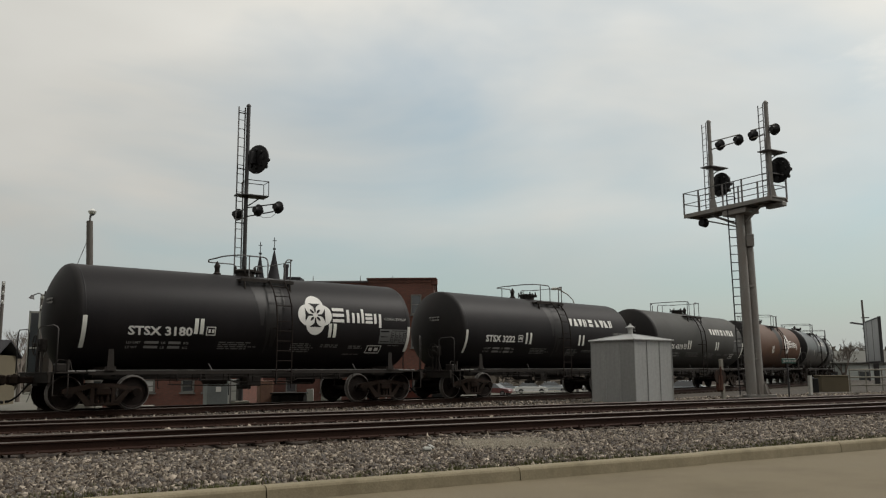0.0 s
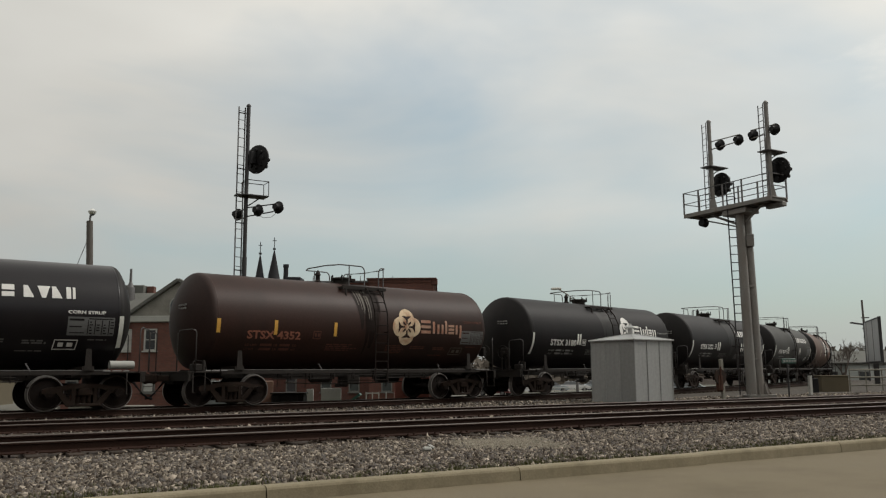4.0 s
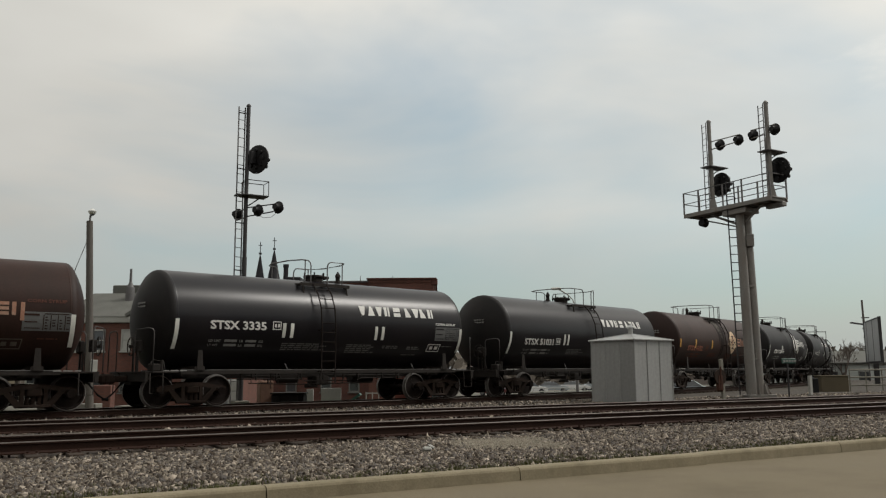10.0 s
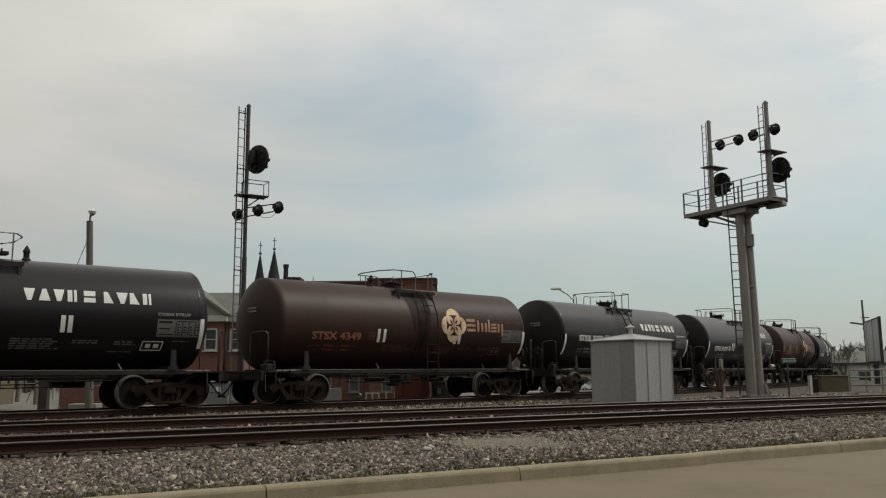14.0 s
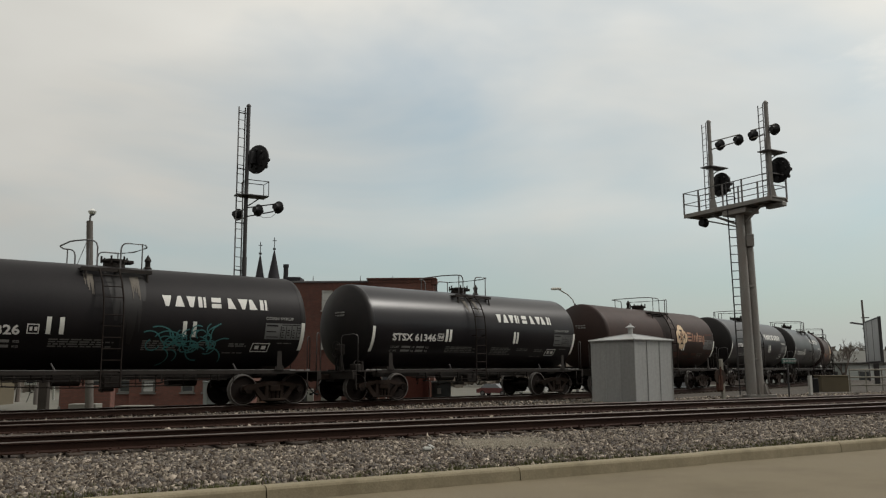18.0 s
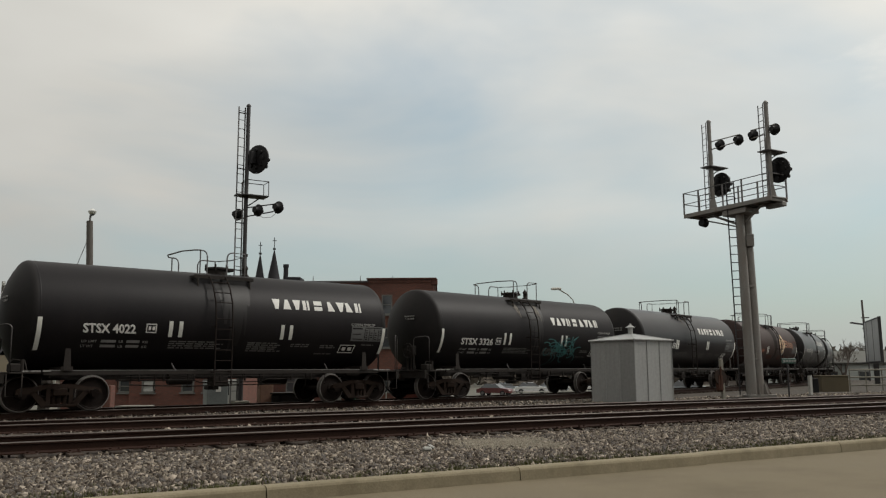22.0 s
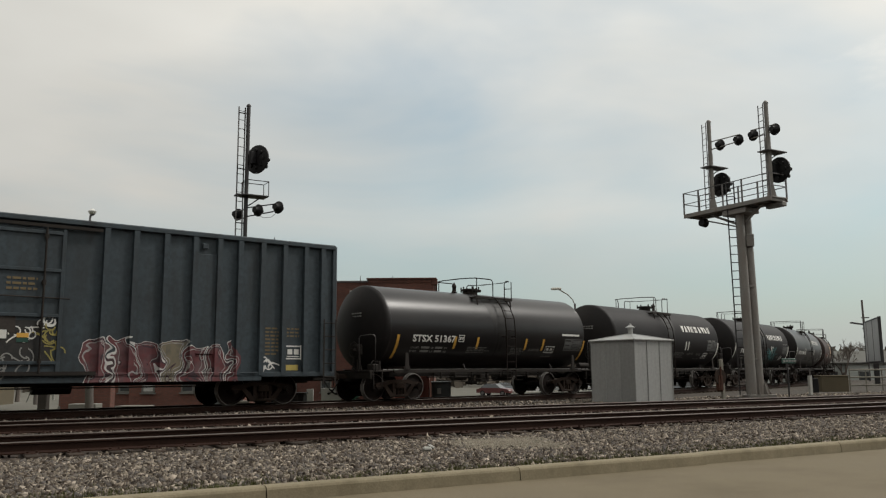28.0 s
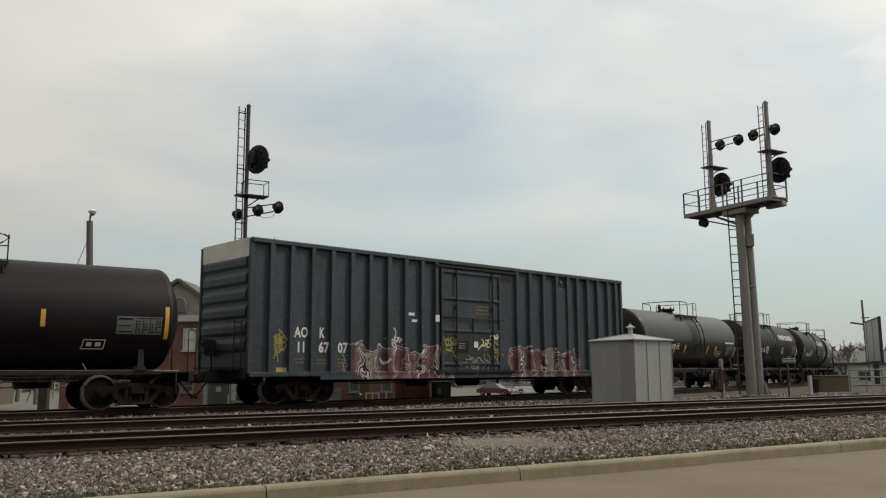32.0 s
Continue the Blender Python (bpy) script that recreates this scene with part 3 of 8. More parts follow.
def text_mesh(body, size):
    """The built-in font's outline of a word as (vertices, faces), its left foot at the origin."""
    cu = bpy.data.curves.new("word", "FONT")
    cu.body, cu.size, cu.resolution_u = body, size, 2
    cu.offset = size * 0.030
    ob = bpy.data.objects.new("word", cu)
    scene.collection.objects.link(ob)
    bpy.context.view_layer.update()
    me = ob.evaluated_get(bpy.context.evaluated_depsgraph_get()).to_mesh()
    vs = [v.co.copy() for v in me.vertices]
    fs = [tuple(p.vertices) for p in me.polygons]
    ob.evaluated_get(bpy.context.evaluated_depsgraph_get()).to_mesh_clear()
    bpy.data.objects.remove(ob)
    bpy.data.curves.remove(cu)
    return vs, fs

# ---------------------------------------------------------------- plan: the curved track
# s runs along the curved track; heading turns from the straight tracks' line
S_STEP = 0.25
S_GRID = np.arange(-150, 330, S_STEP)
S_TH = np.where(S_GRID < -42.5, 0.0, 0.24437 + 5.83946e-3 * np.maximum(S_GRID, -42.5) + 2.25616e-6 * np.maximum(S_GRID, -42.5) ** 2)
S_X = np.concatenate([[0], np.cumsum((np.cos(S_TH)[1:] + np.cos(S_TH)[:-1]) / 2 * S_STEP)])
S_Y = np.concatenate([[0], np.cumsum((np.sin(S_TH)[1:] + np.sin(S_TH)[:-1]) / 2 * S_STEP)])
S_ZERO = int(round(150 / S_STEP))
S_X += 17.11197 - S_X[S_ZERO]
S_Y += 28.09755 - S_Y[S_ZERO]


def curve_at(s, side=0.0):
    """Plan point and heading at s; side is metres to the left (away from the road)."""
    x, y, a = (float(np.interp(s, S_GRID, g)) for g in (S_X, S_Y, S_TH))
    return x - side * math.sin(a), y + side * math.cos(a), a


def curve_y(x):
    return float(np.interp(x, S_X[S_TH < 1.35], S_Y[S_TH < 1.35]))


# ---------------------------------------------------------------- ground
def build_ground():
    xs = [-1800, -600, -200, -80] + list(np.arange(-40, 110, 3.0)) + [125, 160, 300, 700, 2000]
    me = bpy.data.meshes.new("ground")
    verts, faces, slots = [], [], []
    for x in xs:
        c = curve_y(min(max(x, -60), 105))
        rows = [(-1800, -0.06), (8.55, -0.06), (8.6, 0.10), (9.15, 0.115), (12.6, 0.10), (13.1, 0.10), (15.9, 0.11), (17.7, 0.10), (20.6, 0.11)]
        rows += [(c - 1.6 if c - 1.6 > 20.9 else 20.9, 0.10), (c + 1.7, 0.10), (c + 2.6, 0.02), (c + 8, -1.05), (c + 16, -1.15), (c + 60, -1.95), (420, -2.2), (2200, -2.2)]
        verts += [(x, y, z) for y, z in rows]
    n = 17
    kinds = [3, 0, 2, 0, 0, 1, 0, 1, 0, 1, 0, 0, 3, 3, 3, 3]
    for i in range(len(xs) - 1):
        for j in range(n - 1):
            faces.append((i * n + j, (i + 1) * n + j, (i + 1) * n + j + 1, i * n + j + 1))
            slots.append(kinds[j])
    me.from_pydata(verts, [], faces)
    for k in ("ballast", "track_dirt", "verge", "street"):
        me.materials.append(M[k])
    me.polygons.foreach_set("material_index", slots)
    ob = new("ground", me)
    tagged(ob, "level ballast and dry verge falling to a pale street", "ground", kind="structure")


build_ground()


def build_lawn():
    """Rough grass between the curved track and the street."""
    xs, us = np.arange(-40, 22.1, 2.0), (2.7, 5.5, 8.0, 12.0, 17.0)
    verts, faces = [], []
    for x in xs:
        c = curve_y(x)
        for u in us:
            verts.append((x, c + u, float(np.interp(u, [2.6, 8, 16, 60], [0.02, -1.05, -1.15, -1.95])) + 0.006))
    n = len(us)
    for i in range(len(xs) - 1):
        for j in range(n - 1):
            faces.append((i * n + j, (i + 1) * n + j, (i + 1) * n + j + 1, i * n + j + 1))
    me = bpy.data.meshes.new("lawn")
    me.from_pydata(verts, [], faces)
    me.materials.append(M["lawn"])
    tagged(new("lawn", me), "rough olive grass beyond the curved track", "grass", kind="structure")


build_lawn()


def build_road():
    bm = bmesh.new()
    block(bm, (20, 1.2, -0.03), (260, 14.5, 0.06))
    ob = part("road", bm, "road", None)
    tagged(ob, "worn beige concrete road surface beside the kerb", "road", kind="structure")


build_road()


def build_reflected_walls():
    """Unseen plain walls, added to close the street and darken the tank sides' reflections."""
    for x, w, h, mat in ((-62, 40, 9.5, "brick_dark"), (-21, 38, 11.0, "brick"), (19, 38, 10.0, "brick_dark"), (60, 40, 11.0, "brick"), (101, 38, 9.5, "brick_dark")):
        bm = bmesh.new()
        block(bm, (x, -17.5, h / 2 - 0.1), (w, 9.0, h))
        block(bm, (x, -13.1, h - 0.35), (w, 0.3, 0.5), bevel=0.05)
        tagged(part("unseen_wall", bm, mat, None), "unseen plain brick wall added across the road to darken reflections", "building", kind="structure")


build_reflected_walls()

# kerb: cast sections with joints
KERB_Y0, KERB_SLOPE = 8.36, 0.021


def kerb_mesh(bm):
    prof = [(0.0, -0.05), (0.02, 0.115), (0.035, 0.138), (0.06, 0.15), (0.17, 0.155), (0.17, -0.05)]
    a = [bm.verts.new((0.006, y, z)) for y, z in prof]
    b = [bm.verts.new((3.094, y, z)) for y, z in prof]
    for i in range(len(prof)):
        k = (i + 1) % len(prof)
        bm.faces.new((a[i], b[i], b[k], a[k]))
    bm.faces.new(a)
    bm.faces.new(list(reversed(b)))
    bmesh.ops.recalc_face_normals(bm, faces=bm.faces[:])


kerb = thing("kerb", pose(0, 0, 0), "long cast concrete kerb with open joints", "kerb", kind="structure")
for i in range(-3, 22):
    x = 2.72 + 3.1 * i
    me = shared("kerb_section", "kerb", kerb_mesh)
    y = KERB_Y0 + max(0.0, (x - 6.0)) * KERB_SLOPE
    part("kerb_section", me, "kerb", kerb, at=pose(x, y, 0, 0, 0, math.degrees(math.atan(KERB_SLOPE)) if x > 6 else 0))

# ---------------------------------------------------------------- tracks
RAIL_PROFILE = [(-0.07, -0.172), (0.07, -0.172), (0.07, -0.158), (0.012, -0.135), (0.009, -0.045), (0.034, -0.036), (0.036, -0.014), (0.024, 0.0), (-0.024, 0.0), (-0.036, -0.014), (-0.034, -0.036), (-0.009, -0.045), (-0.012, -0.135), (-0.07, -0.158)]


def rail_mesh(bm, path):
    rings = []
    for x, y, a in path:
        rings.append([bm.verts.new((x - u * math.sin(a), y + u * math.cos(a), RAIL + v)) for u, v in RAIL_PROFILE])
    n = len(RAIL_PROFILE)
    for a, b in zip(rings, rings[1:]):
        for k in range(n):
            f = bm.faces.new((a[k], a[(k + 1) % n], b[(k + 1) % n], b[k]))
            f.material_index = 1 if k in (6, 7, 8) else 0
    bm.faces.new(rings[0])
    bm.faces.new(rings[-1])
    bmesh.ops.recalc_face_normals(bm, faces=bm.faces[:])


def tie_mesh(bm):
    block(bm, (0, 0, 0), (0.22, 2.6, 0.17), bevel=0.012)


def plate_mesh(bm):
    block(bm, (0, 0, 0), (0.19, 0.34, 0.02), bevel=0.004)
    for u, v in ((0.06, 0.1), (-0.06, 0.1), (0.06, -0.1), (-0.06, -0.1)):
        block(bm, (u, v, 0.02), (0.03, 0.035, 0.03))


def build_track(label, path, ties):
    tr = thing("railway_track", pose(0, 0, 0), label, "railway track", group="railway tracks", kind="structure")
    for side in (-0.7175 - 0.036, 0.7175 + 0.036):
        bm = bmesh.new()
        rail_mesh(bm, [(x - side * math.sin(a), y + side * math.cos(a), a) for x, y, a in path])
        part("rail", bm, ["rail", "rail_head"], tr)
    rnd = random.Random(5)
    for x, y, a in ties:
        t = part("tie", shared("tie_mesh", "tie", tie_mesh), "tie", tr, at=pose(x + rnd.uniform(-0.03, 0.03), y + rnd.uniform(-0.05, 0.05), 0.063 + rnd.uniform(-0.012, 0.004), 0, 0, math.degrees(a) + rnd.uniform(-1.2, 1.2)))
    for x, y, a in ties[:40]:
        s = -0.7535
        part("tie_plate", shared("tie_plate", "rail", plate_mesh), "rail", tr, at=pose(x - s * math.sin(a), y + s * math.cos(a), RAIL - 0.172 + 0.004, 0, 0, math.degrees(a)))


for cy, lab in ((14.46, "straight main track with worn shiny rail heads"), (19.2, "straight second track on dark ballast")):
    build_track(lab, [(x, cy, 0.0) for x in np.arange(-60, 320, 20.0)], [(x, cy, 0.0) for x in np.arange(-3.0, 62, 0.56)])
build_track("curving track that carries the train", [curve_at(s) for s in np.arange(-90, 260, 2.0)], [curve_at(s) for s in np.arange(-24, 70, 0.56)])


# loose stones
def build_stones():
    rng = np.random.default_rng(7)
    zones = []   # x0, x1, y0, y1, z, how many, size
    zones += [(-1.5, 9, 8.62, 13.0, 0.103, 74000, 0.025), (9, 18, 8.8, 13.0, 0.103, 54000, 0.027), (18, 34, 9.0, 13.0, 0.103, 38000, 0.034), (34, 60, 9.5, 13.0, 0.105, 12000, 0.055)]
    zones += [(-1, 14, 16.0, 17.8, 0.11, 9000, 0.036), (14, 40, 16.0, 17.8, 0.11, 7000, 0.045), (-1, 16, 20.5, 22.6, 0.11, 10000, 0.038), (16, 45, 20.5, 25.5, 0.11, 16000, 0.05)]
    zones += [(-1, 30, 13.2, 15.9, 0.10, 3000, 0.035), (-1, 30, 17.9, 20.5, 0.10, 3000, 0.035), (-2, 20, 22.8, 27.5, 0.10, 9000, 0.036)]
    ico = np.array([(1, 0.3, 0.2), (-1, 0.2, -0.2), (-0.2, 1, 0.3), (0.3, -1, 0.2), (0.25, -0.2, 1), (-0.2, 0.3, -1)])
    tri = np.array([(0, 2, 4), (2, 1, 4), (1, 3, 4), (3, 0, 4), (2, 0, 5), (1, 2, 5), (3, 1, 5), (0, 3, 5)])
    allv, count = [], 0
    for x0, x1, y0, y1, z, n, size in zones:
        c = np.stack([rng.uniform(x0, x1, n), rng.uniform(y0, y1, n), np.full(n, z)], 1)
        # thinner near the kerb, where the verge shows
        keep = np.ones(n, bool)
        if y0 < 10:
            edge = KERB_Y0 + 0.2 + np.maximum(0, c[:, 0] - 6) * KERB_SLOPE
            keep = (c[:, 1] - edge) / 1.15 > rng.uniform(0, 1, n) ** 1.2
        c = c[keep]
        n = len(c)
        r = size * rng.uniform(0.45, 1.3, (n, 1)) * rng.uniform(0.4, 1.7, (n, 3))
        v = ico[None] * r[:, None, :] * rng.uniform(0.62, 1.38, (n, 6, 1))
        q = rng.normal(size=(n, 4))
        q /= np.linalg.norm(q, axis=1)[:, None]
        w, x, y, zz = q.T
        R = np.stack([np.stack([1 - 2 * (y * y + zz * zz), 2 * (x * y - w * zz), 2 * (x * zz + w * y)], 1), np.stack([2 * (x * y + w * zz), 1 - 2 * (x * x + zz * zz), 2 * (y * zz - w * x)], 1), np.stack([2 * (x * zz - w * y), 2 * (y * zz + w * x), 1 - 2 * (x * x + y * y)], 1)], 1)
        v = np.einsum("nij,nkj->nki", R, v) + c[:, None, :]
        v[:, :, 2] += (r.mean(1) * 0.35)[:, None]
        allv.append(v.reshape(-1, 3))
        count += n
    co = np.concatenate(allv)
    idx = (tri[None] + (np.arange(count) * 6)[:, None, None]).reshape(-1)
    me = bpy.data.meshes.new("ballast_stones")
    me.vertices.add(len(co))
    me.vertices.foreach_set("co", co.ravel())
    nf = count * 8
    me.loops.add(nf * 3)
    me.loops.foreach_set("vertex_index", idx)
    me.polygons.add(nf)
    me.polygons.foreach_set("loop_start", np.arange(0, nf * 3, 3))
    me.update()
    m = M["stone"].copy()
    m.name = "crushed_stone_mixed"
    n, l = m.node_tree.nodes, m.node_tree.links
    b = n["Principled BSDF"]
    src = b.inputs["Base Color"].links[0].from_socket
    geo = n.new("ShaderNodeNewGeometry")
    ramp = n.new("ShaderNodeValToRGB")
    ramp.color_ramp.elements[0].color, ramp.color_ramp.elements[1].color = (0.17, 0.15, 0.14, 1), (2.7, 2.65, 2.6, 1)
    e = ramp.color_ramp.elements.new(0.25)
    e.color = (0.55, 0.48, 0.43, 1)
    e = ramp.color_ramp.elements.new(0.5)
    e.color = (0.70, 0.73, 0.82, 1)
    e = ramp.color_ramp.elements.new(0.84)
    e.color = (1.25, 1.19, 1.10, 1)
    l.new(geo.outputs["Random Per Island"], ramp.inputs["Fac"])
    mul = n.new("ShaderNodeMix")
    mul.data_type, mul.blend_type = "RGBA", "MULTIPLY"
    mul.inputs["Factor"].default_value = 1.0
    l.new(src, mul.inputs["A"])
    l.new(ramp.outputs["Color"], mul.inputs["B"])
    l.new(mul.outputs["Result"], b.inputs["Base Color"])
    me.materials.append(m)
    ob = new("ballast_stones", me)
    tagged(ob, "loose grey crushed limestone ballast stones", "gravel", kind="stuff")


build_stones()


def build_kerb_grass():
    """Sparse short blades between the kerb and the ballast."""
    rng = np.random.default_rng(31)
    verts, faces = [], []
    for i in range(1700):
        x = rng.uniform(-1, 34)
        edge = KERB_Y0 + 0.24 + max(0.0, x - 6) * KERB_SLOPE
        y = edge + abs(rng.normal(0, 0.38))
        for k in range(int(rng.integers(6, 14))):
            bx, by = x + rng.normal(0, 0.045), max(edge, y + rng.normal(0, 0.03))
            a, h = rng.uniform(0, math.tau), rng.uniform(0.03, 0.075)
            n = len(verts)
            dx, dy = 0.007 * math.cos(a), 0.007 * math.sin(a)
            verts += [(bx - dx, by - dy, 0.10), (bx + dx, by + dy, 0.10), (bx + rng.normal(0, 0.02), by + rng.normal(0, 0.02), 0.11 + h)]
            faces.append((n, n + 1, n + 2))
    me = bpy.data.meshes.new("kerb_grass")
    me.from_pydata(verts, [], faces)
    me.materials.append(M["kerb_grass"])
    tagged(new("kerb_grass", me), "sparse short olive grass behind the kerb", "grass", kind="stuff")


build_kerb_grass()


def ground_z(x, y):
    """Height of the falling ground beyond the curved track."""
    c = curve_y(min(max(x, -60), 105))
    return float(np.interp(y - c, [1.7, 2.6, 8, 16, 60], [0.10, 0.02, -1.05, -1.15, -1.95]))


def build_fine_gravel():
    """A pale spill of fine gravel on the ballast."""
    rng = np.random.default_rng(21)
    n = 9000
    a, r = rng.uniform(0, math.tau, n), rng.uniform(0, 1, n) ** 0.62
    x = 7.75 + 0.95 * r * np.cos(a) + 0.15 * r * np.sin(3 * a)
    y = 11.5 + 1.05 * r * np.sin(a) + 0.2 * r * np.cos(2 * a)
    z = 0.135 + 0.035 * (1 - r) - 0.01 * rng.uniform(0, 1, n)
    s = rng.uniform(0.008, 0.02, n)
    base = np.array([(1, 0, 0), (-1, 0, 0), (0, 1, 0), (0, -1, 0), (0, 0, 1), (0, 0, -1)], float)
    tri = np.array([(0, 2, 4), (2, 1, 4), (1, 3, 4), (3, 0, 4), (2, 0, 5), (1, 2, 5), (3, 1, 5), (0, 3, 5)])
    v = base[None] * s[:, None, None] * rng.uniform(0.6, 1.4, (n, 6, 1)) + np.stack([x, y, z], 1)[:, None, :]
    f = (tri[None] + (np.arange(n) * 6)[:, None, None]).reshape(-1, 3)
    me = bpy.data.meshes.new("fine_gravel")
    me.from_pydata(v.reshape(-1, 3).tolist(), [], f.tolist())
    m = material("pale_fine_gravel", (0.25, 0.225, 0.18), 0.95, var=0.3, grain=30, patch=4, bump=0.2)
    me.materials.append(m)
    tagged(new("fine_gravel", me), "pale spill of fine gravel on the ballast", "gravel", kind="stuff")
    bm = bmesh.new()
    ring = []
    for i in range(40):
        t = math.tau * i / 40
        ring.append(bm.verts.new((7.75 + (0.85 + 0.08 * math.sin(5 * t)) * math.cos(t), 11.5 + (0.95 + 0.1 * math.cos(3 * t)) * math.sin(t), 0.112)))
    c = bm.verts.new((7.75, 11.5, 0.150))
    for i in range(40):
        bm.faces.new((ring[i], ring[(i + 1) % 40], c))
    me2 = bpy.data.meshes.new("gravel_heap")
    bm.to_mesh(me2)
    bm.free()
    me2.materials.append(m)
    tagged(new("gravel_heap", me2), "low pale heap of fine gravel", "gravel", kind="stuff")


build_fine_gravel()

# ---------------------------------------------------------------- rolling stock
# car space: x forward along the train, y to the far side, z up from the rail top
TANK_R, TANK_Z = 1.47, 2.54
NEAR = -1


def travel(t):
    """Metres that the train has gone at t, counted from t = 16 s."""
    u = t - 16.0
    return 4.18642 * u - 0.0124128 * u * u / 2 - 3.3055e-4 * u ** 3 / 6


def tank_profile(half, cyl):
    """Dished heads: a shallow crown and a tight knuckle at the shell."""
    r, deep = 0.19, half - cyl
    a = TANK_R - r
    crown = (a * a + deep * deep - r * r) / (2 * (deep - r))
    turn = math.asin(a / (crown - r))
    head = [(crown * math.cos(turn * i / 7) - crown + deep, crown * math.sin(turn * i / 7)) for i in range(8)]
    head += [(r * math.cos(b), a + r * math.sin(b)) for b in (turn + (math.pi / 2 - turn) * i / 7 for i in range(1, 8))]
    return [(cyl + x, y) for x, y in head]


def wheelset_mesh(bm):
    """Two wheels on an axle, axle along y."""
    for s in (-1, 1):
        i = 0.680 * s
        prof = [(i, 0.0), (i, 0.12), (i + 0.03 * s, 0.14), (i + 0.05 * s, 0.36), (i, 0.395), (i, 0.482), (i + 0.03 * s, 0.482), (i + 0.042 * s, 0.459), (i + 0.135 * s, 0.453), (i + 0.140 * s, 0.446), (i + 0.140 * s, 0.428), (i + 0.138 * s, 0.398), (i + 0.075 * s, 0.37), (i + 0.10 * s, 0.15), (i + 0.15 * s, 0.12), (i + 0.15 * s, 0.0)]
        lathe(bm, prof, "y", 32, [0, 0, 0, 0, 0, 1, 1, 1, 1, 1, 0, 0, 0, 0, 0])
    rod(bm, (0, -1.12, 0), (0, 1.12, 0), 0.075, 12)
    for s in (-1, 1):
        rod(bm, (0, s * 1.08, 0), (0, s * 1.16, 0), 0.115, 12)
        for k in range(3):
            a = math.tau * k / 3
            block(bm, (0.06 * math.cos(a), s * 1.165, 0.06 * math.sin(a)), (0.03, 0.02, 0.03))


def side_frame_mesh(bm):
    """A cast truck side: arms over the bearings, a bowed top chord, sloping tension members and columns."""
    t = 0.11
    for k in (-1, 1):
        sheet(bm, [(k * x, -t / 2, z) for x, z in [(1.06, 0.46), (1.05, 0.57), (0.92, 0.62), (0.70, 0.63), (0.40, 0.70), (0.0, 0.71), (0.0, 0.60), (0.34, 0.59), (0.60, 0.52), (0.74, 0.46)]], t)
        sheet(bm, [(k * x, -t / 2, z) for x, z in [(0.74, 0.50), (0.60, 0.53), (0.26, 0.17), (0.44, 0.13)]], t)
        sheet(bm, [(k * x, -t / 2, z) for x, z in [(0.34, 0.61), (0.24, 0.61), (0.24, 0.18), (0.34, 0.22)]], t)
        block(bm, (k * 0.889, -0.01, 0.50), (0.27, t * 1.3, 0.13), bevel=0.03)
    block(bm, (0, 0, 0.155), (0.86, t * 1.5, 0.08), bevel=0.02)
    block(bm, (0, -0.03, 0.46), (0.46, t * 0.8, 0.10), bevel=0.02)


def springs_mesh(bm):
    for x in (-0.14, 0.0, 0.14):
        rod(bm, (x, 0, 0.20), (x, 0, 0.40), 0.055, 10)
        for k in range(4):
            rod(bm, (x, 0, 0.215 + k * 0.05), (x, 0, 0.235 + k * 0.05), 0.064, 10)


def truck_bolster_mesh(bm):
    block(bm, (0, 0, 0.50), (0.36, 2.34, 0.20), bevel=0.03)
    block(bm, (0, 0, 0.64), (0.4, 0.5, 0.14), bevel=0.03)


def brake_beam_mesh(bm):
    for s in (-1, 1):
        block(bm, (s * 0.36, 0, 0.36), (0.08, 1.9, 0.09), bevel=0.01)
        for k in (-1, 1):
            block(bm, (s * 0.41, k * 0.74, 0.42), (0.07, 0.1, 0.34), bevel=0.02)


WHEELSETS = []


def add_truck(car, x, yaw):
    tr = part("truck", shared("truck_bolster", "truck", truck_bolster_mesh), None, car, "rusty cast-steel freight truck", at=pose(x, 0, 0, 0, 0, yaw))
    for s in (-1, 1):
        part("side_frame", shared("side_frame", "truck", side_frame_mesh), None, tr, at=pose(0, s * 1.0, 0))
    part("spring_nest", shared("truck_springs", "truck", springs_mesh), None, tr, at=pose(0, -1.0, 0))
    part("spring_nest", CACHE["truck_springs"], None, tr, at=pose(0, 1.0, 0))
    part("brake_beam", shared("brake_beams", "under", brake_beam_mesh), None, tr)
    for s in (-1, 1):
        w = part("wheelset", shared("wheelset", ["wheel", "rim"], wheelset_mesh), None, tr, "two steel wheels with worn bright rims on an axle", at=pose(s * 0.889, 0, 0.457))
        WHEELSETS.append((w, s * 0.889))


def coupler_mesh(bm):
    block(bm, (-0.45, 0, 0.82), (0.75, 0.16, 0.18), bevel=0.03)
    block(bm, (-0.10, 0, 0.82), (0.24, 0.28, 0.28), bevel=0.06)
    block(bm, (-0.01, -0.10, 0.82), (0.16, 0.11, 0.26), bevel=0.04)
    rod(bm, (-0.10, 0.05, 0.66), (-0.10, 0.05, 0.98), 0.04, 8)


def hose_mesh(bm):
    pipe(bm, [(-0.55, -0.30, 0.70), (-0.45, -0.32, 0.58), (-0.30, -0.30, 0.40), (-0.12, -0.24, 0.28), (0.0, -0.20, 0.25)], 0.027, 8)
    rod(bm, (-0.62, -0.30, 0.74), (-0.5, -0.30, 0.68), 0.035, 8)
    rod(bm, (-0.06, -0.21, 0.26), (0.02, -0.20, 0.25), 0.038, 8)


def uncoupling_lever_mesh(bm):
    pipe(bm, [(-0.62, -1.35, 0.72), (-0.60, -1.30, 0.86), (-0.58, -0.5, 0.88), (-0.35, -0.1, 1.0)], 0.014, 6)


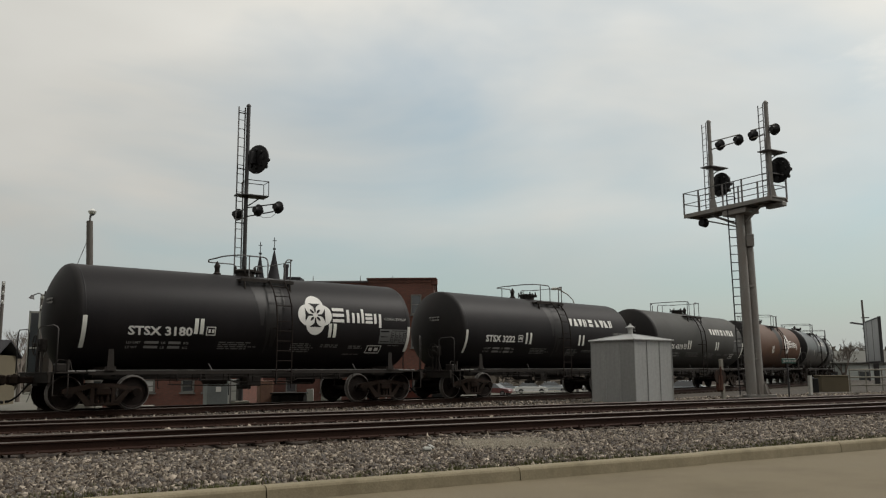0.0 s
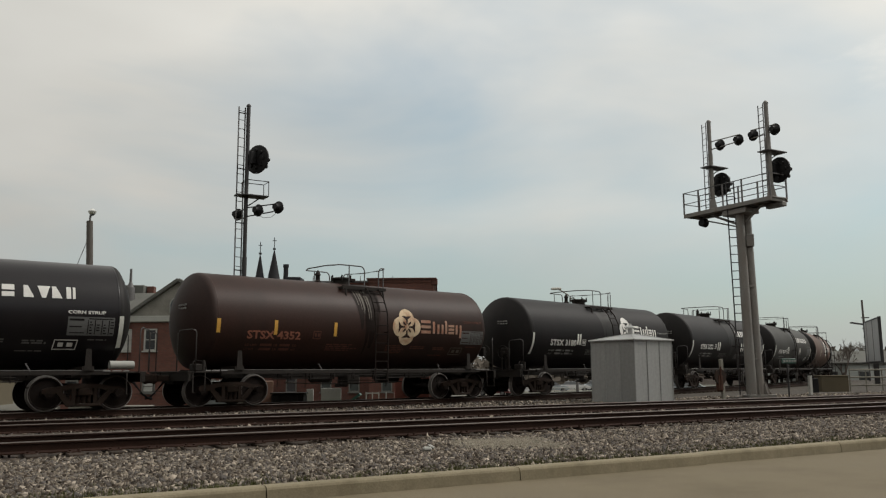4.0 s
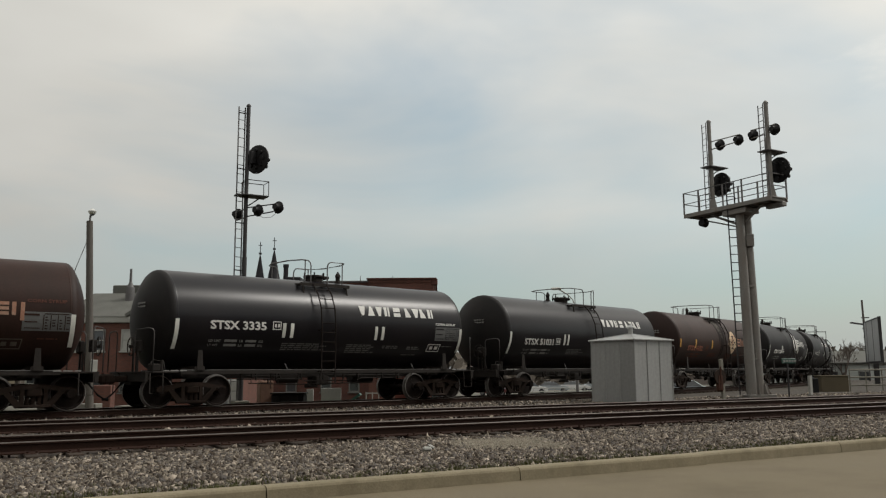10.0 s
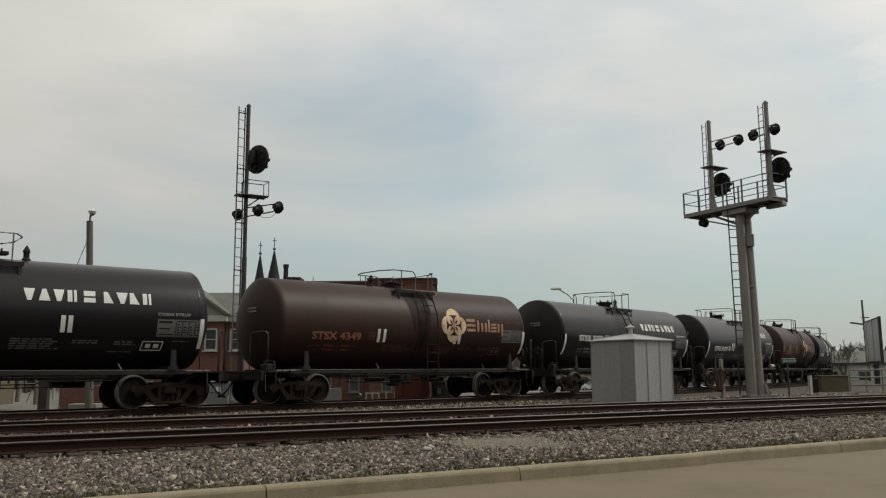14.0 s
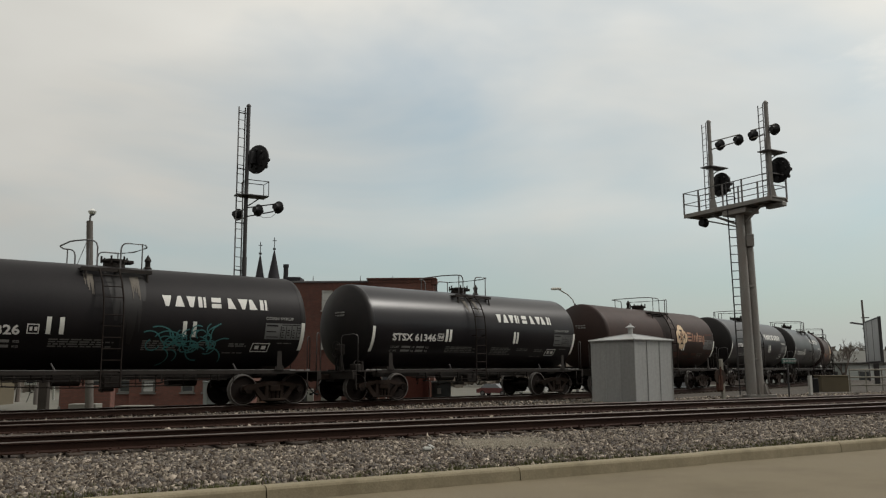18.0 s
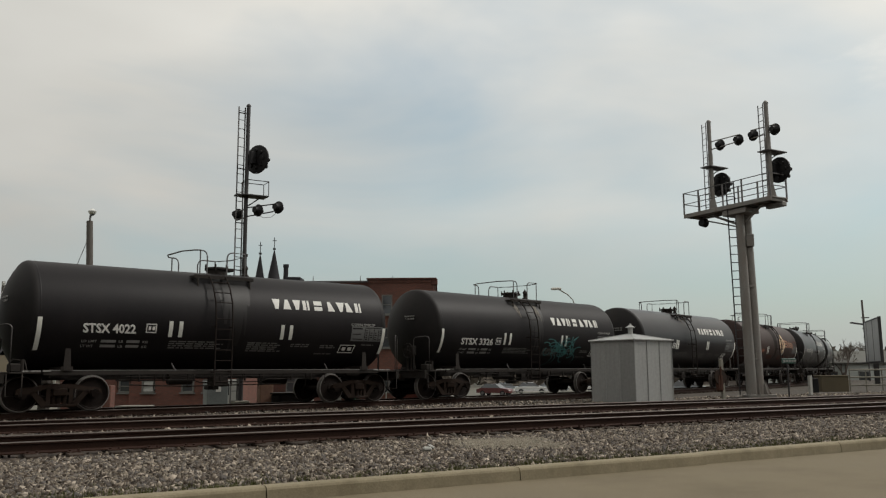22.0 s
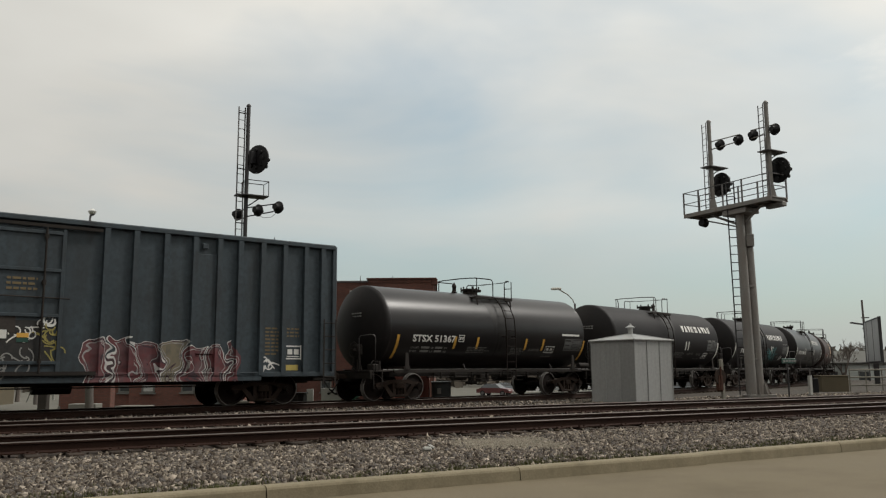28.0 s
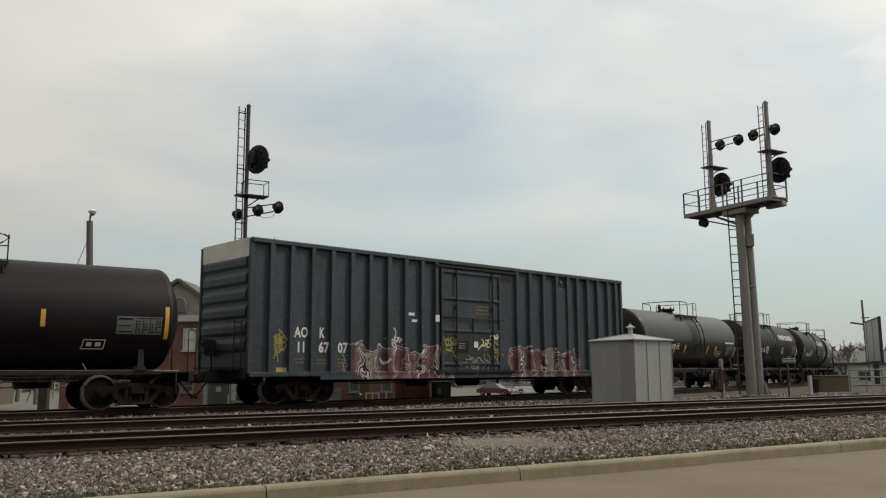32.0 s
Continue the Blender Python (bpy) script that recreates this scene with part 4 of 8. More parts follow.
def brake_wheel_mesh(bm):
    pts = arc_points((0, 0, 0), 0.26, 0, 360, 20, "yz")
    pipe(bm, pts, 0.016, 6)
    for k in range(4):
        a = math.tau * k / 4 + 0.3
        rod(bm, (0, 0, 0), (0, 0.26 * math.cos(a), 0.26 * math.sin(a)), 0.012, 6)
    rod(bm, (-0.05, 0, 0), (0.14, 0, 0), 0.05, 8)
    block(bm, (0.16, 0, 0), (0.14, 0.3, 0.34), bevel=0.02)


def end_platform_mesh(bm):
    block(bm, (0, 0, 1.0), (1.15, 2.7, 0.05), bevel=0.01)
    block(bm, (0.5, 0, 0.88), (0.10, 2.7, 0.28), bevel=0.01)
    block(bm, (-0.1, 0, 0.82), (1.2, 0.5, 0.34), bevel=0.02)
    for s in (-1, 1):
        # sill step hanging below the corner
        pipe(bm, [(0.42, s * 1.36, 0.98), (0.42, s * 1.38, 0.42), (0.05, s * 1.38, 0.42), (0.05, s * 1.36, 0.98)], 0.018, 6)


def end_rail_mesh(bm, y):
    """A corner grab iron that rises from the platform, bends in across the end and comes down again."""
    pipe(bm, [(0.36, y * 1.38, 0.98), (0.36, y * 1.38, 2.12), (0.39, y * 1.36, 2.19), (0.46, y * 1.28, 2.22), (0.70, y * 1.02, 2.18), (0.74, y * 0.98, 2.10), (0.74, y * 0.98, 1.0)], 0.017, 6)


def platform_gear_mesh(bm):
    """Brake valve, bent pipes and bracket on the end platform's near corner."""
    block(bm, (-0.16, -1.02, 1.13), (0.30, 0.34, 0.22), bevel=0.03)
    rod(bm, (-0.02, -1.16, 1.02), (-0.02, -1.16, 1.34), 0.05, 8)
    pipe(bm, [(-0.3, -1.1, 1.02), (-0.3, -1.1, 1.28), (-0.22, -1.08, 1.34), (0.06, -1.08, 1.30), (0.12, -1.08, 1.02)], 0.022, 6)


def brake_stand_mesh(bm):
    """Posts, gear box and chain rod that carry the hand brake."""
    for y in (-0.78, -0.46):
        block(bm, (0.02, y, 1.38), (0.05, 0.05, 0.8))
    block(bm, (0.06, -0.62, 1.72), (0.16, 0.40, 0.36), bevel=0.04)
    rod(bm, (0.05, -0.62, 1.0), (0.05, -0.62, 1.6), 0.03, 6)
    rod(bm, (-0.02, -0.95, 1.02), (0.02, -0.70, 1.62), 0.018, 6)


def residue_mesh(bm, x, w, z0, z1, seed):
    """Thin dried runs down the near side of the tank."""
    r = random.Random(seed)
    for i in range(6):
        u = x + w * (i / 5 - 0.5) + r.uniform(-0.03, 0.03)
        end = z0 + (z1 - z0) * r.uniform(0.0, 0.6)
        tank_wedge(bm, u - 0.008, u + 0.012, u - r.uniform(0.02, 0.05), u + r.uniform(0.02, 0.05), end, z1, 0.011)
    bmesh.ops.recalc_face_normals(bm, faces=bm.faces[:])


def on_tank(x, z, lift=0.006):
    v = max(-0.999, min(0.999, (z - TANK_Z) / TANK_R))
    c = math.sqrt(1 - v * v)
    return Vector((x, -(TANK_R + lift) * c, TANK_Z + (TANK_R + lift) * v))


def tank_patch(bm, x0, x1, z0, z1, lift=0.006, slot=0, skew=0.0):
    """A thin painted patch wrapped on the tank's near side."""
    n = max(1, int(abs(z1 - z0) / 0.09))
    prev = None
    for i in range(n + 1):
        z = z0 + (z1 - z0) * i / n
        k = skew * i / n
        a, b = bm.verts.new(on_tank(x0 + k, z, lift)), bm.verts.new(on_tank(x1 + k, z, lift))
        if prev:
            f = bm.faces.new((prev[0], prev[1], b, a))
            f.material_index = slot
        prev = (a, b)


def tank_text(bm, body, x, z, h, width=None):
    """A word on the tank's side: left foot at x, z; capitals h high; stretched to width."""
    vs, fs = text_mesh(body, h / 0.72)
    wmax = max(v.x for v in vs)
    k = width / wmax if width else 1.0
    vv = []
    for v in vs:
        a = math.asin((z - TANK_Z) / TANK_R) + v.y / TANK_R
        r = TANK_R + 0.012
        vv.append(bm.verts.new((x + v.x * k - 0.10 * v.y, -r * math.cos(a), TANK_Z + r * math.sin(a))))
    for f in fs:
        try:
            bm.faces.new([vv[i] for i in f])
        except ValueError:
            pass
    bmesh.ops.recalc_face_normals(bm, faces=bm.faces[:])


def emblem_mesh(bm, x, z, r):
    """A plain four-lobed rosette."""
    ring, n = [], 72
    for i in range(n):
        a = math.tau * i / n
        off = (a + math.pi / 4) % (math.pi / 2) - math.pi / 4
        k = r * (0.46 * math.cos(off) + math.sqrt(0.54 ** 2 - (0.46 * math.sin(off)) ** 2))
        ring.append((x + k * math.cos(a), z + k * math.sin(a)))
    c = bm.verts.new(on_tank(x, z, 0.010))
    rings = [[bm.verts.new(on_tank(x + (px - x) * q, z + (pz - z) * q, 0.010)) for px, pz in ring] for q in (0.33, 0.67, 1.0)]
    for i in range(n):
        k = (i + 1) % n
        bm.faces.new((c, rings[0][k], rings[0][i]))
        for u, v in zip(rings, rings[1:]):
            bm.faces.new((u[i], u[k], v[k], v[i]))
    bmesh.ops.recalc_face_normals(bm, faces=bm.faces[:])


def emblem_leaf(bm, x, z, r, q):
    """One dark leaf of the rosette: a thin stem that flares into a crescent, and a small leaf beside it."""
    a = math.tau * q / 4
    ca, sa = math.cos(a), math.sin(a)
    prev = None
    for i in range(13):
        u = i / 12
        along = r * (0.14 + 0.50 * u)
        half = r * (0.035 + 0.05 * u + 0.27 * max(0.0, u - 0.45) ** 1.6 / 0.55 ** 1.6)
        bow = r * 0.10 * max(0.0, u - 0.4)
        row = []
        for k in (-1.0, -0.5, 0.0, 0.5, 1.0):
            d, w = along - bow * (1 - abs(k)) - 0.10 * r * k * k * max(0.0, u - 0.5), half * k
            row.append(bm.verts.new(on_tank(x + d * ca - w * sa, z + d * sa + w * ca, 0.016)))
        if prev:
            for j in range(4):
                bm.faces.new((prev[j], prev[j + 1], row[j + 1], row[j]))
        prev = row
    b = a + math.pi / 4
    cb, sb = math.cos(b), math.sin(b)
    pts = [(0.10, 0.0), (0.22, 0.07), (0.36, 0.05), (0.42, -0.02), (0.30, -0.06), (0.18, -0.05)]
    bm.faces.new([bm.verts.new(on_tank(x + r * (d * cb - w * sb), z + r * (d * sb + w * cb), 0.016)) for d, w in pts])
    bmesh.ops.recalc_face_normals(bm, faces=bm.faces[:])


def tank_wedge(bm, a0, b0, a1, b1, z0, z1, lift=0.010):
    """A plain four-sided shape on the tank: from a0..b0 at its foot to a1..b1 at its top."""
    n, prev = 4, None
    for i in range(n + 1):
        u = i / n
        z = z0 + (z1 - z0) * u
        p = [bm.verts.new(on_tank(a0 + (a1 - a0) * u, z, lift)), bm.verts.new(on_tank(b0 + (b1 - b0) * u, z, lift))]
        if prev:
            bm.faces.new((prev[0], prev[1], p[1], p[0]))
        prev = p


# plain blocks and wedges that stand for the makers' words: place, width, pieces (foot from, foot to, top from, top to, low, high)
WIDE_NAME = (
    (0.000, 0.095, ((0.34, 0.66, 0.08, 0.92, 0.0, 1.0),)),
    (0.105, 0.100, ((0.08, 0.92, 0.36, 0.64, 0.0, 1.0),)),
    (0.212, 0.095, ((0.34, 0.66, 0.08, 0.92, 0.0, 1.0),)),
    (0.322, 0.080, ((0.0, 0.44, 0.0, 0.44, 0.0, 1.0), (0.60, 0.86, 0.60, 0.86, 0.0, 1.0))),
    (0.432, 0.110, ((0.10, 0.90, 0.10, 0.90, 0.0, 0.40), (0.10, 0.90, 0.10, 0.90, 0.55, 1.0))),
    (0.595, 0.080, ((0.0, 0.95, 0.0, 0.38, 0.0, 1.0),)),
    (0.690, 0.100, ((0.36, 0.64, 0.04, 0.96, 0.0, 1.0),)),
    (0.800, 0.080, ((0.0, 0.95, 0.0, 0.38, 0.0, 1.0),)),
    (0.905, 0.080, ((0.0, 0.44, 0.0, 0.44, 0.0, 1.0), (0.60, 0.86, 0.60, 0.86, 0.0, 1.0))))
ROUND_NAME = (
    (0.00, 0.225, ((0.0, 1.0, 0.0, 1.0, 0.0, 0.22), (0.0, 1.0, 0.0, 1.0, 0.39, 0.61), (0.0, 1.0, 0.0, 1.0, 0.78, 1.0))),
    (0.275, 0.055, ((0.0, 1.0, 0.0, 1.0, 0.0, 0.92),)),
    (0.385, 0.150, ((0.0, 0.33, 0.0, 0.33, 0.0, 0.72), (0.67, 1.0, 0.67, 1.0, 0.0, 0.72))),
    (0.575, 0.050, ((0.0, 1.0, 0.0, 1.0, 0.0, 1.02),)),
    (0.655, 0.145, ((0.0, 1.0, 0.0, 1.0, 0.0, 0.18), (0.0, 1.0, 0.0, 1.0, 0.27, 0.45), (0.0, 1.0, 0.0, 1.0, 0.54, 0.72))),
    (0.835, 0.150, ((0.0, 0.33, 0.0, 0.33, 0.0, 0.72), (0.67, 1.0, 0.67, 1.0, -0.28, 0.72))))


def name_shapes(car, mat, shapes, x0, x1, z, h):
    for at, w, pieces in shapes:
        bm = bmesh.new()
        p, q = x0 + at * (x1 - x0), w * (x1 - x0)
        for a0, b0, a1, b1, lo, hi in pieces:
            tank_wedge(bm, p + a0 * q, p + b0 * q, p + a1 * q, p + b1 * q, z + lo * h, z + hi * h)
        bmesh.ops.recalc_face_normals(bm, faces=bm.faces[:])
        part("name_shape", bm, mat, car)


def text_lines(bm, x0, x1, z, rows, h=0.05, gap=0.09, seed=1):
    """Small print that cannot be read, as broken bars."""
    r = random.Random(seed)
    for i in range(rows):
        x = x0
        end = x1 - r.uniform(0, 0.3) * (x1 - x0)
        while x < end:
            w = r.uniform(0.08, 0.28)
            tank_patch(bm, x, min(x + w, end), z - i * gap - h, z - i * gap, 0.008)
            x += w + 0.04


def data_panel_mesh(bm, x0, x1, z0, z1):
    """A pale table of small print: a header rule and dark columns that cannot be read."""
    w, h = x1 - x0, z1 - z0
    tank_patch(bm, x0, x1, z0, z1, 0.006, 0)
    for u0, u1, v0, v1 in ((0.03, 0.34, 0.80, 0.90), (0.04, 0.30, 0.44, 0.50), (0.05, 0.36, 0.12, 0.17), (0.44, 0.96, 0.88, 0.93)):
        tank_patch(bm, x0 + u0 * w, x0 + u1 * w, z0 + v0 * h, z0 + v1 * h, 0.011, 1)
    r = random.Random(3)
    for c in range(4):
        u = 0.42 + 0.15 * c
        tank_patch(bm, x0 + u * w, x0 + (u + 0.018) * w, z0 + 0.06 * h, z0 + 0.84 * h, 0.011, 1)
        for k in range(5):
            if r.random() < 0.8:
                v = 0.10 + 0.15 * k
                tank_patch(bm, x0 + (u + 0.04) * w, x0 + (u + 0.04 + r.uniform(0.04, 0.08)) * w, z0 + v * h, z0 + (v + 0.06) * h, 0.011, 1)


def frame_label_mesh(bm, x, z, w, h, skew=0.04):
    """A small outlined box with two bars in it."""
    t = 0.025
    tank_patch(bm, x, x + w, z, z + t, 0.008)
    tank_patch(bm, x + skew, x + w + skew, z + h - t, z + h, 0.008)
    tank_patch(bm, x, x + t, z, z + h, 0.008, skew=skew)
    tank_patch(bm, x + w - t, x + w, z, z + h, 0.008, skew=skew)
    tank_patch(bm, x + 0.22 * w, x + 0.45 * w, z + 0.3 * h, z + 0.7 * h, 0.008)
    tank_patch(bm, x + 0.60 * w, x + 0.85 * w, z + 0.3 * h, z + 0.7 * h, 0.008)


def tank_ladder_mesh(bm):
    w = 0.52
    path = [(-1.66, 0.62), (-1.66, 2.5), (-1.60, 3.0), (-1.40, 3.45), (-1.10, 3.80)]
    for s in (-1, 1):
        pipe(bm, [(s * w / 2, y, z) for y, z in path], 0.024, 6)
    z = 0.72
    for i in range(7):
        rod(bm, (-w / 2, -1.66, z), (w / 2, -1.66, z), 0.015, 6)
        z += 0.30
    for y, zz in ((-1.60, 3.0), (-1.47, 3.3), (-1.24, 3.62)):
        rod(bm, (-w / 2, y, zz), (w / 2, y, zz), 0.015, 6)
    for s in (-1, 1):
        rod(bm, (s * w / 2, -1.66, 1.0), (s * w / 2, -1.35, 1.0), 0.016, 6)
        rod(bm, (s * w / 2, -1.66, 2.3), (s * w / 2, -1.45, 2.3), 0.016, 6)


def add_walkway(car, x0, x1):
    """A grating on each side of the manway with a toe board and brackets down to the shell."""
    for s in (-1, 1):
        w = part("walkway", shared(f"walk_bracket_{x0}_{s}", "under", lambda bm: (block(bm, ((x0 + x1) / 2, s * 1.07, 3.79), (x1 - x0, 0.03, 0.10)), [block(bm, (x, s * 0.84, 3.76), (0.05, 0.46, 0.05)) for x in (x0 + 0.05, (x0 + x1) / 2, x1 - 0.05)], [rod(bm, (x, s * 1.05, 3.76), (x, s * 1.10, 3.48), 0.03, 6) for x in (x0 + 0.12, x1 - 0.12)])), None, car)
        for k in range(5):
            part("slat", shared(f"walk_slat_{x0}", "under", lambda bm: block(bm, ((x0 + x1) / 2, 0, 3.80), (x1 - x0, 0.05, 0.035))), None, w, at=pose(0, s * (0.66 + 0.09 * k), 0))


def manway_mesh(bm, x):
    lathe(bm, [(3.92, 0.0), (3.92, 0.30), (4.14, 0.30), (4.15, 0.36), (4.20, 0.36), (4.22, 0.32), (4.25, 0.0)], "z", 20, centre=(x, 0, 0))
    for k in range(6):
        a = math.tau * k / 6
        rod(bm, (x + 0.36 * math.cos(a), 0.36 * math.sin(a), 4.10), (x + 0.36 * math.cos(a), 0.36 * math.sin(a), 4.30), 0.028, 6)
    block(bm, (x + 0.42, 0, 4.17), (0.2, 0.3, 0.1), bevel=0.02)


def valve_mesh(bm, x):
    lathe(bm, [(3.9, 0.0), (3.9, 0.12), (4.05, 0.12), (4.08, 0.08), (4.22, 0.075), (4.25, 0.1), (4.30, 0.09), (4.42, 0.02), (4.44, 0.0)], "z", 12, centre=(x, 0, 0))


def box_rail_mesh(bm, x_up, x_end, posts, z0=3.78, top=4.57):
    """A pipe guard round one end of the deck: upright, rounded corner, level rail, round the end and back."""
    k = 1 if x_end > x_up else -1
    path = []
    for s in (-1, 1):
        y = s * 1.06
        side = [(x_up, y, z0), (x_up, y, top - 0.17), (x_up + 0.03 * k, y, top - 0.07), (x_up + 0.09 * k, y, top - 0.015), (x_up + 0.18 * k, y, top), (x_end - 0.30 * k, y, top), (x_end - 0.22 * k, y - s * 0.04, top), (x_end - 0.04 * k, y - s * 0.42, top), (x_end, y - s * 0.56, top)]
        path += side if s < 0 else side[::-1]
    pipe(bm, path, 0.022, 6)
    for x in posts:
        for s in (-1, 1):
            rod(bm, (x, s * 1.06, z0), (x, s * 1.06, top), 0.019, 6)


def saddle_mesh(bm):
    for s in (-1, 1):
        sheet(bm, [(-0.10, s * 1.455, 1.05), (0.10, s * 1.455, 1.05), (0.065, s * 1.44, 1.62), (-0.065, s * 1.44, 1.62)], 0.02 * s)
        block(bm, (0, s * 0.95, 1.10), (0.30, 1.02, 0.12))
    block(bm, (0, 0, 0.98), (0.5, 1.6, 0.24))


def sill_mesh(bm, half):
    block(bm, (0, 0, 1.0), (half * 2, 0.07, 0.11), bevel=0.008)
    # thin top strip with the edge's highlight put into its colour
    block(bm, (0, 0, 1.061), (half * 2, 0.082, 0.014), slot=1)
    block(bm, (0, 0.05, 0.95), (half * 2, 0.10, 0.014))


def under_gear_mesh(bm):
    """Centre sill, brake cylinder, reservoir, piping and outlet under the belly."""
    block(bm, (0, 0, 0.93), (9.6, 0.36, 0.26), bevel=0.01)
    rod(bm, (-1.6, -0.55, 0.80), (-0.9, -0.55, 0.80), 0.16, 12)
    rod(bm, (1.9, 0.5, 0.78), (2.8, 0.5, 0.78), 0.2, 12)
    pipe(bm, [(-3.2, -0.9, 0.78), (-1.0, -0.9, 0.78), (-0.8, -0.95, 0.70), (1.2, -0.95, 0.70), (1.4, -0.9, 0.78), (3.2, -0.9, 0.78)], 0.022, 6)
    pipe(bm, [(-3.0, -1.1, 0.88), (3.0, -1.1, 0.88)], 0.016, 6)
    rod(bm, (0.0, 0, 1.0), (0.0, 0, 0.55), 0.13, 12)
    block(bm, (0.0, 0, 0.52), (0.34, 0.34, 0.1), bevel=0.02)
    for x in (-2.6, -1.9, -1.0, -0.2, 0.6, 1.2, 2.2, 2.9):
        block(bm, (x, -1.0, 0.86), (0.04, 0.06, 0.24))
    block(bm, (-0.1, -0.7, 0.72), (0.5, 0.3, 0.3), bevel=0.03)
    for x, drop in ((-3.3, 0.55), (-2.95, 0.66), (-2.3, 0.5), (-1.35, 0.6), (-0.55, 0.48), (0.35, 0.62), (0.9, 0.5), (1.7, 0.64), (2.5, 0.55), (3.2, 0.62)):
        pipe(bm, [(x, -1.36, 0.96), (x, -1.34, drop + 0.05), (x + 0.04, -1.28, drop), (x + 0.14, -1.1, drop + 0.02)], 0.014, 5)
    pipe(bm, [(-2.95, -1.2, 0.66), (-1.3, -1.22, 0.60), (0.4, -1.22, 0.62), (1.7, -1.2, 0.64)], 0.018, 6)


def brace_mesh(bm):
    rod(bm, (-0.06, -1.42, 1.24), (0.06, -1.42, 1.04), 0.022, 6)


def spill_mesh(bm, x):
    """An irregular dark run from the top of the tank down its near side, broken into tongues."""
    r = random.Random(17)
    for at, w, down in ((0.0, 0.62, 44), (-0.34, 0.22, 92), (0.08, 0.26, 118), (0.42, 0.16, 70), (-0.12, 0.12, 128), (0.30, 0.09, 104)):
        prev, n, ph = None, 18, r.uniform(0, 6)
        for i in range(n + 1):
            u = i / n
            a = radians(86 - down * u)
            z = TANK_Z + TANK_R * math.sin(a)
            k = w * (1 - 0.8 * u ** 2.2) * (1 + 0.10 * math.sin(7 * u + ph))
            lift = 0.0030 + 0.0003 * w + 0.0004 * abs(at)
            vs = [bm.verts.new(on_tank(x + at - k, z, lift)), bm.verts.new(on_tank(x + at + k, z, lift))]
            if prev:
                f = bm.faces.new((prev[0], prev[1], vs[1], vs[0]))
                f.smooth = True
            prev = vs
    bmesh.ops.recalc_face_normals(bm, faces=bm.faces[:])


CARS = []


# ladder middle, deck, manway and valve places of the three deck kinds
DECKS = {"A": (0.47, (-0.73, 1.08), -0.06, -1.02), "B": (-0.42, (-1.15, 0.76), 0.04, 1.01), "C": (0.54, (-0.84, 1.30), -0.02, -0.90)}
# upright, end and posts of the guards at both ends of each deck
GUARDS = {"A": ((0.17, -1.06, (-0.47,)), (0.77, 1.26, (0.97,))), "B": ((-0.75, -1.32, (-0.97,)), (-0.12, 0.78, (0.47,))), "C": ((0.19, -1.04, (-0.72,)), (0.86, 1.38, (1.27,)))}


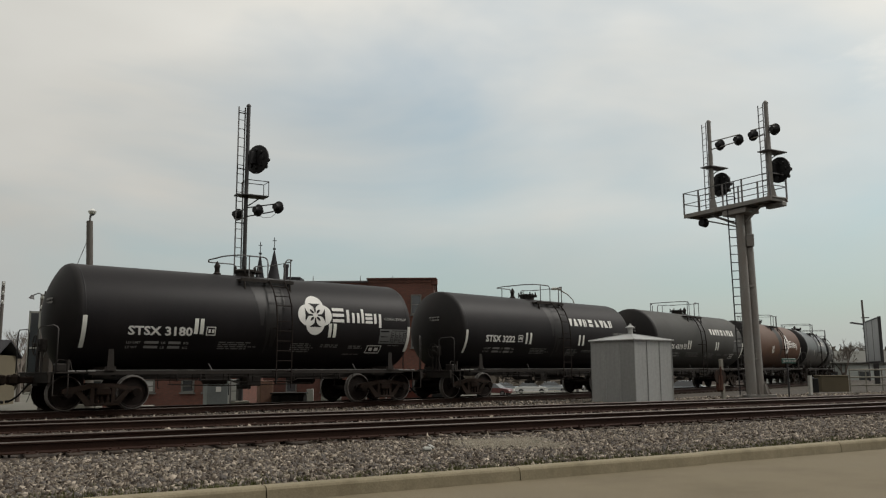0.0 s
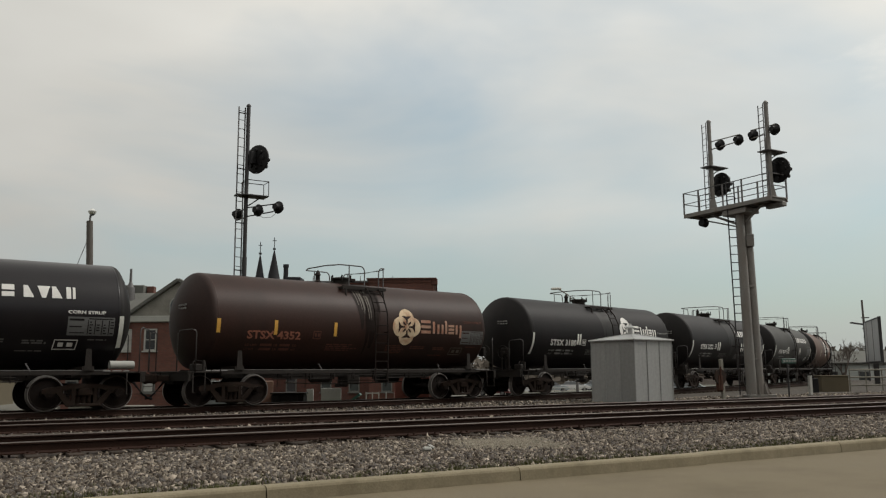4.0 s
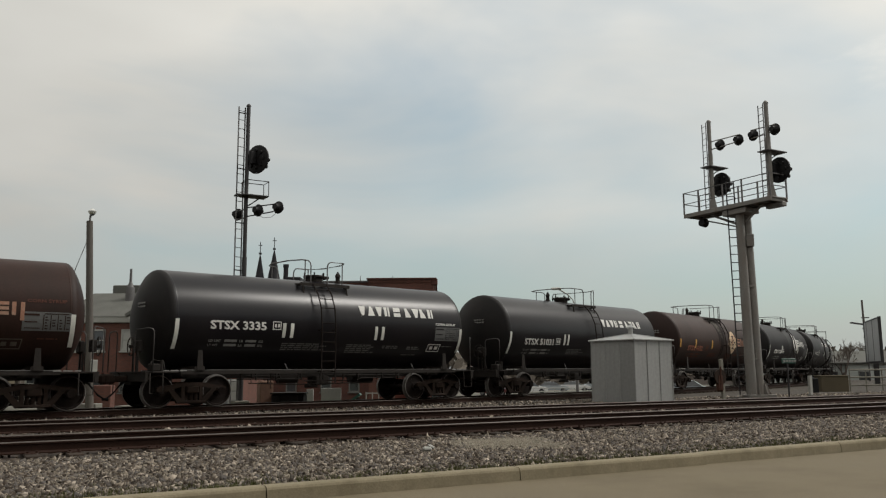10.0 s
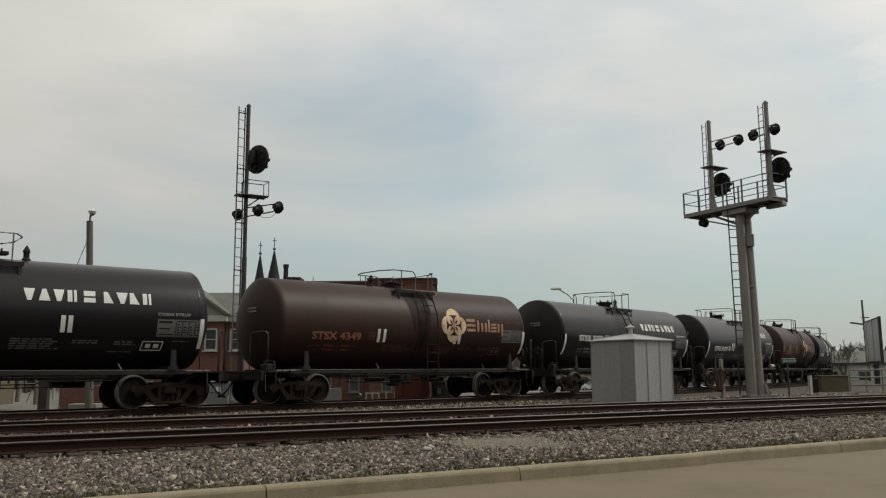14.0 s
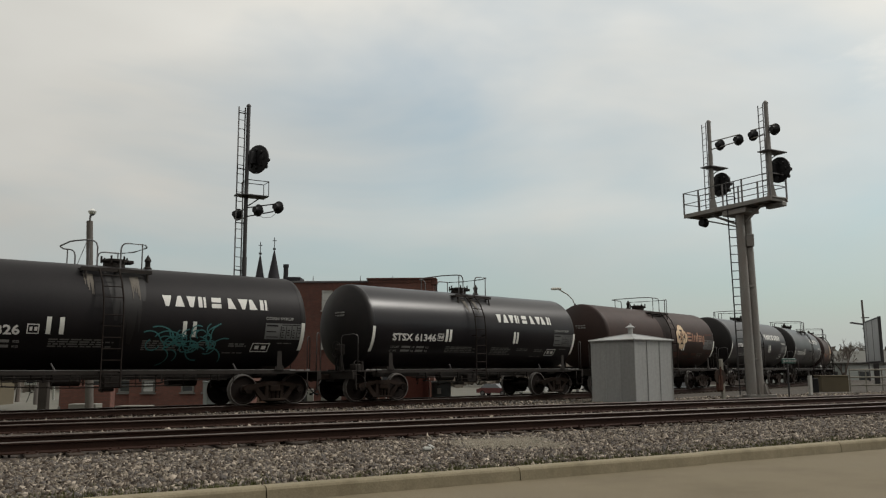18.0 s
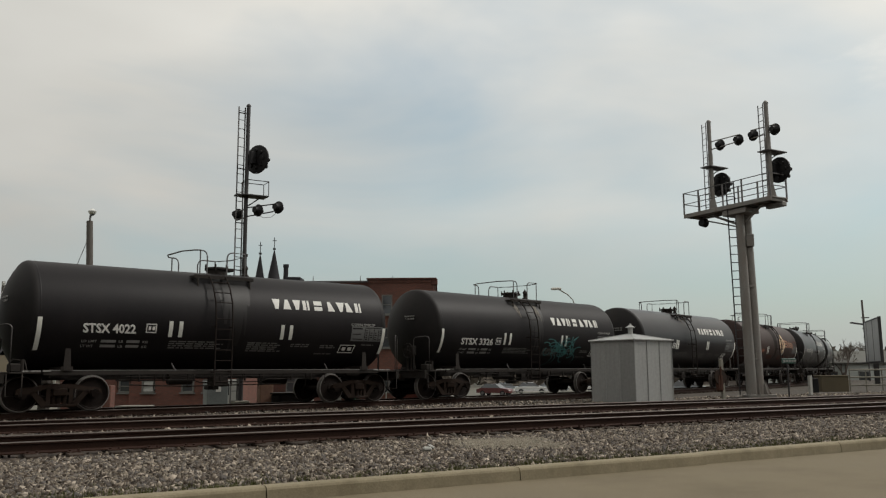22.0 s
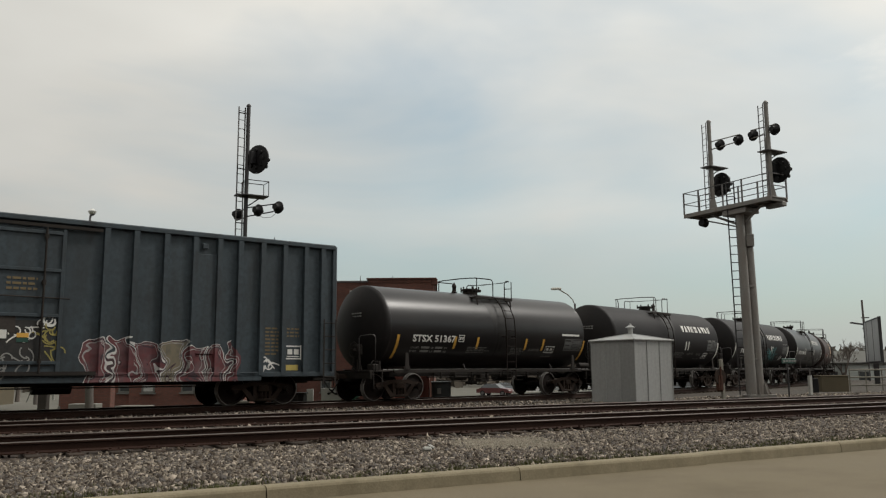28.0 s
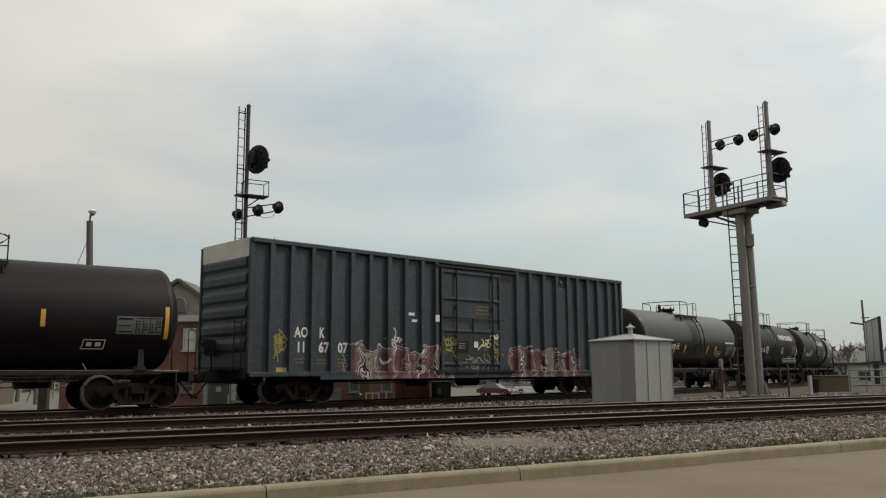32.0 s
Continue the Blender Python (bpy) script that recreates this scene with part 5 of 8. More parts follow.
def tank_car(s, mat="black", deck="A", brand="T", number="", tape="tape_white", letters="white", name_words="", spray=False, marks=True, spilled=True, text=(-4.45, -2.55, 2.03), square=-2.42, pairs=((-1.95, -1.69), (1.60, 1.88)), pair_z=2.04, word=(0.95, 4.27, 2.86), emblem=(1.68, 2.66), panel=(4.15, 5.38, 2.22), label=(3.78, 1.60), tape_z=(1.66, 2.50), tape_x=(-5.42, 5.38), corn=(4.15, 2.56), reservoir=False, residue=(), brake_end=-1):
    car = thing("tank_car", pose(0, 0, 0), name_words, "tank car", group="train of freight cars")
    CARS.append((car, s, 4.65))
    half, cyl = 5.99, 5.40
    part("tank", shared("tank_" + mat, mat, lambda bm: lathe(bm, [(cyl * k, TANK_R) for k in (-1.0, -0.5, 0.0, 0.5, 1.0)], "x", 64, centre=(0, 0, TANK_Z))), None, car)
    # heads get their own dark paint for the shade on the tank's ends
    head_mat = "head_brown" if mat == "brown" else "head_black"
    for k in (0, 180):
        part("tank_head", shared("tank_" + head_mat, head_mat, lambda bm: lathe(bm, tank_profile(half, cyl), "x", 64, centre=(0, 0, TANK_Z))), None, car, at=pose(0, 0, 0, 0, 0, k))
    for k in (-5.36, 5.36):
        part("weld_band", shared("weld_band_" + mat, mat, lambda bm: lathe(bm, [(-0.022, TANK_R + 0.0005), (-0.014, TANK_R + 0.003), (0.014, TANK_R + 0.003), (0.022, TANK_R + 0.0005)], "x", 64, centre=(0, 0, TANK_Z))), None, car, at=pose(k, 0, 0))
    for y in (-1.40, 1.40):
        part("side_sill", shared("tank_sill", ["under", "sill_edge"], lambda bm: sill_mesh(bm, 5.2)), None, car, at=pose(0, y, 0, 0, 0, 0 if y > 0 else 180))
    part("under_gear", shared("tank_under_gear", "under", under_gear_mesh), None, car)
    for k in (-1, 1):
        rot = 0 if k > 0 else 180
        part("end_platform", shared("end_platform", "under", end_platform_mesh), None, car, at=pose(k * 5.62, 0, 0, 0, 0, rot))
        for y in (-1, 1):
            part("end_railing", shared(f"end_railing_{y}", "rail_grey", lambda bm: end_rail_mesh(bm, y)), None, car, at=pose(k * 5.62, 0, 0, 0, 0, rot))
        part("coupler", shared("coupler", "truck", coupler_mesh), None, car, at=pose(k * 6.73, 0, 0, 0, 0, rot))
        part("air_hose", shared("air_hose", "rubber", hose_mesh), None, car, at=pose(k * 6.73, 0, 0, 0, 0, rot))
        part("uncoupling_lever", shared("uncoupling_lever", "under", uncoupling_lever_mesh), None, car, at=pose(k * 6.73, 0, 0, 0, 0, rot))
        part("saddle", shared("saddle", "under", saddle_mesh), None, car, at=pose(k * 4.64, 0, 0))
        part("brace", shared("brace", "dull_steel", brace_mesh), None, car, at=pose(2.5 * k + 0.70, 0, 0))
        part("sill_stripe", shared(f"sill_stripe_{k}", "dim_white", lambda bm: [block(bm, (k * 5.0 + k * w, -1.452, 1.045), (n, 0.008, 0.03)) for w, n in ((0.12, 0.2), (0.38, 0.24), (0.62, 0.16))]), None, car, "worn pale stripe along the sill")
        add_truck(car, k * 4.65, k * 1.55)
    part("brake_wheel", shared("brake_wheel", "under", brake_wheel_mesh), None, car, at=pose(brake_end * 6.32, -0.62, 1.72, 0, 0, 0 if brake_end < 0 else 180))
    part("platform_gear", shared("platform_gear", "under", platform_gear_mesh), None, car, at=pose(-5.62, 0, 0))
    part("brake_stand", shared("brake_stand", "under", brake_stand_mesh), None, car, at=pose(brake_end * 6.2, 0, 0, 0, 0, 0 if brake_end < 0 else 180))
    lx, walk_x, man_x, valve_x = DECKS[deck]
    part("ladder", shared("tank_ladder", "wheel", tank_ladder_mesh), None, car, at=pose(lx, 0, 0))
    part("ladder", CACHE["tank_ladder"], None, car, at=pose(lx, 0, 0, 0, 0, 180))
    add_walkway(car, *walk_x)
    rail_mat = "under" if deck == "C" else "dull_steel"
    for i, (x_up, x_end, posts) in enumerate(GUARDS[deck]):
        part("handrail", shared(f"rail_{deck}{i}", rail_mat, lambda bm: box_rail_mesh(bm, x_up, x_end, posts, top=4.57 if deck == "B" else 4.53)), None, car)
    if deck == "C":
        for y in (-1.06, 1.06):
            part("mid_rail", shared("mid_rail", rail_mat, lambda bm: rod(bm, (0.86, 0, 4.20), (1.27, 0, 4.24), 0.016, 6)), None, car, at=pose(0, y, 0))
    part("manway", shared(f"man_{deck}", "under", lambda bm: manway_mesh(bm, man_x)), None, car)
    part("safety_valve", shared(f"valve_{deck}", "under", lambda bm: valve_mesh(bm, valve_x)), None, car)
    # dark spill down the side below the manway
    if spilled and mat != "gloss":
        k = "spill_brown" if mat == "brown" else "spill"
        part("spill_stain", shared(f"spill_{k}_{deck}", k, lambda bm: spill_mesh(bm, man_x + (0.0 if deck == "B" else 0.2))), None, car, "dark spill stain below the manway")
    for i, (rx, rw, z0, z1) in enumerate(residue):
        bm = bmesh.new()
        residue_mesh(bm, rx, rw, z0, z1, 40 + i)
        part("residue_run", bm, "residue", car, "pale dried run below the deck")
    # reflective tape
    for x in tape_x:
        bm = bmesh.new()
        tank_patch(bm, x, x + 0.115, *tape_z)
        part("reflective_stripe", bm, tape, car)
    for grp in pairs:
        for x in grp:
            bm = bmesh.new()
            tank_patch(bm, x, x + 0.115, pair_z, pair_z + 0.44)
            part("reflective_stripe", bm, tape, car)
    # lettering
    if number:
        tx0, tx1, tz = text
        bm = bmesh.new()
        tank_text(bm, number, tx0, tz, 0.245, tx1 - tx0)
        part("reporting_mark", bm, letters, car)
        cap = "dim_white" if letters == "white" else "red_letter_dim"
        for row, caption in enumerate(("LD LMT", "LT WT")):
            z = 1.79 - 0.125 * row + 0.4 * (tz - 2.03)
            for body, dx, w in ((caption, 0.0, 0.40 if row == 0 else 0.33), ("LB", 0.97, 0.13), ("KG", 1.62, 0.15)):
                bm = bmesh.new()
                tank_text(bm, body, tx0 + dx, z, 0.075, w)
                part("capacity_lettering", bm, cap, car)
            for xa, xb in ((0.50, 0.90), (1.18, 1.54)):
                bm = bmesh.new()
                tank_patch(bm, tx0 + xa, tx0 + xb, z, z + 0.07, 0.008)
                part("capacity_bar", bm, cap, car)
        part("end_lettering", shared("endlet", "dim_white", lambda bm: [block(bm, (-5.955, -0.52 + 0.14 * i, 2.98 - 0.1 * j), (0.012, 0.1, 0.05)) for i in range(4) for j in range(2)]), None, car)
        part("stencil_square", shared(f"sq_{letters}_{square}_{tz}", "red_letter_dim" if letters != "white" else letters, lambda bm: frame_label_mesh(bm, square, tz + 0.02, 0.29, 0.25, 0.0)), None, car)
        for i, (xa, xb, z, rows, h) in enumerate(((-1.52, -0.25, 1.88, 4, 0.034), (0.90, 1.80, 1.88, 5, 0.034), (1.98, 2.70, 1.86, 2, 0.034), (2.92, 3.60, 1.58, 1, 0.03), (3.05, 3.62, 1.84, 2, 0.04), (4.62, 5.2, 1.88, 1, 0.03))):
            part("stencil_lettering", shared(f"sten_{i}_{deck}_{letters}", "stencil_dim" if letters == "white" else "red_letter_dim", lambda bm: text_lines(bm, xa - (0.4 if deck == "B" and i < 2 else 0.0), xb, z, rows, h, 0.058, 5 + i)), None, car)
    if number or (marks and s < 0):
        part("label_box", shared(f"lab_{label}", "white" if mat != "brown" else "residue", lambda bm: frame_label_mesh(bm, label[0], label[1], 0.58, 0.26, 0.03)), None, car)
        p0, p1, pz = panel
        part("data_panel", shared(f"panel_{panel}_{mat}", ["panel_grey", mat if mat != "grey_tank" else "black"], lambda bm: data_panel_mesh(bm, p0, p1, pz - 0.24, pz + 0.24)), None, car)
    if number and brand != "N":
        part("commodity_lettering", shared(f"commodity_{corn}_{letters}", ("dim_white" if mat != "gloss" else "white") if letters == "white" else "red_letter_dim", lambda bm: tank_text(bm, "CORN SYRUP", corn[0], corn[1], 0.085, 0.95)), None, car)
    if reservoir:
        part("air_reservoir", shared("end_reservoir_" + deck, "white_trim" if deck == "A" else "under", lambda bm: rod(bm, (5.22, -1.28, 1.20), (5.86, -1.28, 1.20), 0.11, 14)), None, car, "pale air reservoir on the end platform" if deck == "A" else "dark air reservoir on the end platform")
    if brand == "N" and number:
        part("white_bar", shared("bar_C", "white", lambda bm: tank_patch(bm, 3.96, 5.12, 2.41, 2.49, 0.008)), None, car)
    if brand == "T":
        name_shapes(car, "white", WIDE_NAME, word[0], word[1], word[2], 0.31)
    elif brand in ("S", "R"):
        k = "white" if brand == "S" else "cream"
        ex, ez = emblem
        part("emblem", shared(f"emblem_{k}_{emblem}", k, lambda bm: emblem_mesh(bm, ex, ez, 0.62)), None, car, "plain four-lobed emblem")
        name_shapes(car, "white" if brand == "S" else "stained_red", ROUND_NAME, ex + 0.65, ex + 2.62, ez - 0.20, 0.46)
        for q in range(4):
            part("emblem_leaf", shared(f"leaf_{mat}_{q}_{emblem}", mat, lambda bm: emblem_leaf(bm, ex, ez, 0.62, q)), None, car)
    if spray:
        r = random.Random(9)
        for i in range(40):
            bm = bmesh.new()
            x, z = 0.92 + 1.62 * r.random(), 1.62 + 0.46 * r.random()
            a, bend = r.uniform(0, 6.28), r.choice((-1, 1)) * r.uniform(0.15, 0.55)
            step = r.uniform(0.05, 0.10)
            prev = None
            for j in range(10):
                v1 = bm.verts.new(on_tank(x - 0.018 * math.sin(a), z + 0.018 * math.cos(a), 0.013 + 0.0004 * i))
                v2 = bm.verts.new(on_tank(x + 0.018 * math.sin(a), z - 0.018 * math.cos(a), 0.013 + 0.0004 * i))
                if prev:
                    bm.faces.new((prev[0], prev[1], v2, v1))
                prev = (v1, v2)
                x, z, a = x + step * math.cos(a), z + 0.8 * step * math.sin(a), a + bend
            bmesh.ops.recalc_face_normals(bm, faces=bm.faces[:])
            part("spray_stroke", bm, "teal_spray", car, "looping teal spray paint")
    return car


tank_car(153.0, "black_old", "B", "T", "", name_words="dull black tank car far along the curve")
tank_car(139.5, "black", "A", "T", "", name_words="black tank car far along the curve")
tank_car(126.05, "grey_tank", "B", "T", "", name_words="faded grey tank car far along the curve")
tank_car(112.6, "black", "A", "T", "", name_words="black tank car with white lettering on the curve")
tank_car(99.15, "brown_bright", "A", "S", "", name_words="oxide brown tank car with a white emblem")
tank_car(85.7, "grey_tank", "B", "T", "STSX 4319", name_words="faded grey-black tank car with white lettering")
tank_car(72.2, "black_old", "A", "T", "STSX 3222", name_words="dull black tank car with white lettering", text=(-4.30, -2.60, 2.10))
tank_car(58.67, "black_old", "A", "S", "STSX 3180", text=(-4.20, -2.36, 2.03), square=-1.96, pairs=((-2.33, -2.16), (2.18, 2.36)), pair_z=2.08, emblem=(1.67, 2.77), panel=(4.22, 5.36, 2.16), corn=(4.37, 2.70), name_words="dull black tank car with a white rosette emblem")
tank_car(45.04, "brown", "A", "R", "STSX 4352", tape="tape_yellow", letters="red_letter", text=(-4.39, -2.53, 2.00), square=-2.08, pairs=((-3.50,), (-1.31,)), pair_z=2.12, emblem=(1.70, 2.51), panel=(4.30, 5.40, 2.20), label=(3.88, 1.58), tape_x=(-5.40,), tape_z=(2.14, 2.55), corn=(4.36, 2.72), brake_end=1, residue=((-0.05, 0.42, 2.6, 3.68),), name_words="rusty brown tank car with a stained cream emblem")
tank_car(31.59, "gloss", "A", "T", "STSX 51031", text=(-4.46, -2.57, 2.03), square=-2.42, pairs=((-1.88, -1.62), (1.66, 1.93)), word=(1.04, 4.33, 2.91), panel=(4.08, 5.26, 2.21), corn=(4.07, 2.53), reservoir=True, name_words="glossy black tank car with white lettering")
tank_car(18.12, "gloss", "B", "T", "STSX 3335", text=(-4.35, -2.53, 2.25), square=-2.32, pairs=((-1.97, -1.69), (1.56, 1.84)), word=(0.90, 4.22, 2.84), panel=(4.23, 5.38, 2.30), label=(3.96, 1.68), corn=(4.23, 2.60), name_words="glossy black tank car with bold white lettering")
tank_car(4.66, "brown", "A", "R", "STSX 4349", letters="red_letter", text=(-4.42, -2.49, 2.03), square=-2.2, pairs=((-1.82, -1.57), (1.72, 1.93)), pair_z=1.97, emblem=(1.68, 2.64), panel=(4.23, 5.38, 2.30), label=(3.68, 1.60), tape_x=(5.38,), brake_end=1, corn=(4.32, 2.78), name_words="rusty brown tank car with a cream emblem and faded red letters")
tank_car(-8.79, "gloss", "B", "T", "STSX 61346", text=(-4.52, -2.49, 2.05), square=-2.42, pairs=((-2.03, -1.84), (1.64, 1.82)), word=(0.70, 4.05, 2.84), residue=((-0.75, 0.10, 3.1, 3.7), (-0.2, 0.10, 3.1, 3.72)), name_words="black tank car with white lettering and shiny top")
tank_car(-22.24, "black_old", "B", "T", "STSX 3326", spray=True, text=(-4.37, -2.62, 1.97), square=-2.47, pairs=((-2.02, -1.70), (1.58, 1.87)), pair_z=1.99, word=(0.95, 4.29, 2.84), residue=((-0.98, 0.16, 3.0, 3.65), (0.28, 0.2, 2.9, 3.65)), name_words="black tank car with a teal spray tag below the lettering")
tank_car(-35.64, "black_old", "B", "T", "STSX 4022", text=(-4.28, -2.89, 2.06), square=-2.62, pairs=((-1.98, -1.69), (1.55, 1.85)), pair_z=1.98, word=(1.24, 4.63, 2.91), tape_z=(1.58, 2.42), corn=(4.12, 2.47), name_words="dull black tank car with white lettering")
tank_car(-48.98, "black", "C", "N", "STSX 51367", tape="tape_yellow", text=(-4.33, -2.22, 2.03), square=-2.08, pairs=((-2.29,), (-1.10,), (1.67,), (2.74,)), pair_z=1.80, panel=(4.18, 5.36, 2.05), label=(2.97, 1.71), tape_z=(1.44, 2.24), tape_x=(-5.06, 5.42), reservoir=True, name_words="glossy black tank car with orange reflective stripes")
tank_car(-83.26, "black_old", "C", "N", "", tape="tape_yellow", pairs=((-2.05,), (2.06,)), pair_z=2.18, panel=(3.96, 5.18, 2.27), label=(3.13, 1.62), tape_z=(1.91, 2.80), tape_x=(-5.36, 5.26), name_words="plain dull black tank car with orange stripes")


# ---------------------------------------------------------------- boxcar
BX, BZ0, BZ1, BW = 9.52, 0.88, 5.04, 1.50


def boxcar(s):
    car = thing("boxcar", pose(0, 0, 0), "blue-green sixty-foot boxcar with red and white spray letters", "boxcar", group="train of freight cars")
    CARS.append((car, s, 7.25))
    bm = bmesh.new()
    block(bm, (0, 0, (BZ0 + BZ1 - 0.1) / 2), (BX * 2 - 0.1, BW * 2, BZ1 - 0.1 - BZ0))
    part("body", bm, "graffiti_box", car)
    # side posts, skipping the door
    xs = [-8.82, -8.09, -7.30, -6.54, -5.76, -4.99, -4.19, -3.42, -2.66, -1.98, 2.39, 3.17, 4.02, 4.86, 5.60, 6.25, 6.98, 7.72, 8.46, 9.06]
    for x in xs:
        # the post's mesh lies at its own place so that the paint runs on over it
        for side in (-1, 1):
            bm = bmesh.new()
            h0, h1 = BZ0 + 0.02, BZ1 - 0.16
            pr = ((-0.095, 0), (-0.075, 0.115), (0.075, 0.115), (0.095, 0))
            a = [bm.verts.new((x + u, side * (BW + v - 0.002), h0)) for u, v in pr]
            b = [bm.verts.new((x + u, side * (BW + v - 0.002), h1)) for u, v in pr]
            for i in range(3):
                bm.faces.new((a[i], a[i + 1], b[i + 1], b[i]))
            bm.faces.new(b)
            bm.faces.new(a)
            bmesh.ops.recalc_face_normals(bm, faces=bm.faces[:])
            part("side_post", bm, "graffiti_box", car)
    bm = bmesh.new()
    for x in (5.2,):
        block(bm, (x, -BW - 0.02, 2.95), (0.72, 0.05, 2.9), bevel=0.02)
        block(bm, (x - 0.05, -BW - 0.06, 4.62), (0.18, 0.06, 0.16), bevel=0.02)
    part("side_panel", bm, "graffiti_box", car)
    for side in (-1, 1):
        bm = bmesh.new()
        block(bm, (0, side * (BW + 0.04), BZ1 - 0.10), (BX * 2, 0.16, 0.14), bevel=0.02)
        part("top_chord", bm, "green_box", car)
        bm = bmesh.new()
        block(bm, (0, side * (BW + 0.05), 0.86), (14.0, 0.10, 0.26), bevel=0.015)
        block(bm, (0, side * (BW + 0.05), 0.92), (BX * 2, 0.10, 0.14), bevel=0.01)
        part("side_sill", bm, "graffiti_box", car)
    # roof with cross ribs
    bm = bmesh.new()
    block(bm, (0, 0, BZ1 - 0.04), (BX * 2, BW * 2 + 0.12, 0.06), bevel=0.02)
    for k in range(19):
        block(bm, (-9.0 + k, 0, BZ1 - 0.006), (0.12, BW * 2 - 0.7, 0.03))
    part("roof", bm, "green_box", car)
    # ends with horizontal ribs
    for k in (-1, 1):
        bm = bmesh.new()
        block(bm, (k * (BX - 0.03), 0, (BZ0 + BZ1) / 2 - 0.05), (0.06, BW * 2 + 0.1, BZ1 - BZ0 - 0.12))
        for i in range(6):
            z = 1.79 + 0.506 * i
            r = [(0, -0.22), (0.09, -0.12), (0.10, 0.06), (0, 0.20)]
            rib = bmesh.new()
            a = [rib.verts.new((k * (BX + u * 0.7), -1.35, z + v)) for u, v in r]
            b = [rib.verts.new((k * (BX + u * 0.7), 1.35, z + v)) for u, v in r]
            for j in range(3):
                rib.faces.new((a[j], a[j + 1], b[j + 1], b[j]))
            rib.faces.new(a)
            rib.faces.new(b)
            bmesh.ops.recalc_face_normals(rib, faces=rib.faces[:])
            part("end_rib", rib, "green_box", car)
        for s2 in (-1, 1):
            block(bm, (k * (BX - 0.02), s2 * (BW + 0.02), (BZ0 + BZ1) / 2), (0.16, 0.10, BZ1 - BZ0 - 0.1), bevel=0.02)
        bmesh.ops.recalc_face_normals(bm, faces=bm.faces[:])
        part("end_wall", bm, "green_box", car, "ribbed grimy end wall")
        bm = bmesh.new()
        block(bm, (k * (BX + 0.012), 0, 4.735), (0.05, 2.9, 0.57))
        part("end_band", bm, "band_white", car, "off-white band across the top of the end")
        bm = bmesh.new()
        if k > 0:
            ladder_mesh(bm, 2.0, 0.42, 0.42)
            part("ladder", bm, "under", car, at=pose(BX - 0.24, -BW - 0.18, 0.62))
        else:
            pipe(bm, [(-BX + 0.12, -BW - 0.06, 0.9), (-BX + 0.12, -BW - 0.12, 0.62), (-BX + 0.50, -BW - 0.12, 0.62), (-BX + 0.50, -BW - 0.06, 0.9)], 0.018, 6)
            part("corner_step", bm, "green_box", car)
            for z in (1.25, 1.75, 2.4):
                bm = bmesh.new()
                pipe(bm, [(-BX + 0.10, -BW - 0.02, z), (-BX + 0.10, -BW - 0.10, z), (-BX + 0.52, -BW - 0.10, z), (-BX + 0.52, -BW - 0.02, z)], 0.014, 6)
                part("grab_iron", bm, "green_box", car)
            bm = bmesh.new()
            for i in range(5):
                block(bm, (-BX - 0.04, -0.62 - 0.13 * i, 4.36), (0.03, 0.09, 0.08))
            part("end_lettering", bm, "dim_white", car)
            # brake details added in a dark colour to give the lower end's shade
            bm = bmesh.new()
            block(bm, (-BX - 0.22, -0.1, 1.12), (0.34, 2.5, 0.05))
            block(bm, (-BX - 0.16, 0.55, 1.75), (0.22, 0.34, 0.5), bevel=0.03)
            rod(bm, (-BX - 0.10, 0.55, 0.95), (-BX - 0.10, 0.55, 1.6), 0.03, 6)
            part("brake_gear", bm, "under", car, "hand brake housing and platform, dark for the shade on the lower end")
            part("brake_wheel", CACHE["brake_wheel"], None, car, at=pose(-BX - 0.42, 0.55, 1.85))
        bm = bmesh.new()
        ladder_mesh(bm, 1.8, 0.42, 0.38)
        part("ladder", bm, "under", car, at=pose(k * (BX + 0.14), -1.1, 0.75, 0, 0, 90))
        part("coupler", CACHE["coupler"], None, car, at=pose(k * 10.42, 0, 0, 0, 0, 0 if k > 0 else 180))
        part("air_hose", CACHE["air_hose"], None, car, at=pose(k * 10.42, 0, 0, 0, 0, 0 if k > 0 else 180))
        bm = bmesh.new()
        block(bm, (k * 9.85, 0, 0.86), (0.75, 0.45, 0.34), bevel=0.03)
        block(bm, (k * 9.55, 0, 0.92), (0.10, 2.9, 0.24), bevel=0.02)
        part("draft_gear", bm, "under", car)
        add_truck(car, k * 7.25, k * 2.4)
    bm = bmesh.new()
    block(bm, (0, 0, 0.78), (18.6, 0.5, 0.3), bevel=0.02)
    for k in range(-6, 7):
        block(bm, (k * 1.0, 0, 0.82), (0.12, 2.7, 0.16))
    rod(bm, (-2.5, -0.6, 0.62), (-1.7, -0.6, 0.62), 0.17, 12)
    rod(bm, (1.2, 0.6, 0.60), (2.2, 0.6, 0.60), 0.2, 12)
    pipe(bm, [(-5.4, -1.2, 0.6), (5.4, -1.2, 0.6)], 0.02, 6)
    part("under_gear", bm, "under", car)
    # plug door
    bm = bmesh.new()
    block(bm, (-0.22, -BW - 0.05, 2.86), (3.1, 0.08, 3.72), bevel=0.015)
    door = part("door", bm, "green_box", car, "closed blue-green plug door")
    bm = bmesh.new()
    for z in (1.25, 2.45, 3.62, 4.60):
        block(bm, (-0.22, -BW - 0.11, z), (3.0, 0.06, 0.09), bevel=0.01)
    for x in (-1.74, 1.30):
        block(bm, (x, -BW - 0.11, 2.86), (0.10, 0.06, 3.7), bevel=0.01)
    part("door_ribs", bm, "green_box", door)
    bm = bmesh.new()
    block(bm, (-0.22, -BW - 0.093, 1.74), (2.7, 0.012, 1.16), bevel=0.004)
    part("sooty_panel", bm, "soot", door, "blackened lower door panel")
    bm = bmesh.new()
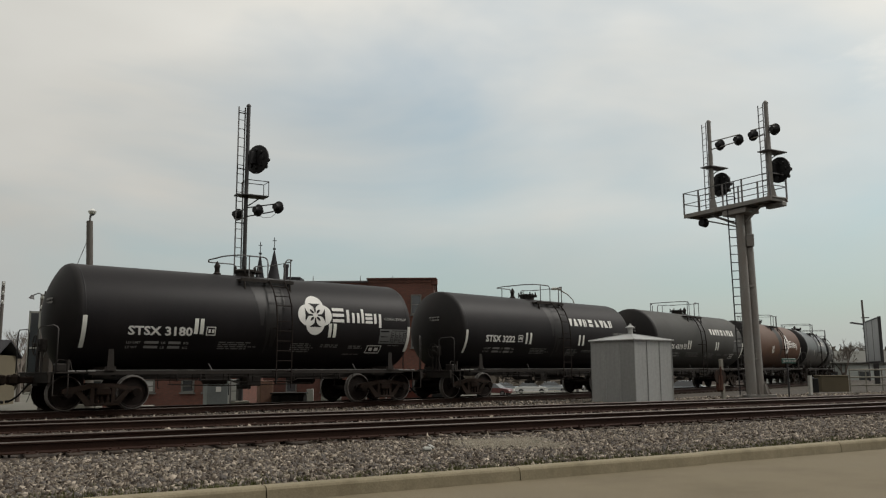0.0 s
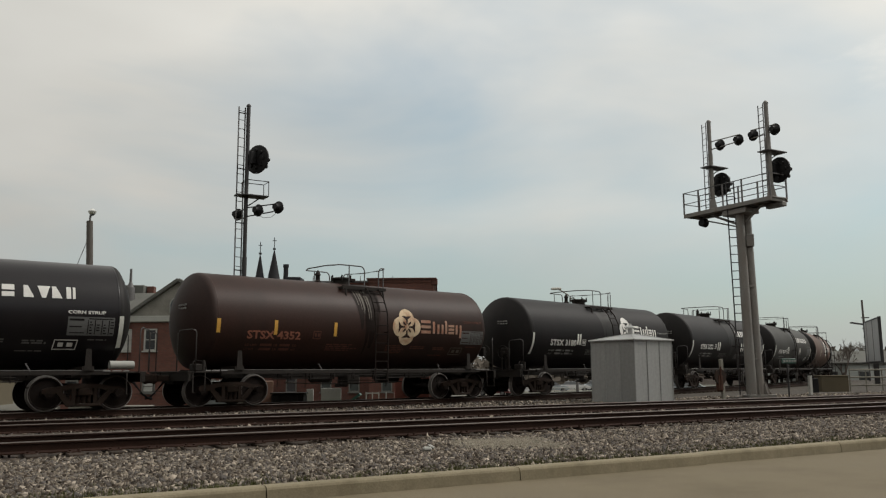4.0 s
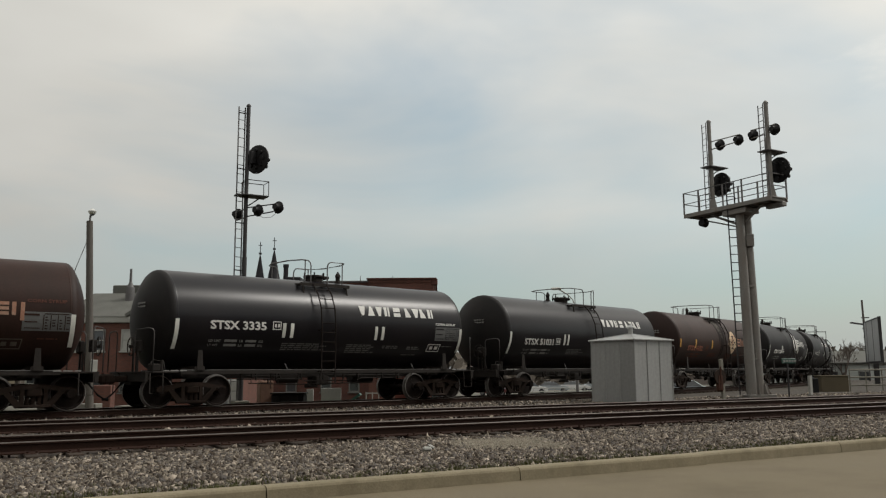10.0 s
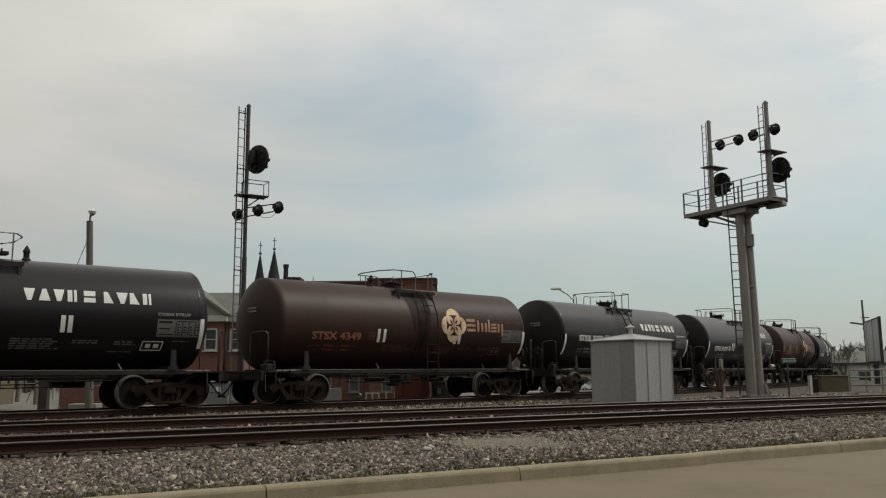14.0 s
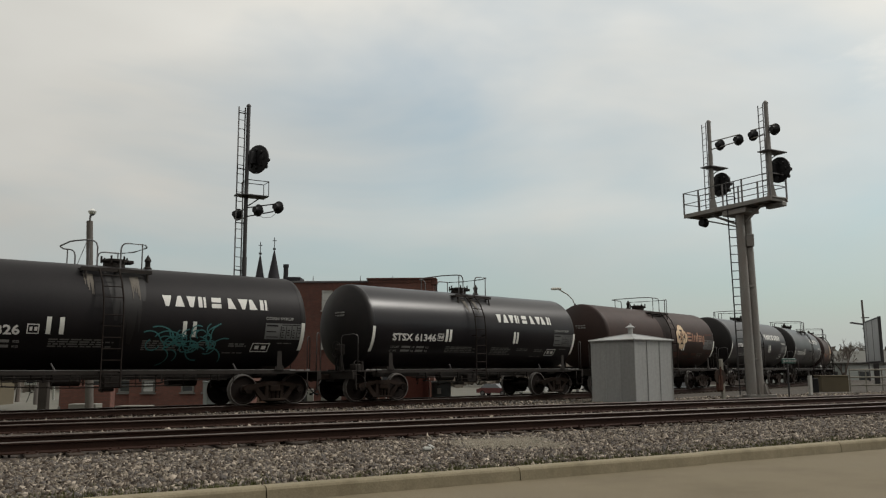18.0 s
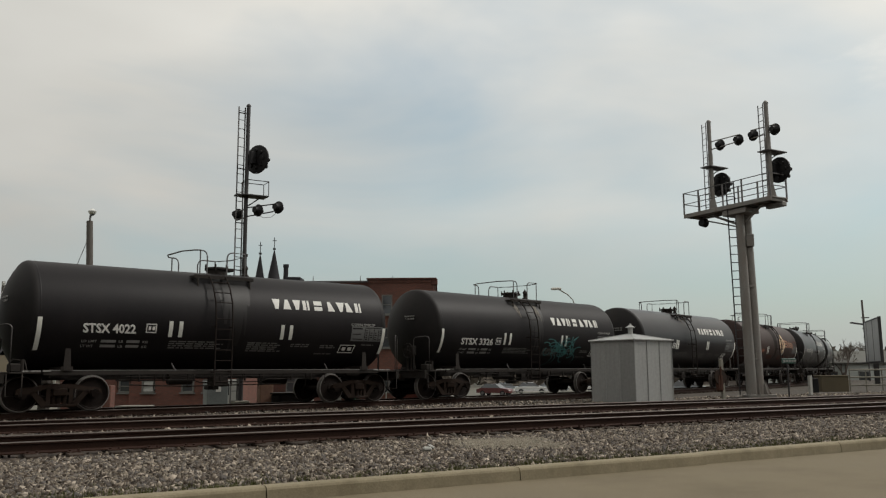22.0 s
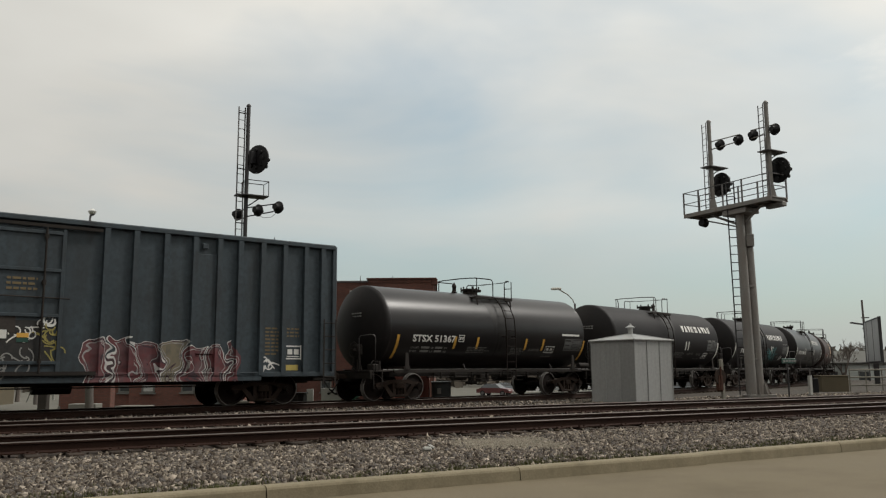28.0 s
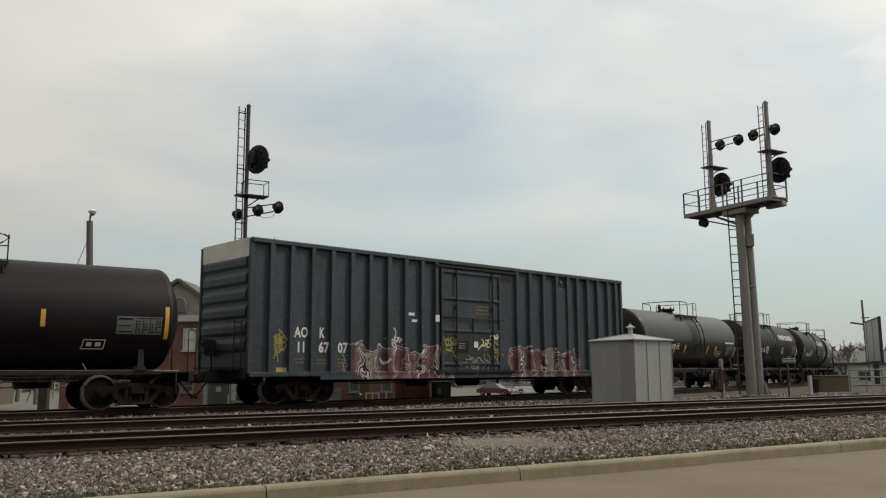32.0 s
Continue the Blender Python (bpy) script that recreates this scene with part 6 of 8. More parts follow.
    for x in (-1.05, 0.86):
        bm = bmesh.new()
        rod(bm, (x, -BW - 0.16, 1.0), (x, -BW - 0.16, 4.72), 0.028, 8)
        for z in (1.3, 2.2, 3.3, 4.5):
            block(bm, (x, -BW - 0.14, z), (0.10, 0.08, 0.12), bevel=0.01)
        part("locking_bar", bm, "under", door)
    for z, h in ((0.98, 0.10), (4.78, 0.08)):
        bm = bmesh.new()
        block(bm, (0.1, -BW - 0.13, z), (4.3, 0.055, h))
        part("door_track", bm, "under", door)
    bm = bmesh.new()
    pipe(bm, [(-1.85, -BW - 0.13, 2.92), (0.0, -BW - 0.15, 2.92), (1.5, -BW - 0.13, 2.90)], 0.02, 6)
    rod(bm, (-0.2, -BW - 0.15, 2.45), (-0.2, -BW - 0.15, 2.92), 0.03, 6)
    part("door_handle_bar", bm, "under", door)
    # letters and labels on the side
    def flat_text(bm, body, x, z, h, y=-BW - 0.006, width=None):
        vs, fs = text_mesh(body, h / 0.72)
        k = width / max(v.x for v in vs) if width else 1.0
        vv = [bm.verts.new((x + v.x * k, y, z + v.y)) for v in vs]
        for f in fs:
            bm.faces.new([vv[i] for i in f])
        bmesh.ops.recalc_face_normals(bm, faces=bm.faces[:])
    for body, x, z, w in (("AO", -7.93, 2.06, 0.50), ("K", -7.0, 2.06, 0.20), ("11", -7.86, 1.60, 0.30), ("67", -7.03, 1.60, 0.42), ("07", -6.28, 1.60, 0.40)):
        bm = bmesh.new()
        flat_text(bm, body, x, z, 0.32, width=w)
        part("reporting_mark", bm, "white", car)
    def flat_bars(name, x0, x1, z, rows, mat, h=0.05, gap=0.11, y=-BW - 0.006, seed=2):
        bm = bmesh.new()
        r = random.Random(seed)
        for i in range(rows):
            x = x0
            while x < x1 - 0.03:
                w = min(r.uniform(0.06, 0.2), x1 - x)
                block(bm, (x + w / 2, y, z - i * gap), (w, 0.004, h))
                x += w + 0.04
        part(name, bm, mat, car)
    flat_bars("small_lettering", -7.9, -7.55, 1.38, 2, "yellow", seed=3)
    flat_bars("small_lettering", -7.08, -6.68, 1.36, 2, "yellow", seed=4)
    flat_bars("small_lettering", -6.3, -5.95, 1.38, 4, "yellow", seed=5)
    flat_bars("small_lettering", 7.14, 7.58, 2.3, 8, "yellow", seed=6)
    flat_bars("small_lettering", 7.86, 8.28, 2.3, 3, "yellow", seed=7)
    flat_bars("small_lettering", 0.0, 0.72, 3.38, 3, "yellow", h=0.06, gap=0.13, y=-BW - 0.10, seed=8)
    bm = bmesh.new()
    for x, z, w, h in ((-8.36, 1.04, 0.42, 0.16), (8.05, 1.12, 0.42, 0.17)):
        bm = bmesh.new()
        block(bm, (x, -BW - 0.008, z), (w, 0.006, h))
        part("yellow_label", bm, "label_yellow", car, "yellow inspection label")
    bm = bmesh.new()
    for dx, dz, w, h in ((0, 0.2, 0.6, 0.04), (0, -0.2, 0.6, 0.04), (-0.28, 0, 0.04, 0.44), (0.28, 0, 0.04, 0.44), (-0.11, 0.02, 0.16, 0.16), (0.12, 0.02, 0.16, 0.16), (0, -0.13, 0.42, 0.03)):
        block(bm, (8.08 + dx * 0.95, -BW - 0.008, 1.58 + dz * 0.95), (w, 0.006, h))
    part("white_stencil", bm, "white", car)
    bm = bmesh.new()
    for x, z, w, h in ((-3.16, 2.97, 0.36, 0.10), (-2.98, 2.74, 0.26, 0.09)):
        block(bm, (x, -BW - 0.008, z), (w, 0.006, h), bevel=0.002)
    part("white_patch", bm, "white", car)
    bm = bmesh.new()
    block(bm, (-1.98, -BW - 0.118, 2.86), (0.20, 0.006, 0.24), bevel=0.002)
    part("white_patch", bm, "white", car)
    # spray tags
    def scrawl(name, x, z, w, h, n, mat, seed, y):
        bm = bmesh.new()
        r = random.Random(seed)
        for i in range(n):
            p = Vector((x + r.uniform(-w, w) / 2, y - 0.0003 * i, z + r.uniform(-h, h) / 2))
            a, turn = r.uniform(0, 6.28), r.uniform(-0.7, 0.7)
            prev = None
            for j in range(8):
                d = Vector((math.cos(a), 0, math.sin(a)))
                q = Vector((-d.z, 0, d.x)) * 0.018
                v1, v2 = bm.verts.new(p + q), bm.verts.new(p - q)
                if prev:
                    bm.faces.new((prev[0], prev[1], v2, v1))
                prev = (v1, v2)
                p = p + d * 0.055
                a += turn
        bmesh.ops.recalc_face_normals(bm, faces=bm.faces[:])
        part(name, bm, mat, car)
    scrawl("spray_tag", -8.42, 1.90, 0.46, 0.52, 30, "yellow_spray", 1, -BW - 0.008)
    scrawl("spray_tag", -1.42, 1.88, 0.5, 0.6, 16, "yellow_spray", 2, -BW - 0.104)
    scrawl("spray_tag", 1.06, 1.85, 0.4, 0.65, 14, "yellow_spray", 3, -BW - 0.104)
    scrawl("spray_tag", 1.06, 2.3, 0.35, 0.25, 6, "white", 4, -BW - 0.104)
    scrawl("spray_tag", 0.42, 2.02, 0.6, 0.25, 8, "white", 5, -BW - 0.104)
    scrawl("spray_tag", 0.35, 1.25, 0.8, 0.35, 12, "dim_white", 6, -BW - 0.104)
    scrawl("spray_tag", -0.3, 1.3, 0.7, 0.35, 10, "dim_white", 7, -BW - 0.104)
    scrawl("spray_tag", -3.8, 2.0, 0.4, 0.3, 10, "white", 8, -BW - 0.008)
    scrawl("spray_tag", 7.3, 1.2, 0.45, 0.25, 10, "white", 9, -BW - 0.008)
    scrawl("spray_tag", -5.9, 1.2, 0.4, 0.3, 9, "dim_white", 10, -BW - 0.008)
    bm = bmesh.new()
    block(bm, (0.45, -BW - 0.106, 1.94), (0.28, 0.004, 0.11), slot=0)
    block(bm, (0.45, -BW - 0.106, 1.82), (0.28, 0.004, 0.11), slot=1)
    part("sticker", bm, ["tape_yellow", "sign_green"], car, "small orange and green sticker")
    bm = bmesh.new()
    block(bm, (-0.72, -BW - 0.106, 1.86), (0.62, 0.004, 0.42))
    part("placard", bm, "signal_black", car, "black placard holder")
    flat_bars("small_lettering", -0.92, -0.56, 1.98, 3, "dim_white", h=0.03, gap=0.08, y=-BW - 0.110, seed=21)
    bm = bmesh.new()
    block(bm, (0.05, -BW - 0.104, 2.22), (0.42, 0.010, 0.44), bevel=0.003)
    part("latch_plate", bm, "box_dark", car, "brown latch plate")
    bm = bmesh.new()
    block(bm, (-0.02, -BW - 0.113, 1.96), (0.20, 0.004, 0.22))
    part("notice", bm, "white", car, "white notice")
    return car


boxcar(-66.14)

# ---------------------------------------------------------------- embankment under the curve, past the level ground
def build_embankment():
    bm = bmesh.new()
    rings = []
    for s in np.arange(58, 330, 4.0):
        rings.append([bm.verts.new((*curve_at(s, u)[:2], z)) for u, z in ((-6, -1.4), (-2.2, 0.095), (2.2, 0.095), (6, -1.4))])
    for a, b in zip(rings, rings[1:]):
        for k in range(3):
            bm.faces.new((a[k], a[k + 1], b[k + 1], b[k]))
    bmesh.ops.recalc_face_normals(bm, faces=bm.faces[:])
    tagged(part("embankment", bm, "track_dirt", None), "low ballasted embankment under the curved track", "embankment", kind="structure")


build_embankment()


# ---------------------------------------------------------------- signals
def disc_head(parent, x, y, z, r=0.53, turn=0.0):
    """A round signal target on the +x side of a mast: dish, rim, hoods and lamp cases behind."""
    bm = bmesh.new()
    lathe(bm, [(-0.06, 0.0), (-0.05, r * 0.6), (0.0, r), (0.03, r + 0.01), (0.06, r), (0.06, r - 0.04), (0.05, 0.0)], "x", 32)
    head = part("target_disc", bm, "signal_black", parent, "round black signal target", at=pose(x, y, z, 0, 0, turn))
    for k in range(8):
        a = math.tau * k / 8
        part("lamp_case", shared("lamp_case", "signal_black", lambda bm: rod(bm, (-0.10, 0, 0), (0.0, 0, 0), 0.06, 10, r2=0.085)), None, head, at=pose(0, 0.34 * math.cos(a), 0.34 * math.sin(a)))
    bm = bmesh.new()
    block(bm, (-0.20, 0, 0), (0.34, 0.10, 0.5), bevel=0.02)
    part("hanger", bm, "signal_black", head)
    for k in range(8):
        a = math.tau * k / 8
        bm = bmesh.new()
        yy, zz = 0.36 * math.cos(a), 0.36 * math.sin(a)
        rod(bm, (0.05, yy, zz), (0.27, yy, zz - 0.02), 0.085, 10, r2=0.075, caps=False)
        bmesh.ops.solidify(bm, geom=bm.faces[:], thickness=0.008)
        part("hood", bm, "signal_black", head)


def marker_lamp(parent, x, y, z, turn=0.0):
    bm = bmesh.new()
    lathe(bm, [(-0.20, 0.0), (-0.20, 0.11), (-0.05, 0.15), (0.0, 0.235), (0.03, 0.235), (0.03, 0.0)], "x", 18)
    part("marker_lamp", bm, "signal_black", parent, "small round black marker lamp", at=pose(x, y, z, 0, 0, turn))
    bm = bmesh.new()
    rod(bm, (0.03, 0, 0.0), (0.22, 0, -0.015), 0.10, 12, r2=0.085, caps=False)
    bmesh.ops.solidify(bm, geom=bm.faces[:], thickness=0.008)
    part("lamp_hood", bm, "signal_black", parent, at=pose(x, y, z, 0, 0, turn))


def lamp_arm(parent, p, q, z, mat="mast"):
    bm = bmesh.new()
    for dz in (-0.17, 0.17):
        rod(bm, (p[0], p[1], z + dz), (q[0], q[1], z + dz * 0.8), 0.024, 6)
    part("lamp_arm", bm, mat, parent)


def build_left_mast():
    ob = thing("signal_mast", pose(8.87, 30.63, 0.0), "tall dark railway signal mast with ladder and round target", "railway signal", group="railway signals")
    bm = bmesh.new()
    rod(bm, (0, 0, 0.1), (0, 0, 5.6), 0.095, 12)
    rod(bm, (0, 0, 5.6), (0, 0, 11.5), 0.078, 12)
    rod(bm, (0, 0, 11.5), (0, 0, 11.58), 0.1, 12, r2=0.05)
    part("mast", bm, "mast", ob)
    bm = bmesh.new()
    ladder_mesh(bm, 11.35, 0.26, 0.355, 0.013)
    part("ladder", bm, "dull_steel", ob, "narrow grey steel ladder", at=pose(-0.24, 0.04, 0.1, 0, 0, 10))
    for z in (2.0, 5.1, 6.9, 9.0, 11.2):
        bm = bmesh.new()
        block(bm, (-0.2, 0.02, z), (0.36, 0.03, 0.04), rz=10)
        part("ladder_bracket", bm, "mast", ob)
    disc_head(ob, 0.38, 0.0, 9.44, 0.56, 30)
    # small basket platform with a pipe guard
    bm = bmesh.new()
    block(bm, (0.30, -0.05, 7.95), (0.95, 0.62, 0.045), bevel=0.005)
    block(bm, (-0.25, 0.0, 7.96), (0.34, 0.4, 0.05), bevel=0.005)
    rod(bm, (0.05, 0, 7.55), (0.55, -0.05, 7.94), 0.022, 6)
    part("platform", bm, "mast", ob)
    bm = bmesh.new()
    zt = 8.52
    c = [(-0.1, -0.36), (0.76, -0.36), (0.76, 0.26), (-0.1, 0.26)]
    for (a, b), (d, e) in zip(c, c[1:] + c[:1]):
        rod(bm, (a, b, zt), (d, e, zt), 0.016, 6)
    for a, b in c:
        rod(bm, (a, b, 7.95), (a, b, zt), 0.016, 6)
    part("guard_rail", bm, "mast", ob)
    lamp_arm(ob, (0, 0), (0.72, -1.5), 7.32)
    lamp_arm(ob, (0, 0), (-0.2, 0.57), 7.28)
    for x, y in ((-0.2, 0.57), (0.24, -0.60), (0.72, -1.5)):
        marker_lamp(ob, x + 0.05, y, 7.32, 30)
    bm = bmesh.new()
    pipe(bm, [(0.72, -1.5, 7.12), (0.6, -1.25, 6.98), (0.42, -0.9, 7.0), (0.3, -0.6, 7.12)], 0.008, 5)
    part("cable", bm, "rubber", ob)
    bm = bmesh.new()
    block(bm, (0, 0, 0.18), (0.55, 0.55, 0.2), bevel=0.03)
    part("base", bm, "concrete", ob)


def gantry_post(ob, y):
    """One upright with ladder, shelf, marker lamps and target on the bracket."""
    bm = bmesh.new()
    rod(bm, (0, y, 7.95), (0, y, 8.45), 0.24, 4, r2=0.13)
    rod(bm, (0, y, 8.3), (0, y, 10.4), 0.10, 12)
    rod(bm, (0, y, 10.4), (0, y, 11.8), 0.085, 12)
    rod(bm, (0, y, 11.8), (0, y, 11.88), 0.11, 12, r2=0.06)
    part("post", bm, "steel_grey", ob)
    bm = bmesh.new()
    ladder_mesh(bm, 3.78, 0.30, 0.27, 0.012)
    part("ladder", bm, "dull_steel", ob, at=pose(-0.12, y + 0.17, 7.97, 0, 0, 75))
    bm = bmesh.new()
    block(bm, (0.18, y - 0.02, 9.80), (1.1, 0.55, 0.04), bevel=0.005)
    rod(bm, (0.05, y, 9.5), (0.55, y - 0.02, 9.79), 0.02, 6)
    part("shelf", bm, "dull_steel", ob)
    disc_head(ob, 0.44, y - 0.06, 9.10, 0.51)


def build_gantry():
    ob = thing("bracket_signal", pose(27.0, 22.85, 0.0), "grey steel bracket signal with railed platform and two masts", "railway signal", group="railway signals")
    # twin uprights with batten plates
    for foot, head, back in ((0.01, -0.06, -0.06), (0.35, 0.27, 0.08)):
        bm = bmesh.new()
        rod(bm, (foot * 0.868 + back * 0.496, -foot * 0.496 + back * 0.868, 0.32), (head * 0.868 + back * 0.496, -head * 0.496 + back * 0.868, 7.7), 0.205, 18, r2=0.165)
        part("column", bm, "steel_grey", ob)
    for z in (1.7, 4.6, 6.6):
        bm = bmesh.new()
        u = 0.18 - 0.075 * z / 7.6
        block(bm, (u * 0.868, -u * 0.496, z), (0.46, 0.24, 0.09), rz=-30, bevel=0.01)
        part("batten", bm, "steel_grey", ob)
    bm = bmesh.new()
    block(bm, (0.2, -0.22, 6.45), (0.3, 0.3, 0.5), rz=-45, bevel=0.02)
    part("junction_box", bm, "steel_grey", ob)
    bm = bmesh.new()
    block(bm, (0.28, -0.16, 0.27), (1.05, 0.9, 0.10), rz=-30, bevel=0.01)
    for k in range(8):
        a = math.tau * k / 8
        u, v = 0.28 + math.cos(a) * 0.46, -0.16 + math.sin(a) * 0.42
        sheet(bm, [(0.28 + math.cos(a) * 0.22, -0.16 + math.sin(a) * 0.2, 0.32), (u, v, 0.32), (0.28 + math.cos(a) * 0.27, -0.16 + math.sin(a) * 0.25, 0.85)], 0.025)
        rod(bm, (u, v, 0.3), (u, v, 0.40), 0.035, 6)
    part("base_plate", bm, "steel_grey", ob)
    bm = bmesh.new()
    block(bm, (0, 0, 0.15), (1.5, 1.5, 0.14), bevel=0.03)
    part("foundation", bm, "ballast", ob)
    # platform
    bm = bmesh.new()
    block(bm, (0.0, 0.35, 7.90), (1.0, 4.5, 0.05), bevel=0.005)
    for s in (-1, 1):
        block(bm, (s * 0.47, 0.35, 7.82), (0.06, 4.5, 0.13), bevel=0.008)
    for y in (-1.8, -0.9, 0.0, 1.2, 2.5):
        block(bm, (0, y, 7.82), (0.9, 0.08, 0.12))
    for s in (-1, 1):
        rod(bm, (0, s * 0.25, 7.2), (0.0, s * 1.3 + 0.2, 7.76), 0.05, 6)
    block(bm, (0, 0, 7.62), (0.8, 1.2, 0.22), bevel=0.02)
    block(bm, (0.3, -1.5, 7.68), (0.25, 0.8, 0.18), bevel=0.02)
    part("platform", bm, "steel_grey", ob)
    x0, x1, y0, y1 = -0.47, 0.47, -1.88, 2.58
    ys = [y0, y0 + 1.35, 0.45, 1.75, y1]
    rails = bmesh.new()
    for z in (8.36, 8.84):
        for x in (x0, x1):
            rod(rails, (x, y0, z), (x, y1, z), 0.019, 6)
        for y in (y0, y1):
            rod(rails, (x0, y, z), (x1, y, z), 0.019, 6)
    part("handrail", rails, "dull_steel", ob)
    for y in ys:
        for x in (x0, x1):
            bm = bmesh.new()
            block(bm, (x, y, 8.38), (0.05, 0.05, 0.95))
            part("rail_post", bm, "dull_steel", ob)
    gantry_post(ob, 1.40)
    gantry_post(ob, -1.55)
    lamp_arm(ob, (0, 1.40), (0.1, -0.12), 10.75, "steel_grey")
    marker_lamp(ob, 0.12, 0.95, 10.70)
    marker_lamp(ob, 0.12, -0.02, 10.68)
    lamp_arm(ob, (0, -0.75), (0.05, -1.86), 10.70, "steel_grey")
    marker_lamp(ob, 0.1, -0.78, 10.68)
    marker_lamp(ob, 0.1, -1.82, 10.66)
    # ladder up to the deck and the marker under it
    bm = bmesh.new()
    ladder_mesh(bm, 8.6, 0.30, 0.34, 0.018)
    part("ladder", bm, "mast", ob, "long dark access ladder", at=pose(-0.24, 0.14, 0.3, 0, -0.6, -40))
    bm = bmesh.new()
    lathe(bm, [(-0.16, 0.0), (-0.16, 0.16), (0.1, 0.19), (0.12, 0.0)], "x", 16)
    part("marker_lamp", bm, "signal_black", ob, at=pose(0.0, 1.95, 7.5))
    bm = bmesh.new()
    rod(bm, (0, 2.55, 7.8), (0, 0.3, 7.1), 0.03, 6)
    part("brace", bm, "steel_grey", ob)


build_left_mast()
build_gantry()


# ---------------------------------------------------------------- steel instrument shed beside the tracks
def build_shed():
    W, D, H = 2.05, 2.05, 2.28
    ob = thing("instrument_shed", pose(21.2, 23.25, 0.10, 0, 0, 7), "square galvanised sheet-steel instrument shed with vent", "shed")
    bm = bmesh.new()
    block(bm, (0, 0, H / 2), (W - 0.05, D - 0.05, H))
    part("core", bm, "galv", ob)
    # seamed wall sheets
    def panel(bm, w):
        block(bm, (0, 0, H / 2), (w - 0.012, 0.016, H - 0.02), bevel=0.003)
        block(bm, (w / 2 - 0.004, -0.012, H / 2), (0.026, 0.036, H - 0.02), bevel=0.004)
    for side, rot in ((0, 0), (1, 90), (2, 180), (3, 270)):
        n = 3
        w = W / n
        for i in range(n):
            me = shared("shed_panel", "galv", lambda bm: panel(bm, w))
            u = -W / 2 + w * (i + 0.5)
            m = pose(0, 0, 0, 0, 0, rot) @ pose(u, -D / 2 + 0.02, 0)
            part("wall_sheet", me, None, ob, at=m)
    bm = bmesh.new()
    e, r = 0.07, 0.25
    vs = [bm.verts.new((x * (W / 2 + e), y * (D / 2 + e), H)) for x, y in ((-1, -1), (1, -1), (1, 1), (-1, 1))]
    lo = [bm.verts.new((v.co.x, v.co.y, H - 0.035)) for v in vs]
    top = bm.verts.new((0, 0, H + r))
    for i in range(4):
        bm.faces.new((vs[i], vs[(i + 1) % 4], top))
        bm.faces.new((lo[i], lo[(i + 1) % 4], vs[(i + 1) % 4], vs[i]))
    bm.faces.new(lo)
    bmesh.ops.recalc_face_normals(bm, faces=bm.faces[:])
    for i in range(4):
        rod(bm, vs[i].co, top.co, 0.018, 6)
    part("roof", bm, "galv", ob)
    bm = bmesh.new()
    rod(bm, (0, 0, H + r - 0.06), (0, 0, H + r + 0.20), 0.09, 12)
    rod(bm, (0, 0, H + r + 0.22), (0, 0, H + r + 0.32), 0.19, 12, r2=0.03)
    rod(bm, (0, 0, H + r + 0.32), (0, 0, H + r + 0.37), 0.03, 8)
    part("vent", bm, "galv", ob, "capped round roof vent")
    bm = bmesh.new()
    block(bm, (0, 0, 0.0), (W + 0.1, D + 0.1, 0.12), bevel=0.02)
    part("footing", bm, "concrete", ob)


build_shed()


def simple(name, at, label, category, pieces, group=""):
    """A small thing out of parts: pieces are (part name, material, builder)."""
    ob = thing(name, at, label, category, group)
    for pname, mat, build in pieces:
        bm = bmesh.new()
        build(bm)
        part(pname, bm, mat, ob)
    return ob


# switch stand by the shed
simple("switch_stand", pose(22.72, 20.42, 0.10), "pale post with rusty switch target beside the track", "switch stand", [
    ("post", "concrete", lambda bm: block(bm, (0, 0, 0.78), (0.13, 0.1, 1.56), bevel=0.015, ry=-2)),
    ("target", "truck", lambda bm: lathe(bm, [(-0.02, 0.0), (-0.02, 0.27), (0.02, 0.27), (0.02, 0.0)], "y", 20, centre=(-0.16, -0.06, 0.95))),
    ("lever", "rust", lambda bm: (rod(bm, (-0.18, -0.08, 0.5), (-0.14, -0.08, 1.3), 0.03, 6), block(bm, (-0.16, -0.02, 0.75), (0.3, 0.14, 0.6), bevel=0.05)))])

# street name sign
simple("street_sign", pose(28.1, 21.95, 0.10), "green street name sign on a thin steel post", "sign", [
    ("post", "mast", lambda bm: rod(bm, (0, 0, 0), (0, 0, 1.62), 0.035, 8)),
    ("blade", "sign_green", lambda bm: block(bm, (0.08, -0.02, 1.52), (0.86, 0.02, 0.20), bevel=0.01)),
    ("lettering_bar", "dim_white", lambda bm: [block(bm, (-0.2 + 0.16 * i, -0.034, 1.52), (0.11, 0.004, 0.08)) for i in range(5)])])

# white marker post
simple("marker_post", pose(31.46, 23.49, 0.10), "short white painted marker post", "post", [
    ("post", "white_trim", lambda bm: block(bm, (0, 0, 0.46), (0.17, 0.12, 0.92), bevel=0.015))])

# relay box, pedestal and post near the mast, behind the train
simple("relay_box", pose(7.82, 30.1, 0.0), "blue-grey metal relay cabinet with white label", "cabinet", [
    ("body", "box_grey", lambda bm: block(bm, (0, 0, 0.50), (0.74, 0.6, 0.92), bevel=0.02)),
    ("lid", "box_grey", lambda bm: block(bm, (0, 0, 0.985), (0.80, 0.66, 0.05), bevel=0.015)),
    ("label", "white", lambda bm: block(bm, (0.02, -0.305, 0.72), (0.18, 0.008, 0.18))),
    ("feet", "concrete", lambda bm: block(bm, (0, 0, 0.03), (0.6, 0.5, 0.1)))])
simple("utility_pedestal", pose(9.6, 30.0, 0.0), "brown steel utility pedestal", "cabinet", [
    ("body", "box_brown", lambda bm: block(bm, (0, 0, 0.50), (0.5, 0.4, 1.0), bevel=0.03))])
